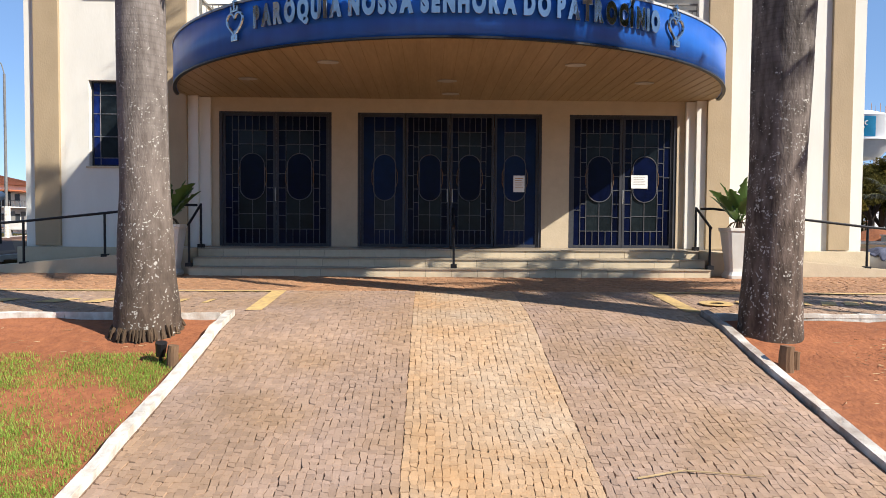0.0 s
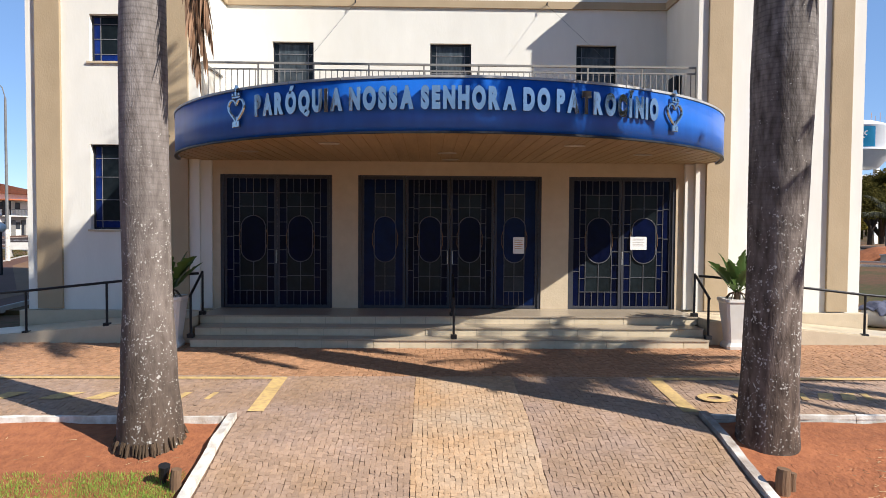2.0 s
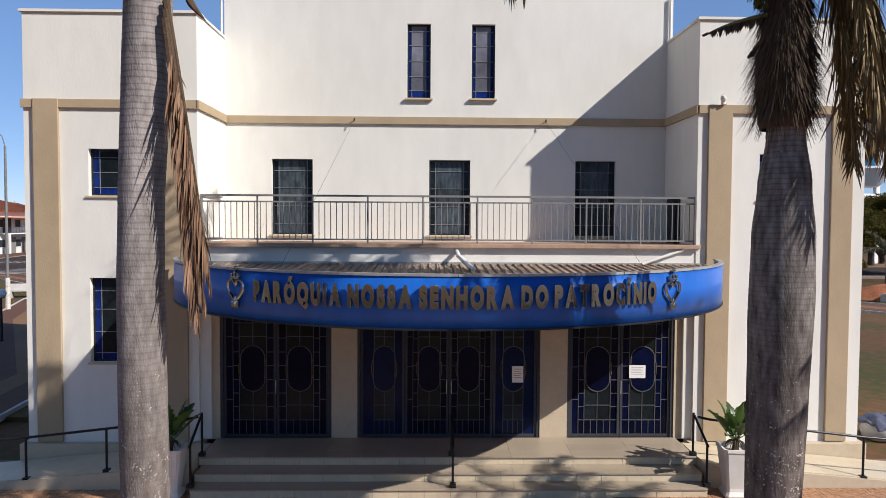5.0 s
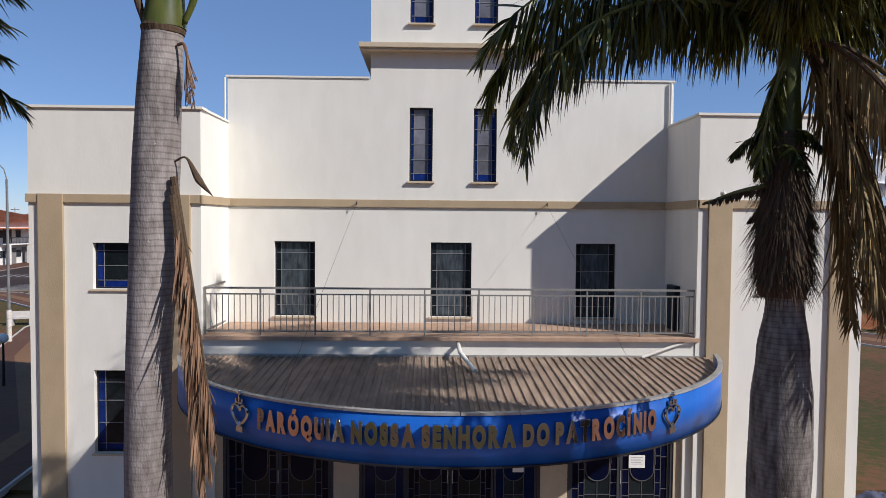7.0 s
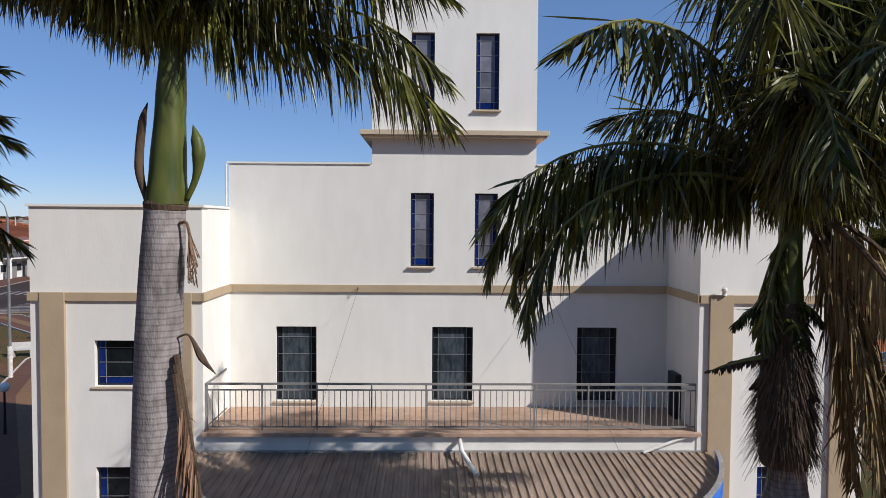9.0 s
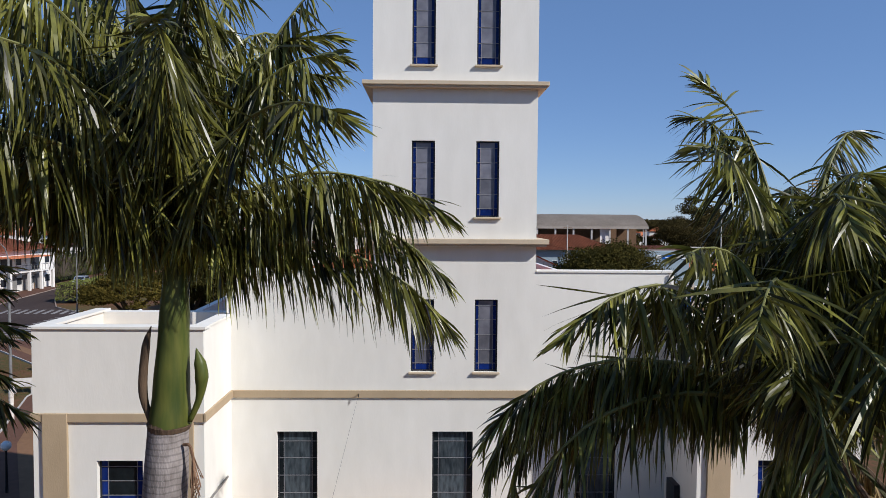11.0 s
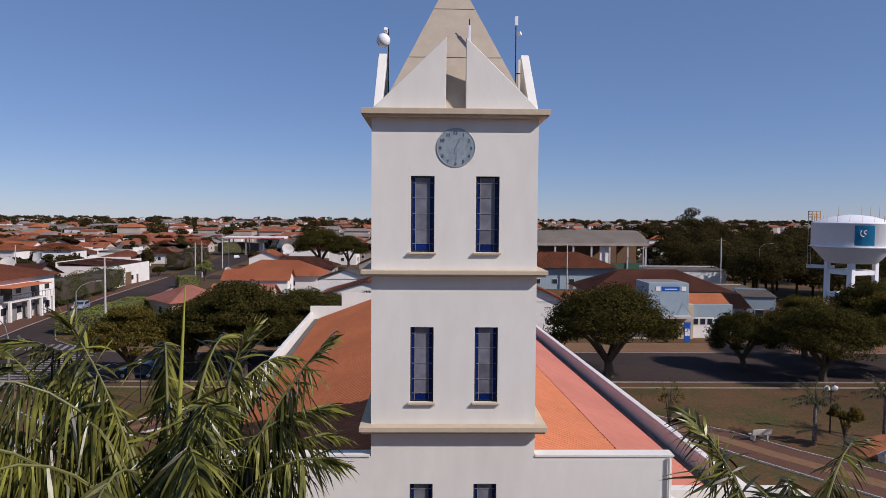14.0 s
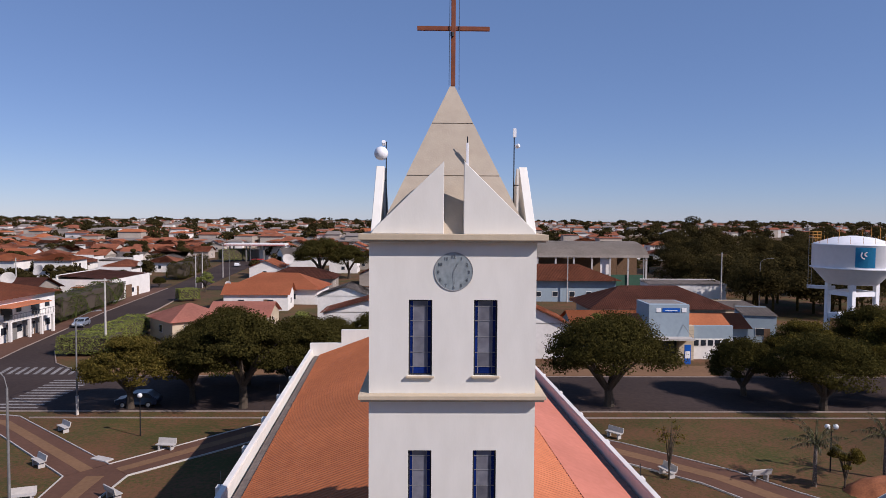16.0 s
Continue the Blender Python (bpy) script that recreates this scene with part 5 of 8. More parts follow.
# stumps, ground spotlight, twigs and grass of the beds
for x, y, h, r in ((3.22, 7.05, 0.24, 0.07), (3.34, 7.12, 0.16, 0.05), (-2.97, 7.12, 0.20, 0.055)):
    t = tube([(0, 0, -0.1), (0, 0, h * 0.6), (0.01, 0, h)], [r * 1.1, r, r * 0.95], 12)
    tagged(part("tree_stump", t, M["wood"], None), "short cut wooden stake stump in the soil", "stump").location = (x, y, lie(y) - 0.04)
sp = empty("garden_spotlight", pose(-3.12, 7.2, lie(7.2) - 0.04), label="small black garden spotlight in the soil", category="lamp")
part("body", tube([(0, 0, 0.06), (0.02, -0.03, 0.2)], [0.045, 0.06], 10), M["black"], sp)
part("stake", tube([(0, 0, -0.08), (0, 0, 0.08)], 0.02, 6), M["black"], sp)


def blades(name, spots, material, hmin, hmax, seed, label, flat=False, wide=0.0026):
    """Many thin blades at the given spots in one mesh."""
    r = random.Random(seed)
    v, f = [], []
    for x, y in spots:
        a = r.uniform(0, 2 * math.pi)
        h = r.uniform(hmin, hmax)
        w = wide if not flat else 0.0022
        z = lie(y) - 0.05
        dx, dy = math.cos(a), math.sin(a)
        lean = r.uniform(0.2, 0.8) * h
        b = len(v)
        if flat:
            v += [(x, y, z + 0.022), (x - dy * w, y + dx * w, z + 0.025), (x + dx * h - dy * w, y + dy * h + dx * w, z + 0.026), (x + dx * h, y + dy * h, z + 0.022)]
            f.append((b, b + 1, b + 2, b + 3))
        else:
            v += [(x - dy * w, y + dx * w, z), (x + dy * w, y - dx * w, z), (x + dx * lean * 0.4 + dy * w * 0.7, y + dy * lean * 0.4 - dx * w * 0.7, z + h * 0.65), (x + dx * lean * 0.4 - dy * w * 0.7, y + dy * lean * 0.4 + dx * w * 0.7, z + h * 0.65), (x + dx * lean, y + dy * lean, z + h)]
            f += [(b, b + 1, b + 2, b + 3), (b + 3, b + 2, b + 4)]
    me = bpy.data.meshes.new(name)
    me.from_pydata(v, [], f)
    me.materials.append(material)
    return tagged(new(name, me), label, "grass", kind="stuff")


gr = random.Random(8)
spots = []
while len(spots) < 120000:
    x, y = gr.uniform(-7.5, -2.95), gr.uniform(3.2, 7.4)
    d = noise.noise((x * 0.9, y * 0.9, 4.0)) + 0.7 * noise.noise((x * 2.7, y * 2.7, 1.0)) + 0.85 * min(1.0, max(0.0, (6.2 - y) / 1.6)) - (0.35 if x > -3.4 else 0) + (0.25 if 6.6 < y < 7.2 else 0)
    if d > 0.10 + gr.gauss(0, 0.42):
        spots.append((x, y))
blades("grass", spots, M["grass"], 0.014, 0.045, 3, "patchy short green grass on red soil")
litter = [(gr.gauss(4.9, 0.5), gr.gauss(7.2, 0.35)) for _ in range(380)] + [(gr.uniform(3.2, 6.5), gr.gauss(6.6, 1.2)) for _ in range(120)] + [(gr.uniform(-6.5, -2.9), gr.gauss(7.5, 0.3)) for _ in range(40)]
litter = [(x, y) for x, y in litter if 3.2 < y < 8.4]
blades("plant_litter", litter, M["straw"], 0.02, 0.10, 4, "dry straw and palm litter on the soil", flat=True)
for pts in (((1.08, 5.0), (1.45, 5.1), (2.0, 5.02)), ((0.25, 4.55), (0.45, 4.45), (0.6, 4.48)), ((4.0, 5.6), (4.5, 5.75), (5.2, 5.8))):
    t = tube([(x, y, lie(y) + 0.02) for x, y in pts], [0.008, 0.007, 0.003], 6)
    tagged(part("twig", t, M["straw"], None), "thin dry palm twig lying on the ground", "twig")

# a basin under a blue-grey cloth beside the church corner, and scraps of paper on the lawn
tub = empty("covered_basin", pose(10.25, 16.0, -0.15, 0, 0, 12), label="white basin under a crumpled blue-grey cloth beside the wall", category="basin")
bm = bmesh.new()
rings = []
for r0, z in ((0.30, 0.0), (0.36, 0.05), (0.40, 0.22), (0.38, 0.36), (0.30, 0.42)):
    rings.append([bm.verts.new((r0 * 1.15 * math.cos(2 * math.pi * k / 24), r0 * math.sin(2 * math.pi * k / 24), z)) for k in range(24)])
for p, q in zip(rings, rings[1:]):
    for k in range(24):
        bm.faces.new((p[k], p[(k + 1) % 24], q[(k + 1) % 24], q[k]))
bm.faces.new(rings[0][::-1])
bm.faces.new(rings[-1])
smooth(part("basin", bm, M["concrete"], tub))
part("outlet", tube([(0.05, -0.30, 0.2), (0.05, -0.395, 0.19)], 0.075, 14), M["frame"], tub)
bm = bmesh.new()
grid = []
for i in range(19):
    grid.append([])
    for j in range(19):
        u, v_ = -1 + i / 9, -1 + j / 9
        d = math.hypot(u, v_)
        z = 0.56 - 0.30 * max(0, d - 0.45) ** 1.2 + 0.10 * noise.noise((2.2 * u, 2.2 * v_, 5.0)) + 0.05 * noise.noise((5 * u, 5 * v_, 2.0))
        grid[-1].append(bm.verts.new((0.44 * u, 0.40 * v_, max(0.30, z))))
for i in range(18):
    for j in range(18):
        bm.faces.new((grid[i][j], grid[i + 1][j], grid[i + 1][j + 1], grid[i][j + 1]))
bmesh.ops.recalc_face_normals(bm, faces=bm.faces[:])
bmesh.ops.solidify(bm, geom=bm.faces[:], thickness=0.01)
smooth(part("cloth", bm, M["cloth"], tub, "crumpled blue-grey cloth"))
for x, y, s_ in ((-15.6, 24.9, 0.24), (-14.5, 23.6, 0.11)):
    bm = bmesh.new()
    g_ = [[bm.verts.new((s_ * (i / 4 - 0.5) * 1.6, s_ * (j / 4 - 0.5), 0.02 + 0.35 * s_ * abs(noise.noise((i * 1.3, j * 1.7, s_ * 9))))) for j in range(5)] for i in range(5)]
    for i in range(4):
        for j in range(4):
            bm.faces.new((g_[i][j], g_[i + 1][j], g_[i + 1][j + 1], g_[i][j + 1]))
    bmesh.ops.solidify(bm, geom=bm.faces[:], thickness=0.004)
    tagged(part("paper_scrap", bm, M["paper"], None), "crumpled white paper scrap on the lawn", "litter").location = (x, y, -0.16)


# ---- palms ----
def frond_mesh(length, droop, seed, width=0.62, dry=False, density=1.0, plume=1.0, curl=0.0, bend=1.5, grav=Vector((0, 0, -1)), stiff=1.0):
    """A feather leaf rising along +y from the origin and arching over; long leaflets in several planes that hang."""
    r = random.Random(seed)
    n = 26
    pts = []
    y = z = x = 0.0
    for i in range(n + 1):
        f = i / n
        pts.append(Vector((x, y, z)))
        a = -droop * f ** bend
        y += math.cos(a) * length / n
        z += math.sin(a) * length / n
        x += curl * f * length / n
    v, fc = [], []
    m = int(120 * density)
    sag0 = r.uniform(0.8, 1.25)
    vee = r.uniform(0.05, 0.3)
    bunch = {-1: (0.0, 0.0, 0.0), 1: (0.0, 0.0, 0.0)}
    for i in range(m):
        f0 = 0.13 + 0.87 * (i + r.random() * 0.5) / m
        for s in (-1, 1):
            # neighbouring leaflets cling together in bunches, with gaps between
            if r.random() < 0.24:
                bunch[s] = (r.uniform(-0.45, 0.45), r.uniform(-0.5, 0.4), r.uniform(-0.014, 0.014))
            f = min(0.999, max(0.12, f0 + bunch[s][2]))
            k = min(int(f * n), n - 1)
            p = pts[k].lerp(pts[k + 1], min(1, f * n - k))
            d = (pts[k + 1] - pts[k]).normalized()
            side0 = Vector((1, 0, 0))
            up0 = side0.cross(d).normalized()
            stray = r.random() < 0.20
            L = width * (0.45 + 0.55 * math.sin(math.pi * min(1.0, 0.12 + 0.84 * f)) ** 0.6) * r.uniform(0.75, 1.1)
            # the last leaflets open into a fan, those below hang from the rib
            tip = min(1.0, max(0.0, (f - 0.80) / 0.15))
            L *= 1 - 0.42 * tip
            # two ranks of leaflets on each side, one above the other
            rise = (vee + bunch[s][0] + (0.42 if i % 2 else -0.12) + r.uniform(-0.14, 0.14)) * plume if not stray else r.uniform(-0.5, 0.9) * plume
            out = (side0 * s + d * (0.45 + 0.4 * f + 1.1 * tip + bunch[s][1] + r.uniform(-0.12, 0.12) * (1 + 3 * tip)) + up0 * rise).normalized()
            w = r.uniform(0.010, 0.021) * (1 if not dry else 0.75)
            b = len(v)
            sag = sag0 * (r.uniform(0.45, 1.5) + bunch[s][0]) * (1.4 if dry else 1.1 - 0.6 * f * f) * stiff
            q = p.copy()
            # straight blades: most of the hang is at the foot, little along the blade
            dirv = (out + grav * sag * (r.uniform(1.5, 3.6) * (1.0 - tip) + 0.25 * tip)).normalized()
            roll = r.uniform(-1.4, 1.4)
            twist = r.uniform(-0.4, 0.4)
            for j, ww in enumerate((0.5, 1.0, 0.95, 0.65, 0.05)):
                wv = d.cross(dirv)
                wv = (wv.normalized() if wv.length > 1e-4 else up0).cross(dirv).normalized()
                wv = Matrix.Rotation(roll + twist * j, 3, dirv) @ wv
                v.append(q - wv * w * ww)
                v.append(q + wv * w * ww)
                dirv = (dirv + grav * (0.10 * sag * (j + 0.5))).normalized()
                q = q + dirv * L / 4
            for j in range(4):
                fc.append((b + 2 * j, b + 2 * j + 1, b + 2 * j + 3, b + 2 * j + 2))
    return v, fc, pts


def frond(parent, m, length, droop, seed, material, width=0.62, dry=False, density=1.0, plume=1.0, curl=0.0, bend=1.5, base_r=0.035, stiff=1.0):
    # leaflets hang in the world's down direction
    v, fc, pts = frond_mesh(length, droop, seed, width, dry, density, plume, curl, bend, m.to_3x3().inverted() @ Vector((0, 0, -1)), stiff)
    me = bpy.data.meshes.new("frond")
    me.from_pydata([tuple(c) for c in v], [], fc)
    me.materials.append(material)
    fr = new("frond", me)
    fr.parent = parent
    fr.matrix_basis = m
    st = tube(pts[::2], [base_r * (1 - 0.9 * i / (len(pts[::2]) - 1)) + 0.003 for i in range(len(pts[::2]))], 6)
    part("stalk", st, M["rachis"] if not dry else M["sheath"], fr)
    return fr


def frond_at(parent, origin, heading, lift, length, droop, seed, material, **kw):
    """A frond leaving origin towards a compass heading (0: +y, 90: -x) at a lift in degrees."""
    return frond(parent, pose(*origin) @ pose(0, 0, 0, 0, 0, heading) @ pose(0, 0, 0, lift, 0, 0), length, droop, seed, material, **kw)


def trunk_mesh(profile, centre, sides=28, ring=0.045, lift=0.0014):
    """A round trunk whose radius is given by height, with fine ring scars."""
    t = bmesh.new()
    rings = []
    zs = [profile[0][0]]
    while zs[-1] < profile[-1][0]:
        zs.append(zs[-1] + ring)

    def rad(z):
        for (a, p), (b, q) in zip(profile, profile[1:]):
            if z <= b:
                f = max(0.0, (z - a) / (b - a))
                f = f * f * (3 - 2 * f)
                return p + (q - p) * f
        return profile[-1][1]

    for i, z in enumerate(zs):
        cx, cy = centre(z)
        r0 = rad(z) + (lift if i % 2 else -lift * 0.3) * (0.6 + 0.8 * noise.noise((0, 0, z * 3)))
        rings.append([t.verts.new((cx + (r0 + 0.005 * noise.noise((3 * math.cos(a), 3 * math.sin(a), z * 2))) * math.cos(a), cy + (r0 + 0.005 * noise.noise((3 * math.cos(a), 3 * math.sin(a), z * 2))) * math.sin(a), z + 0.005 * math.sin(2 * a + z))) for a in [2 * math.pi * k / sides for k in range(sides)]])
    for p, q in zip(rings, rings[1:]):
        for k in range(sides):
            t.faces.new((p[k], p[(k + 1) % sides], q[(k + 1) % sides], q[k]))
    t.faces.new(rings[-1])
    return t


# royal palm beside the drive
LP = empty("royal_palm", label="tall royal palm with smooth grey ringed trunk and green crownshaft", category="palm tree")
GZ = lie(8.05)


def bowed(knots, y):
    """The middle line of a leaning trunk, given as heights and places."""
    def at(z):
        for (a, p), (b, q) in zip(knots, knots[1:]):
            if z <= b:
                f = max(0.0, (z - a) / (b - a))
                return (p + (q - p) * f, y)
        return (knots[-1][1], y)
    return at


def eased(pts, n=6):
    """A smooth line through the given points."""
    P_ = [Vector(p) for p in pts]
    P_ = [2 * P_[0] - P_[1]] + P_ + [2 * P_[-1] - P_[-2]]
    out = []
    for a, b, c, d in zip(P_, P_[1:], P_[2:], P_[3:]):
        for k in range(n):
            t = k / n
            out.append(0.5 * (2 * b + (c - a) * t + (2 * a - 5 * b + 4 * c - d) * t * t + (3 * b - a - 3 * c + d) * t ** 3))
    return out + [P_[-2]]


def swell(radii, n=6):
    """Radii to go with eased()."""
    return [p + (q - p) * k / n for p, q in zip(radii, radii[1:]) for k in range(n)] + [radii[-1]]


lc = bowed([(-0.5, -3.59), (1.5, -3.615), (2.8, -3.64), (4.2, -3.648), (5.2, -3.63), (6.0, -3.588), (7.2, -3.535), (8.0, -3.50), (8.95, -3.442)], 8.05)
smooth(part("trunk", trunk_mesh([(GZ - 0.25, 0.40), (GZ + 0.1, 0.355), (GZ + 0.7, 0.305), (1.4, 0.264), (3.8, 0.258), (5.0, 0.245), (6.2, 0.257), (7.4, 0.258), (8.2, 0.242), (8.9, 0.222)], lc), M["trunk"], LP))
smooth(part("crownshaft", trunk_mesh([(8.9, 0.235), (9.25, 0.20), (10.0, 0.165), (10.9, 0.125)], lambda z: (-3.43 + 0.05 * (z - 8.9), 8.05), ring=0.12, lift=0.0), M["shaft"], LP, "smooth green crownshaft"))
part("trunk_collar", tube([(-3.44, 8.05, 8.84), (-3.44, 8.05, 8.90), (-3.43, 8.05, 8.97)], [0.226, 0.24, 0.215], 20), M["sheath"], LP)
for k, (pts, rr) in enumerate((([(-3.63, 8.0, 8.95), (-3.70, 7.98, 9.3), (-3.66, 7.98, 9.8), (-3.60, 7.98, 10.02)], [0.03, 0.05, 0.045, 0.005]),
                               ([(-3.19, 8.0, 8.95), (-3.08, 7.98, 9.2), (-3.04, 7.96, 9.45), (-3.06, 7.96, 9.62), (-3.10, 7.96, 9.78)], [0.03, 0.04, 0.075, 0.065, 0.004]))):
    smooth(part("flower_spathe", tube(eased(pts), swell(rr), 12), M["sheath"] if k == 0 else M["shaft"], LP))
part("spear_leaf", tube([(-3.33, 8.05, 10.8), (-3.27, 8.04, 13.0), (-3.16, 8.02, 14.75)], [0.05, 0.035, 0.006], 8), M["spear"], LP, "unopened yellow-green spear leaf")
lt = (-3.36, 8.05, 10.85)
specs = [
    # heading, lift, length, droop
    (-80, 10, 3.7, 1.3), (-74, 25, 3.6, 1.5), (-85, 76, 3.3, 0.9), (-100, 67, 3.1, 0.8), (-72, 70, 3.0, 0.9), (-82, 68, 3.7, 0.35), (-86, 40, 3.5, 1.5), (-100, 44, 3.1, 1.5),
    (85, 37, 4.1, 1.1), (75, 48, 4.3, 1.1), (100, 43, 4.1, 1.2), (112, 34, 3.9, 0.95), (65, 36, 4.0, 1.0), (120, 48, 4.1, 1.3),
    (60, 72, 4.1, 1.3), (110, 70, 4.1, 1.4), (150, 70, 4.0, 1.5), (-150, 74, 3.9, 1.3), (20, 78, 4.1, 1.2), (-30, 78, 3.9, 1.2), (80, 80, 4.2, 1.0), (85, 79, 3.72, 0.35), (-95, 80, 3.55, 0.3), (70, 64, 4.3, 0.7), (135, 66, 4.2, 1.0), (-170, 70, 3.9, 1.3), (0, 74, 4.1, 0.9), (-150, 80, 3.8, 0.9), (125, 80, 4.1, 1.1),
    (130, 58, 4.1, 1.3), (170, 60, 3.9, 1.5), (-160, 62, 3.8, 1.4), (45, 60, 4.2, 1.0), (10, 60, 3.8, 1.4), (30, 40, 3.8, 1.2),
    (140, 48, 3.8, 1.5), (160, 48, 3.6, 1.6), (128, 40, 3.8, 1.3), (-135, 55, 3.6, 1.5), (100, 64, 4.4, 1.1),
]
for k, (h, li, L, dr) in enumerate(specs):
    top = li >= 66
    frond_at(LP, lt, h, li, L * (1.0 if top else 0.97), dr + (0.7 if top and dr > 0.5 else 0.1 if top else 0.0), 100 + k, M["frond"], width=0.86 if 50 < h < 135 else 1.0 if li < 60 else 0.9, curl=0.08 * math.sin(k * 2.3), stiff=1.0 if li < 60 else 1.15, bend=2.8 if top else 1.5)
# ragged roots round the foot
rr_ = random.Random(21)
rm = bmesh.new()
for k in range(90):
    a = rr_.uniform(0, 2 * math.pi)
    q = Vector((-3.59 + 0.36 * math.cos(a), 8.05 + 0.37 * math.sin(a), GZ + rr_.uniform(-0.07, 0.03) * (1 + 0.8 * math.sin(2.3 * a))))
    e_ = q + Vector((math.cos(a) * rr_.uniform(0.02, 0.07), math.sin(a) * rr_.uniform(0.02, 0.07), -0.12))
    tube([q, (q + e_) / 2 + Vector((0, 0, 0.02)), e_], [rr_.uniform(0.012, 0.03), 0.018, 0.008], 5, rm)
part("root_mass", rm, M["sheath"], LP, "ragged dark root mass at the foot")
# a dead leaf hanging down the trunk
for k in range(3):
    frond_at(LP, (-3.27, 7.86 - 0.02 * k, 7.25 - 0.1 * k), -82 - 5 * k, -81.0 - 1.2 * k, 3.05 + 0.12 * k, 0.04, 77 + k, M["frond_dry"], width=0.7, dry=True, density=1.2, plume=0.1)
stalk_mass = bmesh.new()
tube(eased([(-3.24, 7.93, 8.70), (-3.16, 7.90, 8.70), (-3.12, 7.90, 8.55)]), 0.018, 6, stalk_mass)
sr = random.Random(17)
for k in range(26):
    dx, dy, w_ = sr.uniform(-0.05, 0.05), sr.uniform(-0.05, 0.05), sr.uniform(0.3, 0.62)
    tube(eased([(-3.13, 7.90, 8.62), (-3.12 + dx * 0.6, 7.90 + dy, 8.62 - w_ * 0.5), (-3.10 + dx * 1.4, 7.90 + dy * 1.4, 8.62 - w_), (-3.08 + dx * 0.5, 7.90 + dy, 8.64 - w_ * 0.93)], 4), 0.005, 4, stalk_mass)
part("dead_flower_stalk", stalk_mass, M["frond_dry"], LP, "withered pale flower stalk")
part("dead_sheath", tube(eased([(-3.30, 7.95, 7.42), (-3.14, 7.9, 7.46), (-3.0, 7.88, 7.22), (-2.84, 7.86, 7.04)]), swell([0.012, 0.012, 0.042, 0.004]), 7), M["sheath"], LP)

# queen palm across the drive
RP = empty("queen_palm", label="palm with grey trunk, dark shaggy sheath skirt and drooping fronds", category="palm tree")
rc = bowed([(-0.5, 3.55), (0.3, 3.56), (1.5, 3.595), (2.8, 3.62), (4.1, 3.646), (6.0, 3.652)], 8.05)
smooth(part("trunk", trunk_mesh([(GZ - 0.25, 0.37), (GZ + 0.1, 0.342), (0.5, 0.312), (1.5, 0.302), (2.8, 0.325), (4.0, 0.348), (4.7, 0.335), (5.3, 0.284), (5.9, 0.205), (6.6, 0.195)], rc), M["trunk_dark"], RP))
smooth(part("sheath_skirt", trunk_mesh([(5.95, 0.25), (6.5, 0.30), (7.0, 0.26), (7.5, 0.19), (7.8, 0.16)], lambda z: (3.62, 8.05), ring=0.09, lift=0.03), M["sheath"], RP, "dark shaggy skirt of dry leaf sheaths"))
v, fcs = [], []
r = random.Random(4)
for k in range(2600):
    a = r.uniform(0, 2 * math.pi)
    z = r.uniform(6.2, 7.5)
    rr = 0.27 if z < 7 else 0.21
    o = Vector((3.62 + rr * math.cos(a), 8.05 + rr * math.sin(a), z))
    d = Vector((math.cos(a) * r.uniform(0.0, 0.75), math.sin(a) * r.uniform(0.0, 0.75), -1)).normalized() * r.uniform(0.15, 0.5)
    w = Vector((-math.sin(a), math.cos(a), 0)) * 0.008
    b = len(v)
    v += [o - w, o + w, o + d + w * 0.3, o + d - w * 0.3]
    fcs.append((b, b + 1, b + 2, b + 3))
me = bpy.data.meshes.new("sheath_fibre")
me.from_pydata([tuple(c) for c in v], [], fcs)
me.materials.append(M["sheath"])
o = new("sheath_fibre", me)
o.parent = RP
smooth(part("crownshaft", trunk_mesh([(7.7, 0.16), (8.4, 0.13), (9.3, 0.10)], lambda z: (3.62, 8.05), ring=0.1, lift=0.0), M["shaft"], RP))
rt = (3.62, 8.05, 9.05)
specs = [
    (84, 28, 4.3, 2.05), (96, 18, 4.1, 2.1), (76, 24, 4.2, 2.2), (64, 26, 3.9, 1.9), (90, 30, 4.0, 1.7),
    (-60, 24, 3.8, 1.4), (-85, 38, 3.9, 1.4), (-40, 40, 3.8, 1.4), (-70, 60, 3.9, 1.0), (-20, 60, 3.9, 1.0),
    (155, 42, 3.7, 1.9), (175, 58, 3.8, 1.5), (140, 60, 3.9, 1.3),
    (10, 78, 4.4, 0.6), (40, 87, 3.9, 0.0), (-45, 74, 4.4, 0.7), (-80, 70, 4.3, 0.6),
    (165, 50, 4.0, 2.0), (-165, 52, 4.0, 1.9), (150, 58, 4.2, 1.7), (-100, 22, 4.0, 1.5), (120, 55, 4.2, 1.7), (-75, 46, 4.0, 1.4), (-110, 78, 4.2, 0.7), (160, 66, 3.8, 1.2), (-60, 50, 3.8, 1.2), (130, 76, 3.7, 0.8), (-55, 66, 4.1, 0.8),
    (-150, 64, 3.6, 1.1), (-125, 60, 3.8, 1.1), (-95, 58, 4.0, 1.2), (-80, 52, 4.2, 1.1), (-30, 66, 4.0, 0.9), (165, 74, 3.5, 0.9), (-100, 66, 4.2, 0.8),
    (-135, 52, 3.2, 1.5), (150, 52, 3.0, 1.6), (-170, 46, 3.1, 1.6), (-20, 50, 3.2, 1.5), (60, 56, 2.6, 1.5), (-95, 50, 3.4, 1.5),
    (-165, 74, 3.4, 0.9), (-135, 72, 3.5, 0.9), (-105, 74, 3.6, 0.8), (-75, 72, 3.7, 0.8), (-40, 74, 3.6, 0.9), (175, 78, 3.0, 0.9),
]
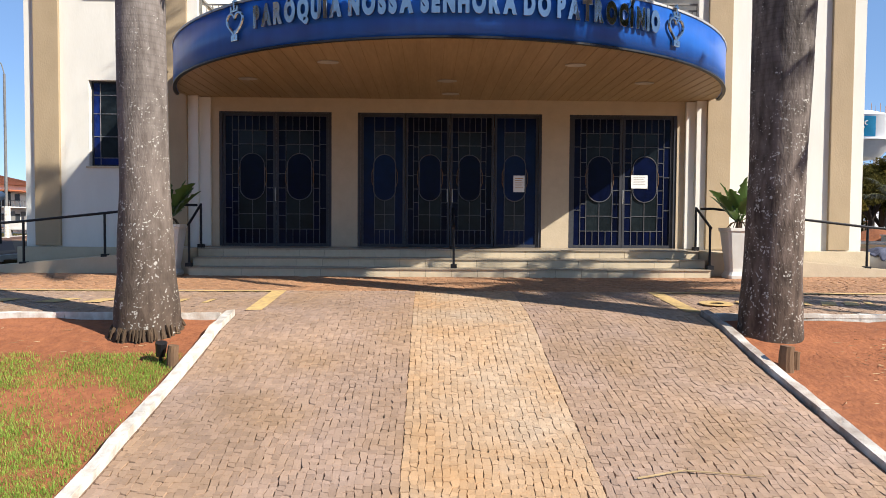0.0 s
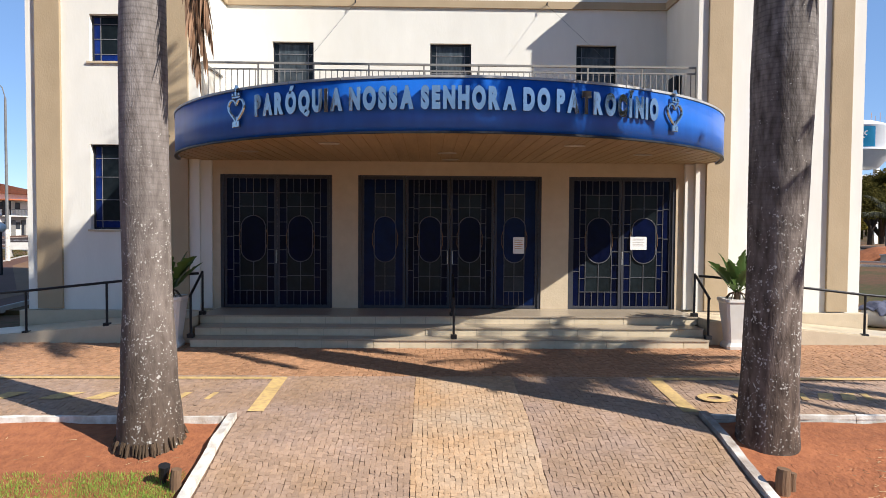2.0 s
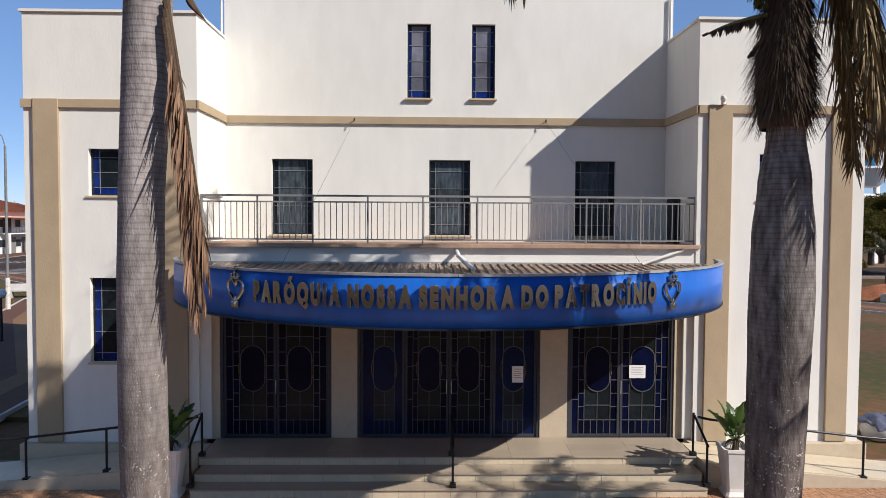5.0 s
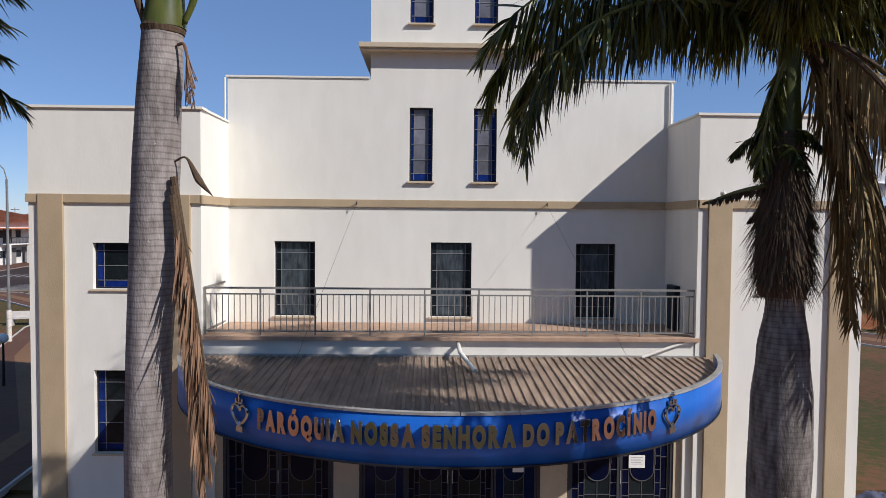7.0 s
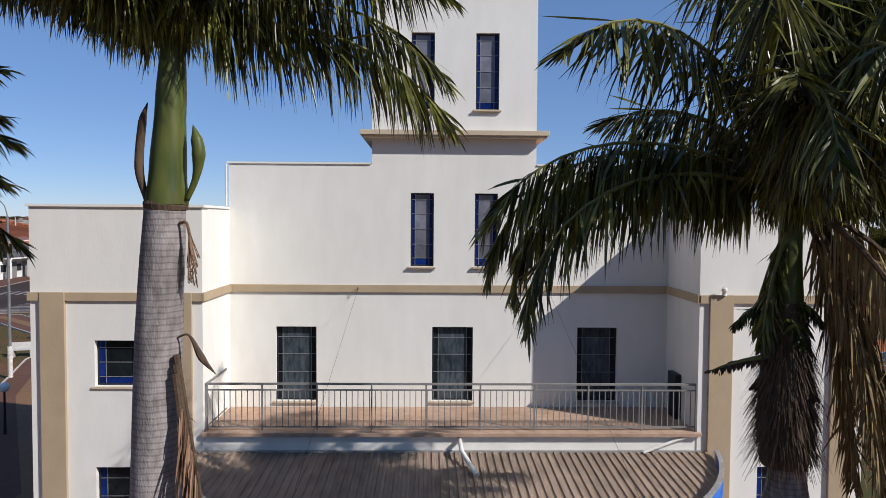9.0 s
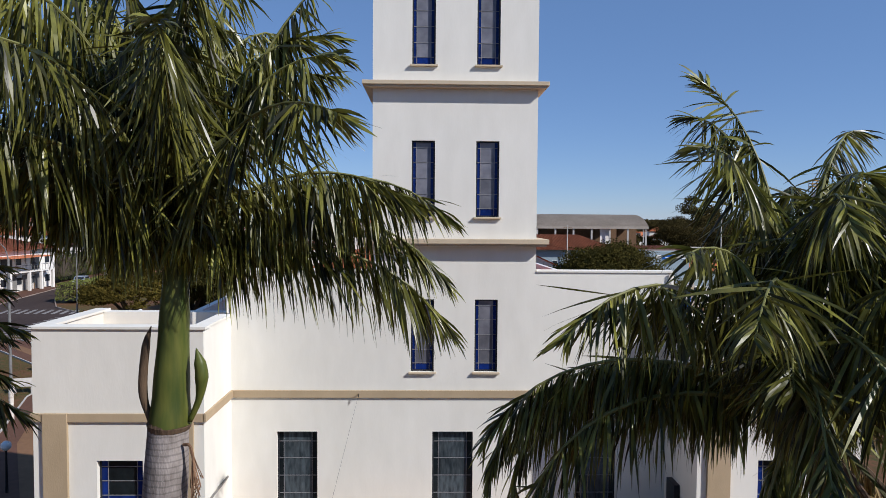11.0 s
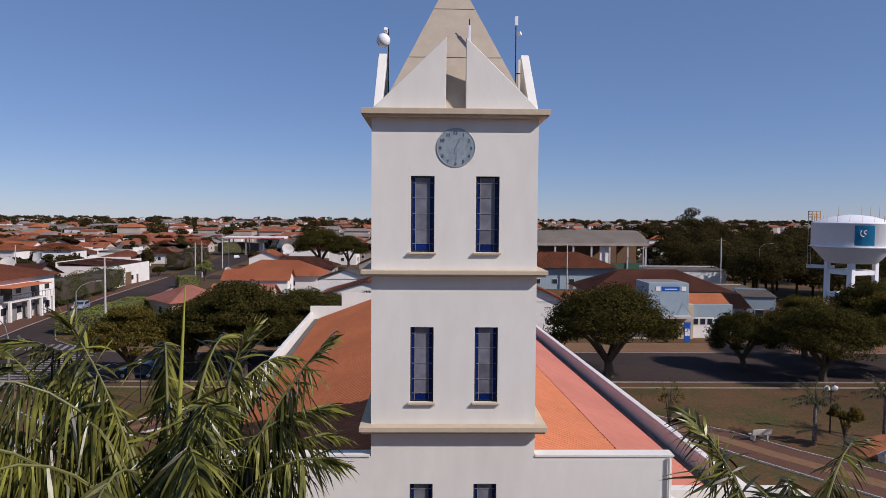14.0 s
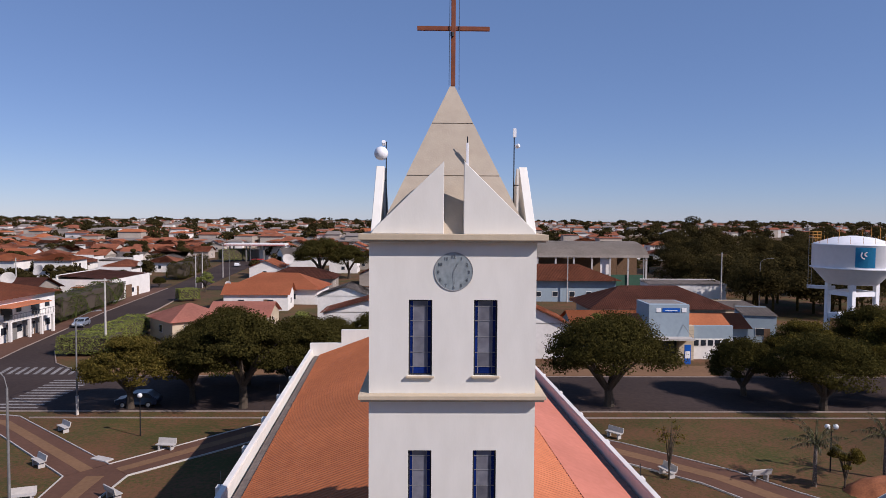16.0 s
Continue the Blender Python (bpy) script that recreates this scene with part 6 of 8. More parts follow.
for k, (h, li, L, dr) in enumerate(specs):
    top = li >= 66
    frond_at(RP, rt, h, li, L * (1.07 if top else 1.0), dr + (0.9 if top else 0.0), 300 + k, M["frond"], width=0.95, density=1.05, curl=0.08 * math.sin(k * 1.7), stiff=1.0 if li < 60 else 1.15, bend=2.8 if top else 1.5)
# browning leaves that hang straight down
for k, (h, li, L, dr, bn) in enumerate(((-105, 30, 4.2, 1.95, 0.10), (-85, 36, 4.6, 2.08, 0.14), (-70, 26, 4.2, 1.92, 0.10), (-95, 46, 4.8, 2.2, 0.18), (-130, 22, 3.8, 1.86, 0.10), (-78, 18, 4.3, 1.75, 0.16), (-110, 34, 4.5, 2.0, 0.2), (-60, 32, 4.4, 1.95, 0.2), (-150, 30, 4.0, 1.9, 0.25), (-125, 36, 4.3, 2.0, 0.25))):
    frond_at(RP, (3.66, 8.0, 8.8), h, li, L * 0.86, dr, 401 + k, M["frond_old"], width=0.85, dry=True, bend=bn, density=1.15)
for k, (h, li, L) in enumerate(((84, -6, 0.95), (60, -40, 0.6), (-110, -50, 0.6))):
    frond_at(RP, (3.62, 8.0, 7.25), h, li, L, 0.4, 420 + k, M["sheath"], width=0.14, density=0.3)

# bushy flower stalks and hanging leaves close to the shaft
for k in range(6):
    frond_at(RP, (3.62 + 0.08 * math.cos(k * 2.4), 8.02 + 0.08 * math.sin(k * 2.4), 7.62 + 0.06 * k), k * 137.5 + 40, 10 - 8 * (k % 3), 0.5 + 0.1 * (k % 4), 1.5, 440 + k, M["frond"], width=0.22, density=0.4, base_r=0.012)
for k, (h, L) in enumerate(((110, 1.5), (70, 1.3))):
    frond_at(RP, (3.60, 8.0, 8.75), h, -66, L, 0.4, 460 + k, M["frond"], width=0.42, density=0.6)

# one more of the row stands beside the other bed
copy_thing(RP, pose(-9.32 - 3.62, 0.45, -0.35, 0, 0, 0))

# one more of the row, whose shadow falls over the forecourt
copy_thing(RP, pose(8.9 - 3.55 * 0.62, 6.9 - 8.05 * 0.62, -0.1, 0, 0, 0) @ Matrix.Diagonal((0.62, 0.62, 0.62, 1)))


# ---- trees ----
def crown_mesh(name, radius, height, seed, material, clumps=26, leaves=120, leaf_size=0.16, flat=0.6, base=0.0):
    """A crown of many small leaf quads gathered in uneven clumps, with gaps between them."""
    r = random.Random(seed)
    v, f = [], []
    for c in range(clumps):
        a, q = r.uniform(0, 2 * math.pi), math.sqrt(r.random())
        cx, cy = radius * 0.78 * q * math.cos(a), radius * 0.78 * q * math.sin(a)
        dome = 1 - 0.62 * q * q
        cz = base + height * (0.24 + 0.68 * dome * (1 - 0.62 * r.random() ** 2.2))
        cr = radius * r.uniform(0.13, 0.27)
        for k in range(leaves):
            d = Vector((r.gauss(0, 1), r.gauss(0, 1), r.gauss(0, 1))).normalized()
            p = Vector((cx, cy, cz)) + Vector((d.x, d.y, d.z * flat * (0.9 if d.z > 0 else 0.45))) * cr * r.random() ** 0.4 * 1.25
            n = (d + Vector((r.gauss(0, 0.6), r.gauss(0, 0.6), r.gauss(0, 0.6) + 0.3))).normalized()
            u = n.orthogonal().normalized()
            u.rotate(Matrix.Rotation(r.uniform(0, 6.28), 3, n))
            w = n.cross(u)
            s = leaf_size * r.uniform(0.6, 1.4)
            b = len(v)
            v += [p - u * s, p - w * s * 0.55, p + u * s, p + w * s * 0.55]
            f.append((b, b + 1, b + 2, b + 3))
    me = bpy.data.meshes.new(name)
    me.from_pydata([tuple(c) for c in v], [], f)
    me.materials.append(material)
    return me


def tree(radius, height, seed, material, label, clumps=28, leaves=150, leaf_size=0.2, trunk_h=None, flat=0.62):
    """A tree of tapered trunk, forked limbs and a leaf crown, standing at the origin."""
    r = random.Random(seed)
    th = trunk_h or height * 0.26
    t = empty("tree", label=label, category="tree")
    bm = tube([(0, 0, -0.3), (0.05, 0.02, th * 0.5), (0.0, 0.1, th)], [0.30 * radius / 4 + 0.06, 0.22 * radius / 4 + 0.05, 0.19 * radius / 4 + 0.05], 9)
    part("trunk", bm, M["bark"], t)
    for k in range(7):
        a = k * 0.9 + r.uniform(-0.3, 0.3)
        rr = radius * r.uniform(0.4, 0.7)
        z = th + (height - th) * r.uniform(0.35, 0.7)
        part("limb", tube([(0, 0.1, th - 0.15), (rr * 0.45 * math.cos(a), rr * 0.45 * math.sin(a), th + (z - th) * 0.55), (rr * math.cos(a), rr * math.sin(a), z)], [0.15 * radius / 4 + 0.03, 0.10 * radius / 4 + 0.02, 0.025], 6), M["bark"], t)
    me = crown_mesh("crown", radius, height - th * 0.55, seed, material, clumps, leaves, leaf_size, flat, th * 0.55)
    o = new("crown", me)
    o.parent = t
    return t


TREES = [
    tree(5.2, 8.6, 1, M["leaf"], "dark green street tree with broad dense crown", 95, 400, 0.10, trunk_h=2.0, flat=0.62),
    tree(4.8, 7.4, 2, M["leaf_olive"], "olive green street tree with spreading crown", 90, 360, 0.10, trunk_h=1.8, flat=0.55),
    tree(3.4, 5.0, 3, M["leaf"], "low rounded dark green bushy tree", 70, 420, 0.075, trunk_h=0.9, flat=0.8),
    tree(6.2, 8.2, 4, M["leaf"], "wide flat-topped dark green tree", 120, 400, 0.10, trunk_h=1.5, flat=0.6),
    tree(3.0, 6.5, 5, M["leaf_light"], "small light green garden tree", 36, 300, 0.09),
]
PLACED = [(0, -18.2, 65.6, 10, 1.12), (1, -28.8, 65.4, 40, 1.0), (0, -23.6, 67.4, 120, 0.86), (0, -13.0, 69.0, 70, 1.0), (3, -12.5, 82.0, 20, 0.8), (0, -28.0, 84.0, 160, 0.7),
          (0, -24.5, 83.0, 230, 0.9), (4, -17.0, 88.0, 10, 1.0), (2, -20.0, 74.5, 33, 0.95), (2, -26.0, 74.5, 133, 0.9), (2, -15.5, 74.5, 70, 0.9), (2, -11.0, 77.0, 10, 1.0), (3, 17.2, 66.5, 15, 1.14), (2, 32.4, 70.5, 50, 1.25), (3, 37.6, 65.0, 200, 0.94), (1, 47.5, 68.0, 30, 1.2), (0, 52.0, 80.0, 80, 1.0),
          (2, 56.0, 84.0, 10, 1.3), (1, 42.5, 77.0, 10, 1.0), (3, -33.0, 206.0, 0, 1.5), (0, -24.5, 205.0, 0, 1.2), (2, -69.5, 176.0, 0, 0.55), (4, -54.5, 166.0, 0, 0.8), (0, -8.0, 90.0, 0, 0.7), (4, 22.0, 92.0, 0, 0.9)]
used = set()
for k, x, y, a, s in PLACED:
    m = pose(x, y, -0.1, 0, 0, a) @ Matrix.Diagonal((s, s, s, 1))
    if k not in used:
        TREES[k].matrix_basis = m
        used.add(k)
        continue
    c = copy_thing(TREES[k], pose(x, y, -0.1, 0, 0, a))
    c.scale = (s, s, s)


def hedge(x0, y0, x1, y1, w, h, seed, material, label, leaf_size=0.10, per=300, lump=0.32):
    """A clipped hedge: a dense block of leaves with a slightly uneven top over woody stems."""
    r = random.Random(seed)
    a, b = Vector((x0, y0, 0)), Vector((x1, y1, 0))
    d = b - a
    L = d.length
    d.normalize()
    s = Vector((-d.y, d.x, 0))
    th = empty("hedge", pose(x0, y0, -0.03), label=label, category="hedge")
    v, f = [], []
    for k in range(int(per * (2 * L * h + L * w + 2 * w * h) / 6)):
        face = r.choices((0, 1, 2, 3, 4), (L * w, L * h, L * h, w * h, w * h))[0]
        u, q = r.random(), r.random()
        if face == 0:
            p, n = d * L * u + s * w * (q - 0.5) + Vector((0, 0, h)), Vector((0, 0, 1))
        elif face < 3:
            sg = 1 if face == 1 else -1
            p, n = d * L * u + s * (sg * w / 2) + Vector((0, 0, h * (0.12 + 0.88 * q))), s * sg
        else:
            sg = 1 if face == 3 else 0
            p, n = d * L * sg + s * w * (q - 0.5) + Vector((0, 0, h * (0.12 + 0.88 * u))), d * (1 if sg else -1)
        # rounded shoulders
        if face == 0:
            p.z -= 0.12 * h * (2 * abs(q - 0.5)) ** 4
        elif face < 3:
            p -= n * 0.10 * w * q ** 5
        p = p + n * (lump * noise.noise(p * (0.6 if lump < 0.5 else 0.32)) + r.uniform(-0.1, 0.06))
        n = (n + Vector((r.gauss(0, 0.45), r.gauss(0, 0.45), r.gauss(0, 0.45)))).normalized()
        u_ = n.orthogonal().normalized()
        u_.rotate(Matrix.Rotation(r.uniform(0, 6.28), 3, n))
        w_ = n.cross(u_)
        z = leaf_size * r.uniform(0.6, 1.4)
        i = len(v)
        v += [p - u_ * z, p - w_ * z * 0.6, p + u_ * z, p + w_ * z * 0.6]
        f.append((i, i + 1, i + 2, i + 3))
    me = bpy.data.meshes.new("foliage")
    me.from_pydata([tuple(c) for c in v], [], f)
    me.materials.append(material)
    o = new("foliage", me)
    o.parent = th
    core = slab([tuple((q.x, q.y)) for q in (s * (w / 2 - 0.3) + d * 0.3, s * (-w / 2 + 0.3) + d * 0.3, s * (-w / 2 + 0.3) + d * (L - 0.3), s * (w / 2 - 0.3) + d * (L - 0.3))], h * 0.22, h - 0.25)
    part("inner_wood", core, M["bark"], th)
    for k in range(max(2, int(L / 3))):
        p = d * (L * (k + 0.5) / max(2, int(L / 3)))
        part("stem", tube([(p.x, p.y, -0.2), (p.x, p.y, h * 0.4)], 0.12, 6), M["bark"], th)
    return th


hedge(-45.4, 89.5, -45.6, 94.6, 6.8, 2.6, 1, M["leaf_light"], "broad clipped light green ficus hedge at the street corner")
hedge(-45.8, 95.2, -46.2, 109.5, 4.6, 2.7, 2, M["leaf_light"], "long clipped light green ficus hedge beside the avenue")
hedge(-64.4, 116.0, -67.0, 146.0, 4.6, 4.4, 3, M["leaf_mid"], "tall dark clipped ficus row on the pavement", lump=1.5)
hedge(-54.6, 148.0, -51.0, 150.5, 3.2, 2.6, 4, M["leaf_light"], "clipped green hedge at the street corner")
hedge(-72.5, 196.0, -75.0, 214.0, 5.5, 4.6, 5, M["leaf"], "clipped dark green street trees in a row", per=300, lump=1.6)
hedge(-77.0, 222.0, -80.0, 240.0, 5.5, 4.6, 6, M["leaf"], "clipped dark green street trees in a row", per=300, lump=1.6)
hedge(-84.0, 275.0, -76.0, 282.0, 5.5, 5.0, 7, M["leaf_light"], "clipped round green street trees", per=150)


# ---- houses ----
def house(w, d, h, roof, roof_mat, wall_mat, rise=1.7, over=0.5, label="", windows=3, storeys=1, rib=0.0):
    """A town house standing at the origin, its front towards -y."""
    t = empty("house", label=label, category="house")
    part("wall", bx(-w / 2, w / 2, -d / 2, d / 2, -0.3, h), wall_mat, t)
    bm = bmesh.new()
    W, D = w / 2 + over, d / 2 + over
    if roof == "hip":
        ridge = max(0.3, W - D)
        lo = [bm.verts.new(p) for p in ((-W, -D, h), (W, -D, h), (W, D, h), (-W, D, h))]
        hi = [bm.verts.new(p) for p in ((-ridge, 0, h + rise), (ridge, 0, h + rise))]
        for q in ((lo[0], lo[1], hi[1], hi[0]), (lo[2], lo[3], hi[0], hi[1]), (lo[1], lo[2], hi[1]), (lo[3], lo[0], hi[0])):
            bm.faces.new(q)
    elif roof == "gable":
        lo = [bm.verts.new(p) for p in ((-W, -D, h - 0.15), (W, -D, h - 0.15), (W, D, h - 0.15), (-W, D, h - 0.15))]
        hi = [bm.verts.new(p) for p in ((-W, 0, h + rise), (W, 0, h + rise))]
        bm.faces.new((lo[0], lo[1], hi[1], hi[0]))
        bm.faces.new((lo[2], lo[3], hi[0], hi[1]))
        part("gable", slab([(-d / 2, -0.1), (d / 2, -0.1), (0, rise - 0.12)], -w / 2, w / 2), wall_mat, t).matrix_basis = Matrix.Translation((0, 0, h)) @ Matrix(((0, 0, 1, 0), (1, 0, 0, 0), (0, 1, 0, 0), (0, 0, 0, 1)))
    else:
        lo = [bm.verts.new(p) for p in ((-W, -D, h + 0.02), (W, -D, h + 0.02), (W, D, h + rise * 0.5), (-W, D, h + rise * 0.5))]
        bm.faces.new(lo)
        part("parapet", bx(-w / 2, w / 2, d / 2 - 0.2, d / 2, h, h + rise * 0.6), wall_mat, t)
    if rib and roof != "flat":
        bmesh.ops.triangulate(bm, faces=[f for f in bm.faces if len(f.verts) > 4])
    r = bmesh.ops.solidify(bm, geom=bm.faces[:], thickness=0.14)
    part("roof", bm, roof_mat, t)
    for s in range(storeys):
        zb = 0.95 + s * 2.9
        for k in range(windows):
            x = -w / 2 + w * (k + 0.6) / (windows + 0.2)
            wn_ = part("window", bx(x - 0.65, x + 0.65, -d / 2 - 0.05, -d / 2 + 0.02, zb, zb + 1.2), M["white_wall"], t)
            part("pane", bx(x - 0.57, x + 0.57, -d / 2 - 0.065, -d / 2 - 0.052, zb + 0.08, zb + 1.12), M["dark_glass"], wn_)
        y = 0.0
        for sx in (-1, 1):
            wn_ = part("window", bx(min(sx * (w / 2 - 0.02), sx * (w / 2 + 0.05)), max(sx * (w / 2 - 0.02), sx * (w / 2 + 0.05)), y - 0.6, y + 0.6, zb, zb + 1.2), M["white_wall"], t)
            part("pane", bx(min(sx * (w / 2 + 0.052), sx * (w / 2 + 0.065)), max(sx * (w / 2 + 0.052), sx * (w / 2 + 0.065)), y - 0.52, y + 0.52, zb + 0.08, zb + 1.12), M["dark_glass"], wn_)
    part("door", bx(w * 0.12, w * 0.12 + 0.9, -d / 2 - 0.06, -d / 2, 0, 2.1), M["wood"], t)
    return t


def put(ob, x, y, a=0.0, z=0.0):
    ob.matrix_basis = pose(x, y, z - 0.03, 0, 0, a)
    return ob


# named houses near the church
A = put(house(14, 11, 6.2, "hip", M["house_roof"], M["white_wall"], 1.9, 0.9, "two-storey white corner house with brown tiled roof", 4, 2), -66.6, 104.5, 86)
part("balcony", bx(-5.5, 4.5, -7.0, -5.52, 2.9, 3.05), M["white_wall"], A)
for k in range(16):
    part("balcony_bar", bx(-5.4 + k * 0.65, -5.36 + k * 0.65, -6.98, -6.94, 3.05, 3.9), M["grey_rail"], A)
part("balcony_rail", bx(-5.5, 4.5, -7.0, -6.93, 3.9, 3.97), M["grey_rail"], A)
for k in (-5.4, -1.2, 1.6, 4.4):
    part("porch_pillar", bx(k - 0.18, k + 0.18, -7.0, -6.64, -0.2, 2.9), M["white_wall"], A)
for k in (-3.3, 0.2, 3.0):
    part("garage_door", bx(k - 1.1, k + 1.1, -5.6, -5.52, 0, 2.4), M["grey_rail"], A)
for k in (-4.0, 2.2):
    part("shutter_door", bx(k - 0.9, k + 0.9, -5.58, -5.52, 3.1, 5.3), M["dark_glass"], A)
part("lower_roof", slab([(-7.6, -8.6), (1.5, -8.6), (1.5, -4.9), (-7.6, -4.9)], 5.2, 5.35), M["tile_bright"], A, "orange tiled porch roof")
B = put(house(19, 12, 4.6, "flat", M["tile_old"], M["white_wall"], 1.6, -0.2, "white walled workshop with parapet and brown gate", 1), -73.6, 156, 90)
part("gate", bx(-3.4, -0.6, -6.1, -6.02, 0, 2.9), M["wood"], B)
part("annex_roof", slab([(-11, -6.2), (-6, -6.2), (-6, 2), (-11, 2)], 3.0, 3.15), M["tile"], B)
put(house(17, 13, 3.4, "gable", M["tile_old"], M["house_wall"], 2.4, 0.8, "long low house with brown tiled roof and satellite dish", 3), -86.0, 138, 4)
put(house(12.4, 7, 3.2, "gable", M["tile_bright"], M["white_wall"], 1.9, 0.5, "white house with bright orange tiled gable roof", 2), -34.4, 137.5, 2)
put(house(19, 11, 3.1, "hip", M["tile_bright"], M["white_wall"], 3.0, 0.8, "house with broad orange tiled hipped roof", 2), -33.0, 150.0, -4)
put(house(8.6, 8.6, 2.9, "hip", M["coral_roof"], M["beige"], 2.1, 0.6, "low house with coral painted hipped roof", 2), -37.2, 105.5, 42)
put(house(9.0, 8, 3.0, "gable", M["coral_roof"], M["beige"], 1.8, 0.5, "low cream house with coral painted roof", 2), -29.8, 109.5, 0)
put(house(17.5, 11, 2.8, "hip", M["tile_old"], M["house_wall"], 2.5, 0.8, "wide house with dark brown tiled roof", 3), -33.5, 178, 0)
put(house(9, 10, 5.8, "gable", M["grey_roof"], M["white_wall"], 2.0, 0.4, "tall white gabled shed with grey roof", 1), -46.5, 233, 24)
put(house(7, 13, 4.4, "gable", M["house_roof"], M["white_wall"], 1.8, 0.5, "white house with ribbed tile roof behind the church", 2), -9.5, 104, 90)
put(house(8, 9, 5.2, "gable", M["grey_roof"], M["white_wall"], 1.6, 0.4, "white house with pale grey roof behind the church", 1), -14.5, 118, 90)
put(house(9, 10, 4.6, "gable", M["tile"], M["white_wall"], 2.4, 0.6, "white house with orange tile gable behind the church", 2), 12.6, 94, 90)
put(house(21.8, 12, 3.7, "hip", M["tile_old"], M["house_wall"], 3.2, 1.3, "broad pavilion with dark red tiled hipped roof", 2), 37.2, 117, 2)
put(house(13, 8, 3.4, "gable", M["tile"], M["office_blue"], 1.5, 0.5, "low blue building with orange tiled roof", 2), 26.5, 100, 0)
put(house(8, 7, 3.4, "gable", M["tile"], M["office_blue"], 1.5, 0.5, "low blue wing with orange tiled roof", 2), 39.8, 97.5, 0)
put(house(27, 14, 4.6, "hip", M["house_roof"], M["office_blue"], 3.2, 1.2, "long pale blue school building with red tiled roof", 7), 27.5, 158, 0)
put(house(4.6, 6, 4.0, "flat", M["grey_roof"], M["office_blue"], 1.2, 0.2, "pale blue shed with a grey corrugated roof", 1), 49.6, 104, -12)
put(house(7, 7, 3.6, "flat", M["grey_roof"], M["beige"], 1.0, 0.4, "small tan shed with fibre cement roof", 1), 51.0, 116, 0)
put(house(16, 6, 5.0, "flat", M["grey_roof"], M["white_wall"], 1.0, 0.2, "long white building with a grey roof behind the pavilion", 4), 52.5, 142, 0)

# pale blue office with a square portal
off = empty("office_building", pose(31.5, 89.5, -0.03), label="pale blue public office with square portal and canopy", category="office")
part("wall", bx(-5.2, 8.2, 0.0, 6.0, -0.2, 4.3), M["office_blue"], off)
part("base_wall", bx(1.3, 8.25, -0.05, 0.0, -0.2, 2.6), M["white_wall"], off)
part("portal", bx(-3.3, 2.0, -0.9, 4.5, 2.8, 7.2, bevel=0.03), M["office_blue"], off)
part("portal_inset", bx(-2.9, 1.6, 0.2, 4.1, 7.2, 7.22), M["grey_roof"], off)
for x in (-4.3, 1.75):
    part("stone_pier", bx(x - 1.0, x + 1.0, -0.75, 0.3, -0.2, 4.4, bevel=0.03), M["beige"], off)
    for k in range(7):
        part("stone_groove", bx(x - 1.0, x + 1.0, -0.757, -0.75, 0.5 + k * 0.55, 0.53 + k * 0.55), M["grout"], off)
part("canopy", bx(-3.2, 2.2, -2.6, -0.9, 2.75, 3.0), M["concrete"], off)
for x in (-3.0, 2.0):
    part("canopy_tie", tube([(x, -2.4, 3.0), (x * 0.6, -0.92, 4.6)], 0.03, 5), M["grey_rail"], off)
part("glass_door", bx(-3.2, 0.7, -0.1, -0.06, 0, 2.7), M["dark_glass"], off)
part("sign_board", bx(-1.55, 0.75, -0.96, -0.91, 6.2, 6.75), M["blue"], off, "blue sign board with pale lettering bars")
for x in (-2.05, 1.3):
    part("sign_board", bx(x - 0.3, x + 0.3, -0.96, -0.91, 6.2, 6.75), M["paper"], off)
part("sign_bar", bx(-1.2, 0.4, -0.975, -0.962, 6.36, 6.46), M["paper"], off)
for k in range(5):
    wn_ = part("window", bx(2.9 + k * 0.95, 3.7 + k * 0.95, -0.08, -0.052, 1.6, 2.5), M["white_wall"], off)
    part("pane", bx(2.96 + k * 0.95, 3.64 + k * 0.95, -0.095, -0.082, 1.66, 2.44), M["dark_glass"], wn_)
for x0_, x1_ in ((-5.1, -3.35), (2.05, 8.1)):
    part("roof", prism([(0.4, 4.25), (6.4, 4.25), (3.4, 5.45)], 0.0, x1_ - x0_), M["tile"], off, "orange tile roof").matrix_basis = pose(x1_, 0, 0, 0, 0, 90)
part("air_conditioner", bx(2.1, 2.9, -0.35, -0.06, 3.0, 3.7, bevel=0.03), M["paper"], off)
board = empty("notice_board", pose(31.8, 84.5, -0.03), label="tall blue and white notice board on the pavement", category="sign")
part("panel", bx(-0.4, 0.4, -0.06, 0.06, 0.25, 2.7, bevel=0.02), M["blue"], board)
part("white_field", bx(-0.3, 0.3, -0.066, -0.061, 1.0, 1.9), M["paper"], board)
part("post", tube([(0, 0, 0), (0, 0, 0.25)], 0.05, 6), M["grey_rail"], board)

# sports hall
gym = empty("sports_hall", pose(38.2, 171, -0.03), label="open sports hall with a low curved beige roof", category="hall")
bm = bmesh.new()
rows = []
for k in range(25):
    u = -1 + 2 * k / 24
    rows.append([bm.verts.new((x, u * 12.5 + 3.0, 9.7 + 2.9 * (1 - u * u) ** 0.8)) for x in (-13.5, -4.5, 4.5, 13.5)])
for p, q in zip(rows, rows[1:]):
    for i in range(3):
        bm.faces.new((p[i], p[i + 1], q[i + 1], q[i]))
bmesh.ops.solidify(bm, geom=bm.faces[:], thickness=0.3)
part("roof", bm, M["hall_roof"], gym, "pale beige curved sheet roof")
part("eave_beam", bx(-13.5, 13.5, -9.55, -9.25, 9.1, 9.75), M["hall_roof"], gym)
part("back_wall", bx(-13, 13, 13.5, 13.8, -0.2, 9.6), M["wood"], gym)
part("low_wall", bx(-13, 13, -9.0, -8.7, -0.2, 5.0), M["green_wall"], gym)
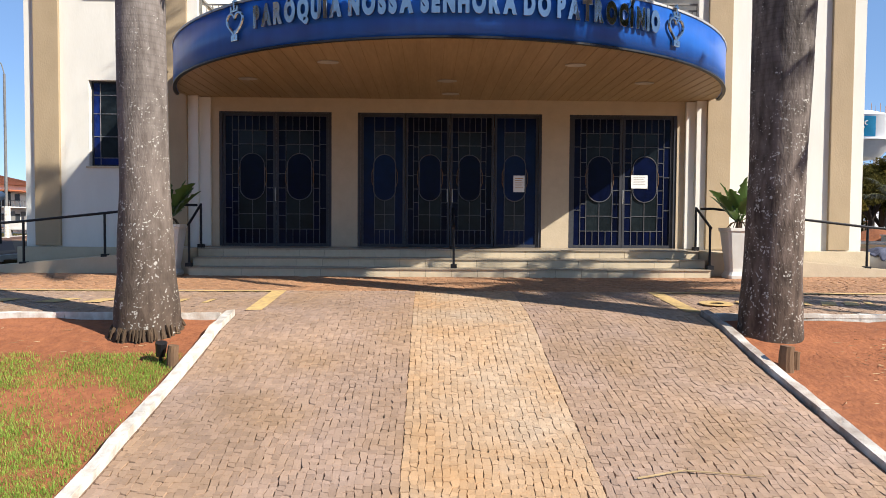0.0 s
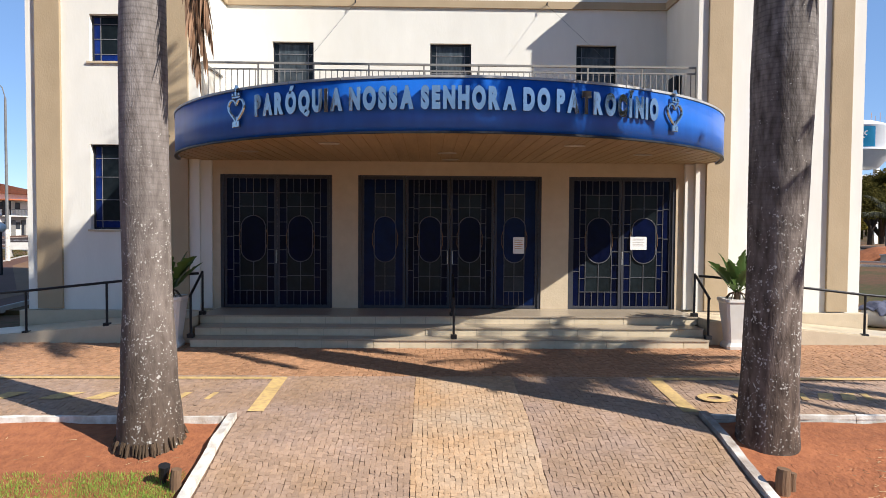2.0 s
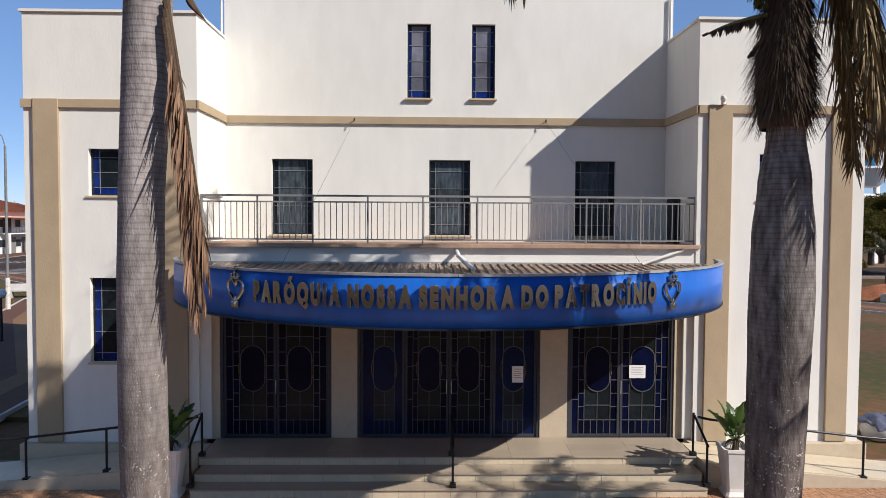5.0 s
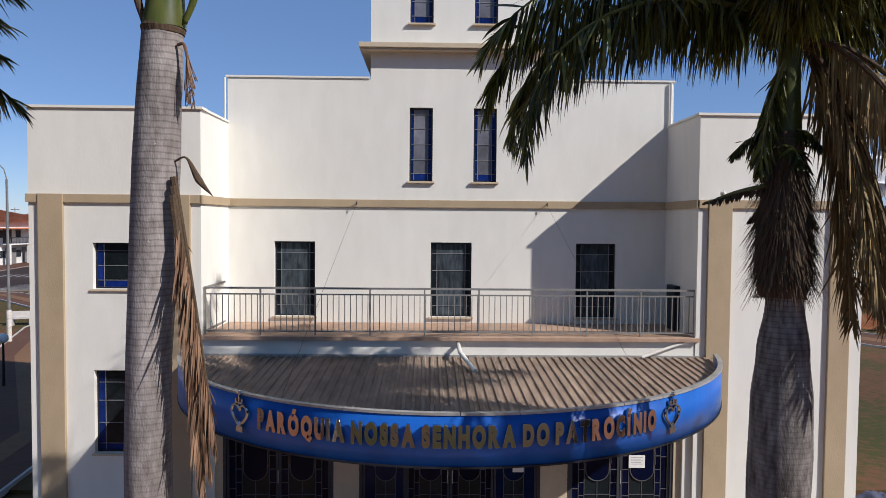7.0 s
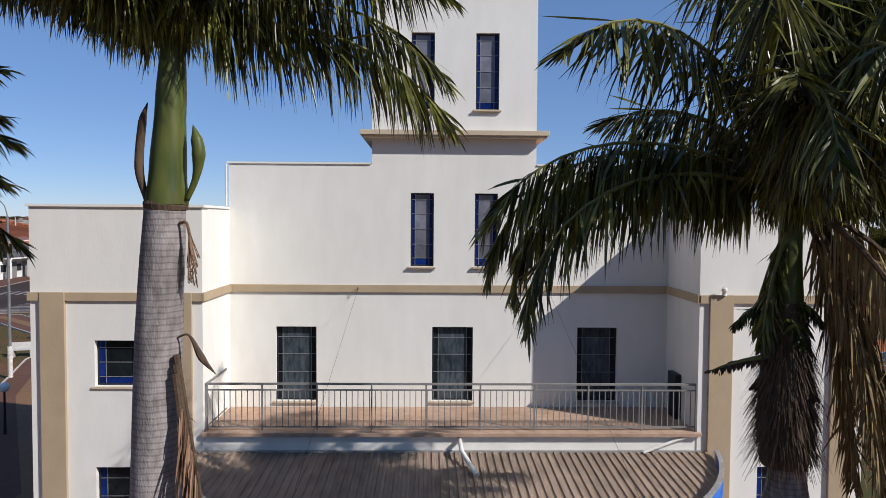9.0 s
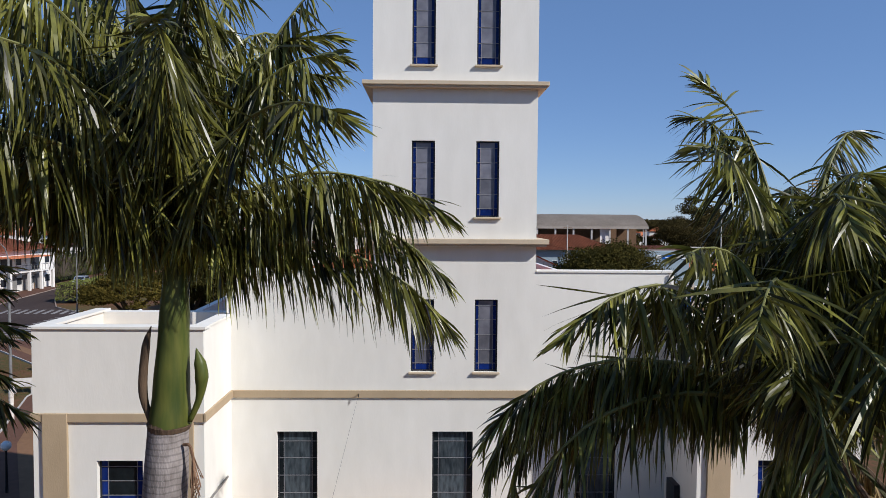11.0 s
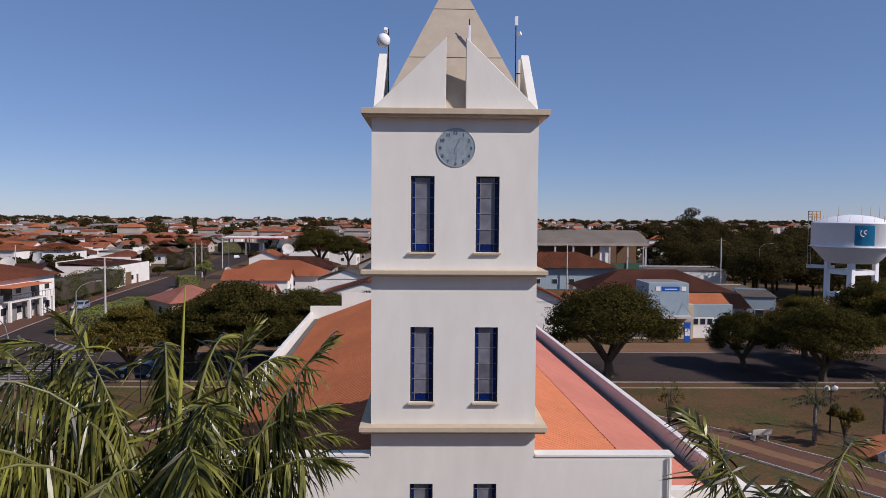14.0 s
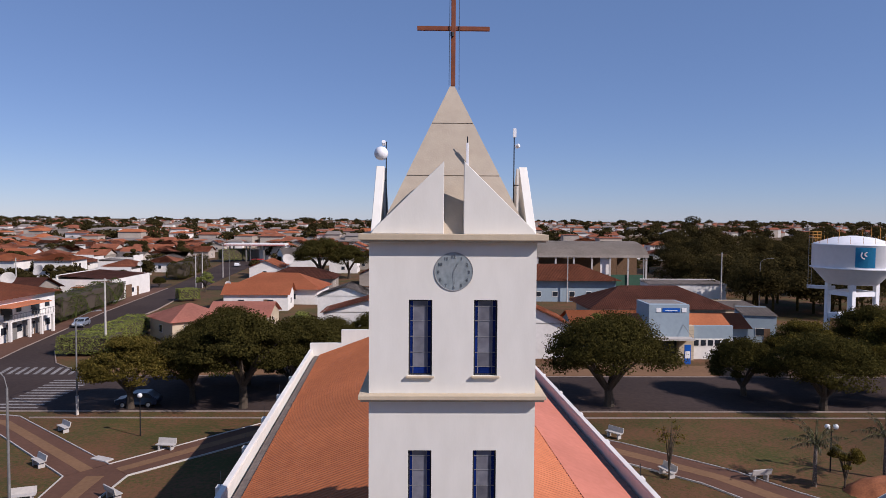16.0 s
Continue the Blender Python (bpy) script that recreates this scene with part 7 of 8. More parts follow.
for k in range(7):
    part("column", bx(-13 + k * 4.33 - 0.2, -13 + k * 4.33 + 0.2, -9.3, -9.02, -0.2, 9.6), M["concrete"], gym)
part("white_panel", bx(2.2, 4.6, -8.4, -8.2, 5.0, 9.6), M["white_wall"], gym)
part("inner_panel", bx(8, 12.9, -2, -1.7, 4.2, 9.6), M["wood"], gym)

def lathe(profile, sides=48):
    """A turned form about the z axis."""
    t = bmesh.new()
    rings = [[t.verts.new((r * math.cos(2 * math.pi * k / sides), r * math.sin(2 * math.pi * k / sides), z)) for k in range(sides)] for r, z in profile]
    for a, b in zip(rings, rings[1:]):
        for k in range(sides):
            t.faces.new((a[k], a[(k + 1) % sides], b[(k + 1) % sides], b[k]))
    t.faces.new(rings[0][::-1])
    t.faces.new(rings[-1])
    return t


# water tower
tk = empty("water_tower", pose(55.7, 90, -0.03), label="white elevated water tank on four concrete legs with blue emblem", category="water tower")
TR = 4.85
FACE = radians(-123)
smooth(part("tank", lathe([(2.9, 9.9), (3.1, 10.05), (TR - 0.12, 11.95), (TR, 12.1), (TR, 15.1), (TR + 0.05, 15.15), (TR - 0.08, 15.25), (2.4, 16.05), (0.5, 16.3), (0.1, 16.3)]), M["tank"], tk))
part("tank_ledge", lathe([(TR - 0.3, 11.95), (TR + 0.2, 12.05), (TR + 0.2, 12.15), (TR - 0.1, 12.18)]), M["tank"], tk)
bm = bmesh.new()
rows = []
for k in range(9):
    a = FACE + radians(4 + 27 * k / 8)
    rows.append([bm.verts.new(((TR + 0.03) * math.cos(a), (TR + 0.03) * math.sin(a), z)) for z in (12.35, 14.9)])
for p, q in zip(rows, rows[1:]):
    bm.faces.new((p[0], q[0], q[1], p[1]))
bmesh.ops.solidify(bm, geom=bm.faces[:], thickness=0.02)
part("emblem_field", bm, M["tank_blue"], tk, "blue emblem field painted on the tank")
a = FACE + radians(16)
mark = tube(eased([(-0.30, 0, 0.40), (-0.40, 0, 0.0), (-0.26, 0, -0.30), (0.0, 0, -0.42)]), 0.07, 6)
tube(eased([(0.30, 0, 0.40), (0.06, 0, 0.30), (0.02, 0, 0.05), (0.26, 0, -0.12)]), 0.07, 6, mark)
em = part("emblem_mark", mark, M["paper"], tk)
em.matrix_basis = pose((TR + 0.08) * math.cos(a), (TR + 0.08) * math.sin(a), 13.9, 0, 0, math.degrees(a) + 90)
LEGS = [(2.75 * math.cos(FACE + radians(90 * k + 3)), 2.75 * math.sin(FACE + radians(90 * k + 3))) for k in range(4)]
for k in range(4):
    p, q = Vector(LEGS[k]), Vector(LEGS[(k + 1) % 4])
    leg = part("leg", bx(-0.28, 0.28, -0.28, 0.28, -0.2, 10.0, bevel=0.03), M["tank"], tk)
    leg.matrix_basis = pose(p.x, p.y, 0, 0, 0, math.degrees(FACE) + 45)
    d = q - p
    for z in (5.6, 8.7):
        beam = part("beam", bx(0.3, d.length - 0.3, -0.2, 0.2, z - 0.3, z + 0.3), M["tank"], tk)
        beam.matrix_basis = pose(p.x, p.y, 0, 0, 0, math.degrees(math.atan2(d.y, d.x)))
walkway = part("walkway", bx(-3.4, 0, -0.6, 0.6, 9.05, 9.45), M["tank"], tk)
walkway.matrix_basis = pose(LEGS[3][0] + 1.0, LEGS[3][1], 0, 0, 0, -30)
for k in range(20):
    a = 2 * math.pi * k / 20
    part("guard_post", tube([((TR - 0.35) * math.cos(a), (TR - 0.35) * math.sin(a), 15.3), ((TR - 0.35) * math.cos(a), (TR - 0.35) * math.sin(a), 16.2)], 0.02, 5), M["rust"], tk)
LA = FACE - radians(84)
lx, ly = (TR + 0.12) * math.cos(LA), (TR + 0.12) * math.sin(LA)
for dx in (-0.22, 0.22):
    part("ladder_rail", tube([(lx + dx, ly, 9.2), (lx + dx, ly, 16.2)], 0.03, 5), M["cap"], tk)
for k in range(14):
    part("rung", tube([(lx - 0.22, ly, 9.5 + k * 0.5), (lx + 0.22, ly, 9.5 + k * 0.5)], 0.02, 5), M["rust"], tk)
for sx in (-0.55, 0.55):
    for sy in (-0.45, 0.45):
        part("cage_post", tube([(lx * 0.9 + sx, ly * 0.9 + sy, 15.2), (lx * 0.9 + sx, ly * 0.9 + sy, 16.75)], 0.05, 6), M["rust"], tk)
for z in (15.9, 16.3, 16.7):
    part("cage_band", bx(lx * 0.9 - 0.6, lx * 0.9 + 0.6, ly * 0.9 - 0.5, ly * 0.9 + 0.5, z, z + 0.10), M["rust"], tk)
for x in (-1.9, 1.2, 2.4, 3.6):
    part("aerial", tube([(x, 0, 15.8), (x, 0, 17.4)], 0.03, 5), M["rust"], tk)

# filling station far along the avenue
gs = empty("filling_station", pose(-71, 281, -0.03, 0, 0, 3), label="open filling station canopy with white fascia and dark columns", category="filling station")
part("canopy_roof", bx(-12, 12, -5, 5, 6.4, 7.3, bevel=0.05), M["white_wall"], gs)
part("fascia_band", bx(-12.05, 12.05, -5.06, -5.0, 6.6, 6.9), M["red"], gs)
for x in (-10, -3.5, 3.5, 10):
    for y in (-3.5, 3.5):
        part("column", bx(x - 0.25, x + 0.25, y - 0.25, y + 0.25, -0.2, 6.4), M["grey_rail"], gs)
part("shop", bx(-6, 8, 5.5, 9, -0.2, 4.6), M["house_wall"], gs)

# ---- streets, kerbs, park ----
def flat_sheet(name, outline, z, material, label, cat, thick=0.25):
    ob = part(name, slab(outline, z - thick, z), material, None)
    return tagged(ob, label, cat, kind="structure")


flat_sheet("lawn", [(-150, 17.4), (150, 17.4), (150, 64.3), (-150, 64.3)], -0.055, M["lawn"], "dry patchy park lawn round the church", "lawn")
flat_sheet("road", [(-240, 64.5), (260, 64.5), (260, 78.6), (-240, 78.6)], -0.035, M["asphalt"], "grey asphalt street behind the park", "road")
flat_sheet("road", [(-53.0, 78.62), (-39.5, 78.62), (-46.5, 85.0), (-51.0, 93), (-53.6, 134), (-56.8, 157), (-65.5, 249), (-88, 420), (-150, 900), (-165, 900), (-103, 420), (-86, 302), (-66.4, 174), (-61.7, 130), (-58.5, 110), (-56.1, 94.6)], -0.035, M["asphalt"], "long grey asphalt avenue", "road")
flat_sheet("road", [(-56.5, 171), (20, 171), (20, 180), (-57.5, 180)], -0.03, M["asphalt"], "grey asphalt side street", "road")
flat_sheet("road", [(-160, 168), (-68.2, 174), (-69.6, 185), (-160, 180)], -0.03, M["asphalt"], "grey asphalt side street", "road")
flat_sheet("pavement", [(-58.0, 78.7), (-53.2, 78.7), (-56.3, 94.6), (-58.7, 110), (-61.9, 130), (-66.6, 174), (-70, 174), (-64.5, 130), (-61.5, 110), (-60.4, 97)], 0.10, M["path"], "red-brown pavement beside the avenue", "pavement")
flat_sheet("pavement", [(12, 78.75), (60, 78.75), (60, 84.2), (12, 84.2)], 0.10, M["path_light"], "pale pavement before the office", "pavement")
flat_sheet("pavement", [(-38.6, 78.75), (-5, 78.75), (-5, 82.0), (-41.6, 82.0)], 0.10, M["path_light"], "pale pavement behind the street trees", "pavement")
for pts in (((-53.1, 78.7), (-56.2, 94.6), (-58.6, 110), (-61.8, 130), (-66.5, 174)), ((-39.4, 78.7), (-46.4, 85.1), (-50.9, 93), (-53.5, 134), (-56.7, 157)), ((-36.5, 62.3), (-10, 62.3)), ((10, 62.3), (200, 62.3)), ((-200, 64.4), (-10, 64.4)), ((10, 64.4), (200, 64.4)), ((12, 78.7), (200, 78.7)), ((-39, 78.7), (-5, 78.7))):
    k = empty("kerb", label="pale concrete kerb along the street", category="kerb", kind="structure")
    for p, q in zip(pts, pts[1:]):
        d = (Vector(q) - Vector(p)).normalized() * 0.06
        part("kerb_stone", slab([(p[0] + d.y, p[1] - d.x), (q[0] + d.y, q[1] - d.x), (q[0] - d.y, q[1] + d.x), (p[0] - d.y, p[1] + d.x)], -0.2, 0.05), M["kerb"], k)


def stripe(outline):
    ob = part("crossing_stripe", slab(outline, -0.04, -0.028), M["stripe"], None)
    tagged(ob, "worn white zebra crossing stripe on asphalt", "road marking", kind="structure")


for k in range(9):
    x = -50.9 + 1.0 * k
    stripe([(x + 0.9, 79.3), (x + 1.35, 79.3), (x + 0.55, 82.9), (x + 0.1, 82.9)])
for k in range(11):
    y = 65.4 + 1.08 * k
    stripe([(-41.9, y), (-37.6, y), (-37.6, y + 0.45), (-41.9, y + 0.45)])


def park_path(edge_a, edge_b, label="brown park path with pale middle band and white edging"):
    """A path between two edge lines, with a pale band in the middle and white edging."""
    th = empty("park_path", label=label, category="path", kind="structure")
    n = len(edge_a)
    A_ = [Vector(p) for p in edge_a]
    B_ = [Vector(p) for p in edge_b]
    part("surface", slab([tuple(p) for p in A_] + [tuple(p) for p in B_[::-1]], -0.15, 0.0), M["path"], th)
    m0 = [a.lerp(b, 0.36) for a, b in zip(A_, B_)]
    m1 = [a.lerp(b, 0.64) for a, b in zip(A_, B_)]
    part("pale_band", slab([tuple(p) for p in m0] + [tuple(p) for p in m1[::-1]], -0.1, 0.008), M["path_light"], th)
    for L in (A_, B_):
        for p, q in zip(L, L[1:]):
            d = (q - p).normalized() * 0.04
            part("edging_stone", slab([(p.x + d.y, p.y - d.x), (q.x + d.y, q.y - d.x), (q.x - d.y, q.y + d.x), (p.x - d.y, p.y + d.x)], -0.1, 0.06), M["concrete"], th)
    return th


park_path([(-44, 68.5 - 4.2), (-37.5, 62.6), (-23.9, 50.6)], [(-46, 66 - 3.4), (-37.6, 58.8), (-26.0, 48.2)])
park_path([(-23.9, 50.6), (-17.0, 58.6), (-13.5, 62.5)], [(-21.6, 48.4), (-16.7, 53.6), (-10.5, 60.5)])
flat_sheet("path_junction", [(-23.95, 50.65), (-26.05, 48.2), (-21.55, 48.4)], 0.0, M["path"], "brown paving where the park paths meet", "path")
park_path([(-26.0, 48.2), (-25.4, 42.8), (-22, 34), (-14.5, 22), (-13.5, 12.8)], [(-21.6, 48.4), (-21.8, 42.0), (-18.6, 34), (-11.5, 22), (-10.5, 12.8)])
park_path([(9.5, 59.5), (15.3, 55.4), (18.6, 52.3), (21.8, 49.2), (24.5, 45.2), (33, 35)], [(9.5, 55.3), (13.2, 51.9), (16.3, 49.0), (18.6, 46.8), (20.6, 43.6), (28, 33)])
park_path([(33, 35), (30, 26), (14.5, 14)], [(28, 33), (26, 27.5), (11.5, 14)])


def bench(x, y, a):
    """A pale concrete park bench with two supports, a seat and a back."""
    b = empty("park_bench", pose(x, y, -0.03, 0, 0, a), label="pale weathered concrete park bench on the lawn", category="bench", group="park benches")
    part("seat", bx(-0.75, 0.75, -0.22, 0.22, 0.40, 0.47, bevel=0.015), M["concrete"], b)
    bk = part("backrest", bx(-0.75, 0.75, -0.04, 0.04, 0.0, 0.42, bevel=0.02), M["concrete"], b)
    bk.matrix_basis = pose(0, 0.24, 0.45, -14, 0, 0)
    for sx in (-0.5, 0.5):
        part("support", bx(sx - 0.06, sx + 0.06, -0.2, 0.26, -0.1, 0.40, bevel=0.01), M["concrete"], b)
    return b


B0 = bench(-21.0, 53.8, -8)
for x, y, a in ((-31.4, 58.4, -40), (-28.9, 50.3, -40), (-26.3, 44.0, 18), (-20.8, 44.6, 140), (16.6, 48.4, -70), (22.9, 47.6, 190), (29.2, 43.6, 215), (15.1, 56.9, -50)):
    copy_thing(B0, pose(x, y, -0.03, 0, 0, a))
sl_ = empty("stone_slab", pose(-24.9, 51.6, -0.03, 0, 0, -25), label="pale flat stone slab in the lawn", category="stone")
part("slab", bx(-0.8, 0.8, -0.35, 0.35, 0.0, 0.12, bevel=0.02), M["concrete"], sl_)


def globe_lamp(x, y, h, two=False):
    """A park lamp: a thin post with opal globes."""
    g = empty("park_lamp", pose(x, y, -0.03), label="park lamp post with white globe", category="lamp post")
    part("post", tube([(0, 0, 0), (0, 0, h)], [0.06, 0.04], 8), M["black"], g)
    for dx in ((-0.3, 0.3) if two else (0.0,)):
        if two:
            part("arm", tube([(0, 0, h - 0.1), (dx, 0, h + 0.02)], 0.025, 6), M["black"], g)
        t = bmesh.new()
        bmesh.ops.create_uvsphere(t, u_segments=16, v_segments=10, radius=0.2, matrix=Matrix.Translation((dx, 0, h + 0.2)))
        smooth(part("globe", t, M["lamp_glass"], g))
        part("collar", tube([(dx, 0, h), (dx, 0, h + 0.08)], [0.06, 0.11], 8), M["black"], g)
    return g


globe_lamp(-24.4, 57.2, 3.2)
globe_lamp(28.9, 49.2, 3.1, True)
globe_lamp(-17.6, 28.0, 1.75)


def street_lamp(x, y, h, a, arm=2.0, white=False):
    g = empty("street_lamp", pose(x, y, -0.03, 0, 0, a), label="tall street lamp with curved arm", category="street lamp")
    part("pole", tube([(0, 0, -0.2), (0, 0, h - 0.8)], [0.09, 0.06], 8), M["lamp_pole"], g)
    part("arm", tube([(0, 0, h - 0.8), (arm * 0.25, 0, h - 0.25), (arm * 0.65, 0, h), (arm, 0, h + 0.05)], 0.03, 6), M["lamp_pole"], g)
    part("head", bx(arm - 0.1, arm + 0.5, -0.12, 0.12, h, h + 0.12, bevel=0.03), M["lamp_pole"], g)
    if white:
        part("painted_base", tube([(0, 0, -0.1), (0, 0, 1.75)], 0.13, 10), M["white_paint"], g)
    return g


street_lamp(-23.44, 38.0, 9.7, 160, 0.8, True)
street_lamp(-32.7, 63.3, 9.3, 60, 2.0, True)
street_lamp(-57.5, 196, 9, 150)
street_lamp(-63, 240, 9, 150)
street_lamp(62, 128, 11, 0)
for x, y, h in ((-43.2, 91.2, 10.0), (-57.8, 169, 9), (-58.5, 176, 9), (-90, 150, 9), (46, 66, 8), (55.5, 130, 12), (-82, 122, 9), (50, 160, 9), (30, 150, 10), (-62, 205, 10)):
    g = empty("utility_pole", pose(x, y, -0.03), label="grey concrete utility pole with crossarm", category="utility pole")
    part("pole", tube([(0, 0, -0.2), (0, 0, h)], [0.16, 0.11], 8), M["concrete"], g)
    part("crossarm", bx(-0.9, 0.9, -0.06, 0.06, h - 0.5, h - 0.38), M["wood"], g)


def dish(x, y, z, r, a):
    g = empty("satellite_dish", pose(x, y, z, 0, 0, a), label="pale satellite dish above the roofs", category="satellite dish")
    t = lathe([(0.02, 0.0), (r * 0.5, 0.06 * r), (r * 0.85, 0.2 * r), (r, 0.3 * r), (r * 0.98, 0.33 * r), (0.4 * r, 0.10 * r), (0.02, 0.05)], 20)
    o = part("reflector", t, M["concrete"], g)
    o.matrix_basis = pose(0, 0, 1.0, 60, 0, 0)
    part("mast", tube([(0, 0, -2.0), (0, 0.1, 1.0)], 0.05, 6), M["grey_rail"], g)


for x, y, z, r, a in ((-79.5, 130, 5.2, 1.3, 20), (-80.5, 142, 5.8, 1.2, -20), (-39.0, 187, 5.5, 1.6, 30), (-40.5, 137, 3.8, 0.6, 0), (-70, 166, 5.6, 0.6, 0)):
    dish(x, y, z, r, a)


def car(x, y, a, paint, label):
    """A small parked hatchback."""
    c = empty("car", pose(x, y, -0.03, 0, 0, a), label=label, category="car")
    body = prism([(-1.95, 0.3), (1.9, 0.3), (1.98, 0.6), (1.85, 0.78), (1.0, 0.92), (0.45, 1.38), (-1.1, 1.42), (-1.75, 0.95), (-1.98, 0.85)], -0.82, 0.82)
    bmesh.ops.bevel(body, geom=body.edges[:], offset=0.06, segments=2, affect="EDGES")
    part("body", body, paint, c)
    for sy in (-1, 1):
        part("side_window", prism([(-1.35, 0.95), (0.75, 0.95), (0.40, 1.32), (-1.05, 1.34)], sy * 0.826 - 0.006, sy * 0.826 + 0.006), M["dark_glass"], c)
        for sx in (-1.2, 1.2):
            w = part("wheel", tube([(sx, sy * 0.62, 0.3), (sx, sy * 0.84, 0.3)], 0.31, 16), M["tyre"], c)
            part("rim", tube([(sx, sy * 0.80, 0.3), (sx, sy * 0.85, 0.3)], 0.18, 12), M["cap"], w)
    ws = part("windscreen", bx(-0.005, 0.005, -0.68, 0.68, 0.0, 0.62), M["dark_glass"], c)
    ws.matrix_basis = pose(1.02, 0, 0.90, 0, -50, 0)
    for sy in (-0.6, 0.6):
        part("headlight", bx(1.90, 1.98, sy - 0.16, sy + 0.16, 0.58, 0.72, bevel=0.02), M["lamp_glass"], c)
    return c


car(-28.4, 66.3, 183, M["car_blue"], "dark blue hatchback parked in tree shade")
car(-57.7, 113.5, 278, M["car_silver"], "silver hatchback parked beside the avenue")
car(-70.3, 250, 97, M["car_white"], "white car parked on the avenue")
aw = empty("awning", pose(-66, 253, -0.03), label="red shop awning on the avenue", category="awning")
part("cloth", bx(0, 4, 0, 3, 2.2, 2.5, bevel=0.03), M["red"], aw)
for x in (0.1, 3.9):
    part("post", tube([(x, 0.1, 0), (x, 0.1, 2.2)], 0.05, 6), M["grey_rail"], aw)

# tufts of the park lawn, denser where it is green
tufts = []
tr_ = random.Random(51)
while len(tufts) < 90000:
    x = tr_.choice((tr_.uniform(-46, -9), tr_.uniform(9, 46)))
    y = tr_.uniform(40, 62.2)
    if abs(x) > 0.72 * y + 2:
        continue
    if noise.noise((x * 0.16, y * 0.16, 2.0)) + 0.8 * noise.noise((x * 0.7, y * 0.7, 5.0)) > tr_.gauss(0.05, 0.35):
        tufts.append((x, y))
blades("lawn_tufts", tufts, M["tuft"], 0.03, 0.075, 12, "short dry grass tufts of the park lawn", wide=0.012)

# small park plants
def shrub(x, y, h, seed, leaves):
    r = random.Random(seed)
    t = empty("shrub_tree", pose(x, y, -0.03), label="thin sparse young tree on the lawn", category="tree")
    part("trunk", tube([(0, 0, -0.2), (0.03, 0, h * 0.3)], [0.07, 0.05], 6), M["bark"], t)
    for k in range(16):
        a = r.uniform(0, 6.28)
        s = r.uniform(0.3, 0.9)
        part("branch", tube([(0, 0, h * r.uniform(0.1, 0.3)), (0.4 * s * math.cos(a), 0.4 * s * math.sin(a), h * 0.6), (s * math.cos(a), s * math.sin(a), h * r.uniform(0.75, 1.0))], [0.035, 0.02, 0.006], 5), M["bark"], t)
    if leaves:
        o = new("crown", crown_mesh("crown", 1.3, h * 0.7, seed, M["leaf_olive"], 16, leaves, 0.07, 0.9, h * 0.3))
        o.parent = t
    return t


shrub(16.5, 47.7, 4.5, 1, 25)
shrub(28.0, 46.0, 3.2, 2, 260)
for x, y, s in ((26.2, 46.5, 1.1), (32.0, 47.8, 1.15)):
    t = empty("small_palm", pose(x, y, -0.03), label="small grey-green date palm in the park", category="palm tree")
    part("trunk", tube([(0, 0, -0.2), (0, 0, 2.6 * s)], [0.15, 0.11], 10), M["trunk"], t)
    for k in range(14):
        frond_at(t, (0, 0, 2.6 * s), k * 137.5, 25 + 45 * (k % 3) / 2, 2.0 * s, 1.2, 700 + k, M["leaf_grey"], width=0.38, density=0.3, base_r=0.014)
# heap of red earth
bm = bmesh.new()
bmesh.ops.create_grid(bm, x_segments=24, y_segments=16, size=1.0)
for v_ in bm.verts:
    q = max(0, 1 - v_.co.x ** 2 - v_.co.y ** 2)
    v_.co = Vector((v_.co.x * 2.9, v_.co.y * 1.7, 1.0 * q ** 0.7 + 0.15 * noise.noise(v_.co * 4) * (q > 0) - 0.1))
smooth(tagged(part("earth_mound", bm, M["soil"], None), "heap of bare red earth on the lawn", "earth heap")).location = (30.6, 45.4, 0)

# town beyond: houses along the blocks
rng = random.Random(21)
KINDS = [
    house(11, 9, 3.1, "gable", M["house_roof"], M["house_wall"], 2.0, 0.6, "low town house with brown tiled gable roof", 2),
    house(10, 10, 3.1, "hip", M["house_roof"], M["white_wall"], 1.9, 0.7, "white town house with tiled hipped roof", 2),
    house(12, 9, 3.3, "gable", M["tile_bright"], M["white_wall"], 2.0, 0.6, "white town house with orange tiled roof", 2),
    house(9, 8, 3.6, "flat", M["grey_roof"], M["white_wall"], 1.2, 0.0, "white flat-roofed town house", 2),
    house(10, 8, 3.0, "gable", M["grey_roof"], M["house_wall"], 1.4, 0.4, "house with grey fibre cement roof", 1),
    house(10, 9, 6.0, "hip", M["tile"], M["white_wall"], 1.8, 0.6, "two-storey white house with orange roof", 2, 2),
]
spots = []
for iy in range(11):
    y = 190 + iy * 19
    for ix in range(-22, 8):
        x = ix * 14.5 + (7 if iy % 2 else 0)
        if abs(x + 0.5) > 0.66 * y + 6:
            continue
        ave = -57 - 0.155 * (y - 157) * 1.0
        if abs(x - ave + 5) < 13 or (iy % 3 == 2 and rng.random() < 0.25):
            continue
        if x > 12 and y < 270 and x > 14:
            continue
        if -48 < x < -18 and y < 215:
            continue
        if -50 < x < -28 and 235 < y < 262:
            continue
        spots.append((x + rng.uniform(-2, 2), y + rng.uniform(-3, 3)))
seen = set()
for x, y in spots:
    k = rng.choices(range(6), (30, 24, 16, 10, 14, 6))[0]
    m = pose(x, y, -0.03, 0, 0, rng.choice((0, 90, 180, 270)) + rng.uniform(-4, 4))
    if k not in seen:
        seen.add(k)
        KINDS[k].matrix_basis = m
    else:
        copy_thing(KINDS[k], m)
for k in set(range(6)) - seen:
    KINDS[k].matrix_basis = pose(-120 - 15 * k, 250, 0)

# farther houses and woods, too small to tell apart
hv, hf, hm = [], [], []
r = random.Random(33)


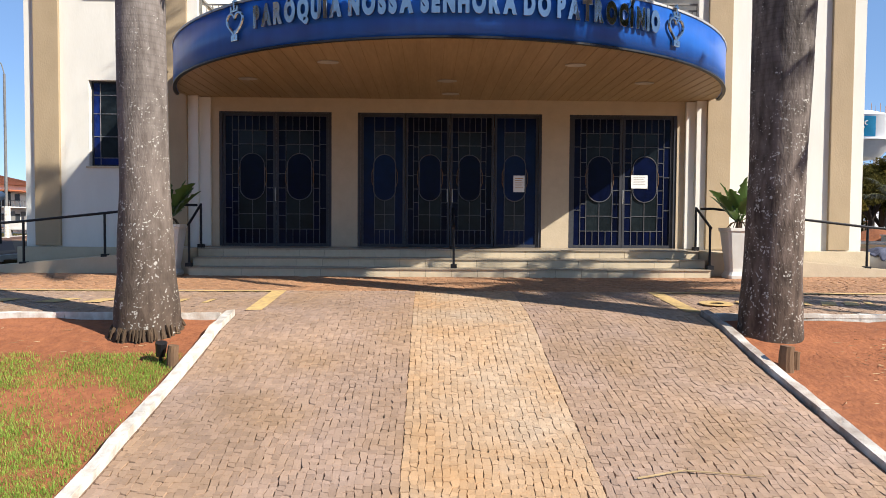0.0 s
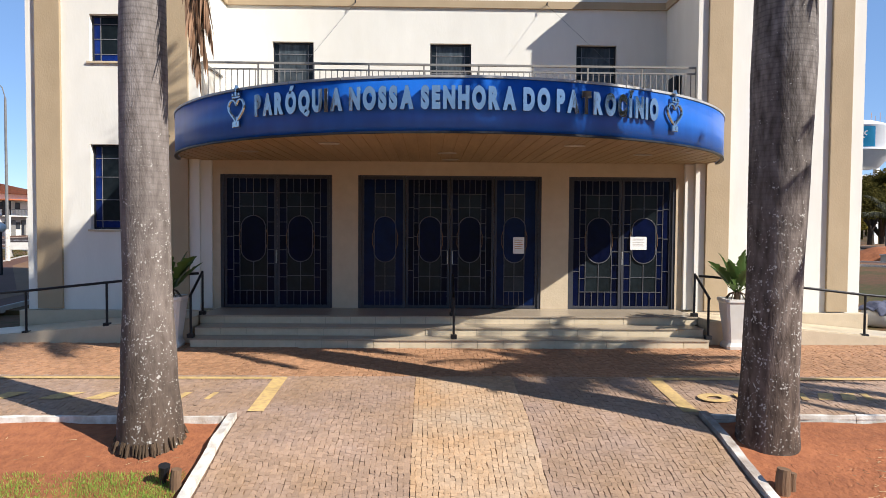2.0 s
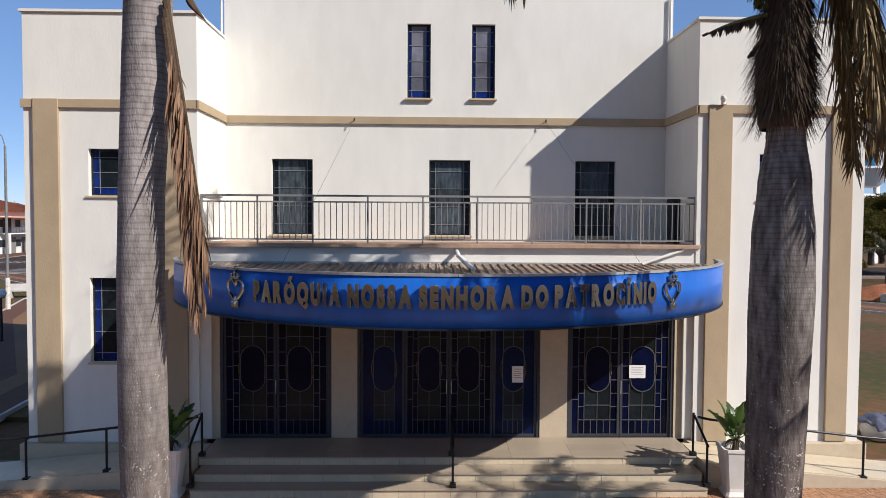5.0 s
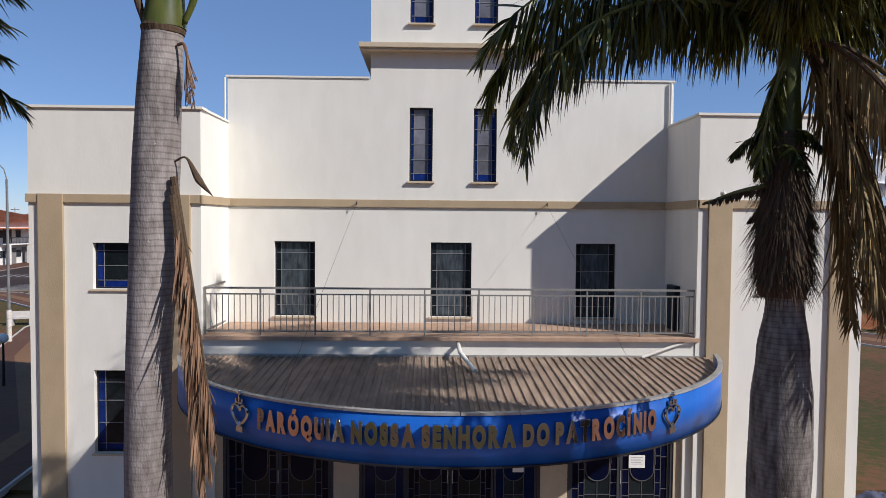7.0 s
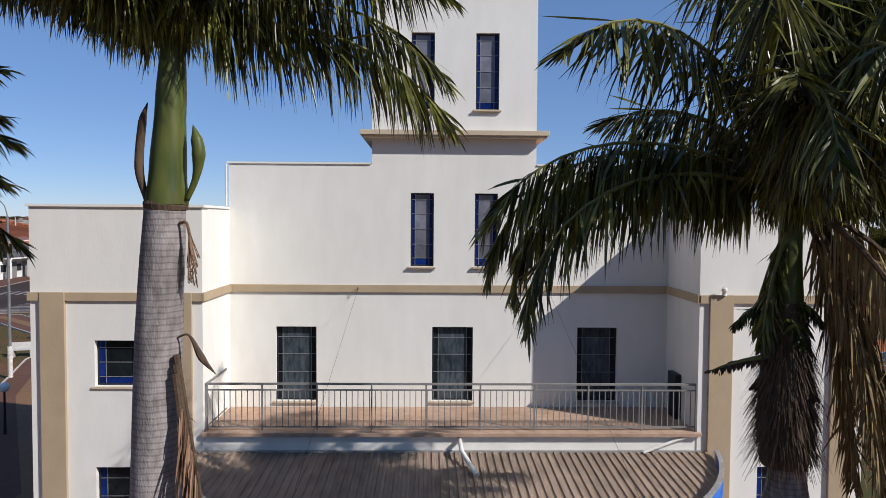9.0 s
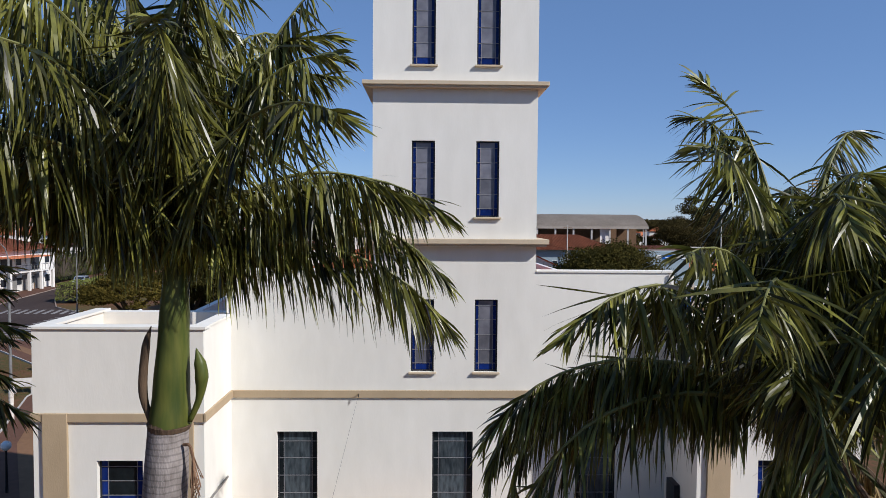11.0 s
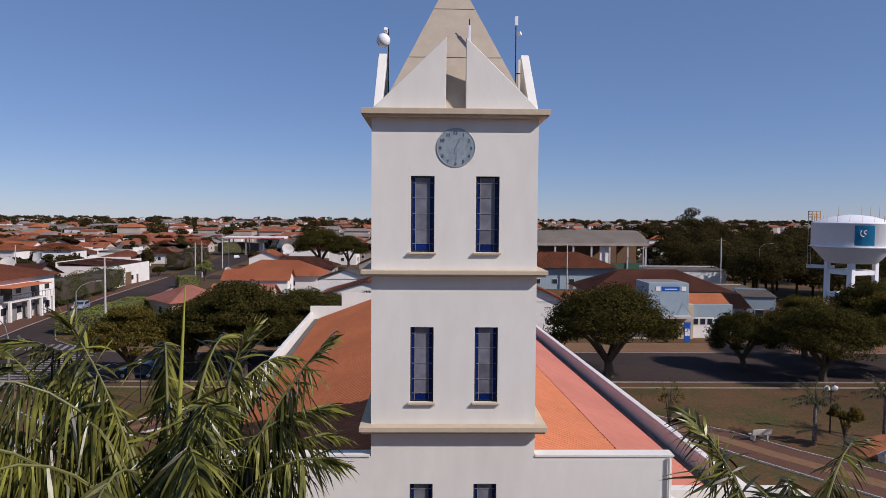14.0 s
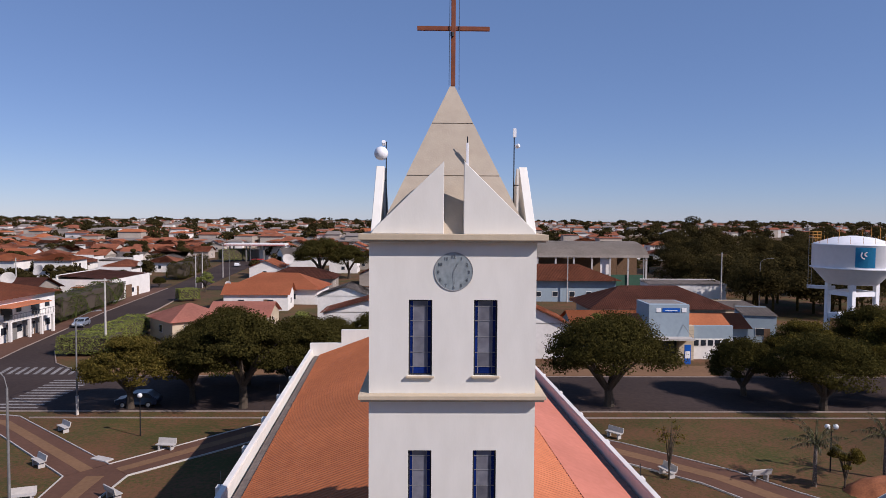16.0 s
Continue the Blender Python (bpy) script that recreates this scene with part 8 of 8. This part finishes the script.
def far_house(x, y, w, d, h, rise, a, roof_slot):
    c, s = math.cos(a), math.sin(a)
    wall_slot = r.choice((0, 4, 4))
    b = len(hv)
    for px, py, pz in ((-w, -d, 0), (w, -d, 0), (w, d, 0), (-w, d, 0), (-w, -d, h), (w, -d, h), (w, d, h), (-w, d, h), (-w * 1.08, -d * 1.12, h), (w * 1.08, -d * 1.12, h), (w * 1.08, d * 1.12, h), (-w * 1.08, d * 1.12, h), (-w * 0.8, 0, h + rise), (w * 0.8, 0, h + rise)):
        hv.append((x + px * c - py * s, y + px * s + py * c, pz))
    for q in ((0, 1, 5, 4), (1, 2, 6, 5), (2, 3, 7, 6), (3, 0, 4, 7)):
        hf.append(tuple(b + i for i in q))
        hm.append(wall_slot)
    for q in ((8, 9, 13, 12), (10, 11, 12, 13), (9, 10, 13), (11, 8, 12)):
        hf.append(tuple(b + i for i in q))
        hm.append(roof_slot)


for k in range(3200):
    y = 395 + 1900 * r.random() ** 1.7
    x = r.uniform(-0.72, 0.72) * y
    if x > 0.28 * y and y < 700:
        continue
    far_house(x, y, r.uniform(4, 7), r.uniform(4, 6), r.uniform(3, 4.5) if r.random() < 0.88 else r.uniform(6, 9), r.uniform(0.6, 2.2), r.choice((0, 1.57)) + r.uniform(-0.1, 0.1), r.choice((1, 1, 2, 3, 3)))
me = bpy.data.meshes.new("far_houses")
me.from_pydata(hv, [], hf)
for n_ in ("white_wall", "house_roof", "tile", "grey_roof", "house_wall"):
    me.materials.append(M[n_])
me.polygons.foreach_set("material_index", hm)
tagged(new("far_houses", me), "low white houses with orange roofs far off", "houses", kind="stuff")


def woods(name, places, seed, material, label, leaves=60, size=1.0):
    """Far trees as uneven masses of leaf quads over dark trunks, in one mesh."""
    q = random.Random(seed)
    v, f = [], []
    for x, y, rad, h in places:
        for c in range(9):
            a, u = q.uniform(0, 6.28), math.sqrt(q.random())
            cx, cy, cz = x + rad * 0.75 * u * math.cos(a), y + rad * 0.75 * u * math.sin(a), h * (0.42 + 0.48 * q.random() * (1 - 0.5 * u))
            cr = rad * q.uniform(0.28, 0.48)
            for k in range(leaves):
                d = Vector((q.gauss(0, 1), q.gauss(0, 1), q.gauss(0, 1))).normalized()
                p = Vector((cx, cy, cz)) + Vector((d.x, d.y, d.z * 0.6)) * cr * q.uniform(0.7, 1.05)
                n = (d + Vector((q.gauss(0, 0.4), q.gauss(0, 0.4), q.gauss(0, 0.4) + 0.2))).normalized()
                u_ = n.orthogonal().normalized()
                w_ = n.cross(u_)
                s = size * rad * q.uniform(0.022, 0.055)
                b = len(v)
                v += [p - u_ * s, p - w_ * s, p + u_ * s, p + w_ * s]
                f.append((b, b + 1, b + 2, b + 3))
        b = len(v)
        for sx, sy in ((-1, 0), (0, -1), (1, 0), (0, 1)):
            v.append(Vector((x + 0.3 * sx, y + 0.3 * sy, -0.2)))
            v.append(Vector((x + 0.2 * sx, y + 0.2 * sy, h * 0.6)))
        for k in range(4):
            j = (k + 1) % 4
            f.append((b + 2 * k, b + 2 * j, b + 2 * j + 1, b + 2 * k + 1))
    me = bpy.data.meshes.new(name)
    me.from_pydata([tuple(c) for c in v], [], f)
    me.materials.append(material)
    return tagged(new(name, me), label, "woods", kind="stuff")


q = random.Random(9)
pl = []
for k in range(120):
    y = q.uniform(128, 330)
    lo, hi = 0.33 * y + 4, 0.72 * y
    if y < 150:
        lo = 60
    pl.append((q.uniform(lo, hi), y, q.uniform(5, 9), q.uniform(7, 12.5) + 0.012 * y))
pl.append((88, 225, 9, 22))
pl.append((94, 228, 8, 20))
woods("woodland", pl[::2], 1, M["leaf_wood"], "dark green woodland behind the water tower", 420, 0.62)
woods("woodland", pl[1::2], 4, M["leaf_wood"], "olive green woodland behind the water tower", 420, 0.62)
pl = []
for k in range(170):
    y = 130 + 300 * q.random()
    x = q.uniform(-0.68, 0.33) * y
    ave = -57 - 0.155 * (y - 157)
    if abs(x - ave + 5) < 11 or (y < 200 and -60 < x < 60):
        continue
    pl.append((x, y, q.uniform(2.2, 4.5), q.uniform(4.5, 8)))
woods("garden_trees", pl, 2, M["leaf_wood"], "dark garden trees between the town houses", 170, 1.5)
pl = []
for k in range(620):
    y = 400 + 2300 * q.random() ** 1.5
    pl.append((q.uniform(-0.75, 0.75) * y, y, q.uniform(5, 10) + 0.002 * y, q.uniform(6, 10.5) + 0.0035 * y))
woods("far_trees", pl, 3, M["leaf_wood"], "far dark trees along the horizon", 45, 2.0)

# trees added unseen behind the starting point, to darken reflections in the steel and the glass
pl = [(-44 + 4.6 * k + q.uniform(-1, 1), q.uniform(-44, -32), q.uniform(4, 6), q.uniform(9, 12)) for k in range(20)]
woods("street_trees", pl, 6, M["leaf_wood"], "unseen dark green trees added behind the start to darken reflections", 120, 1.6)
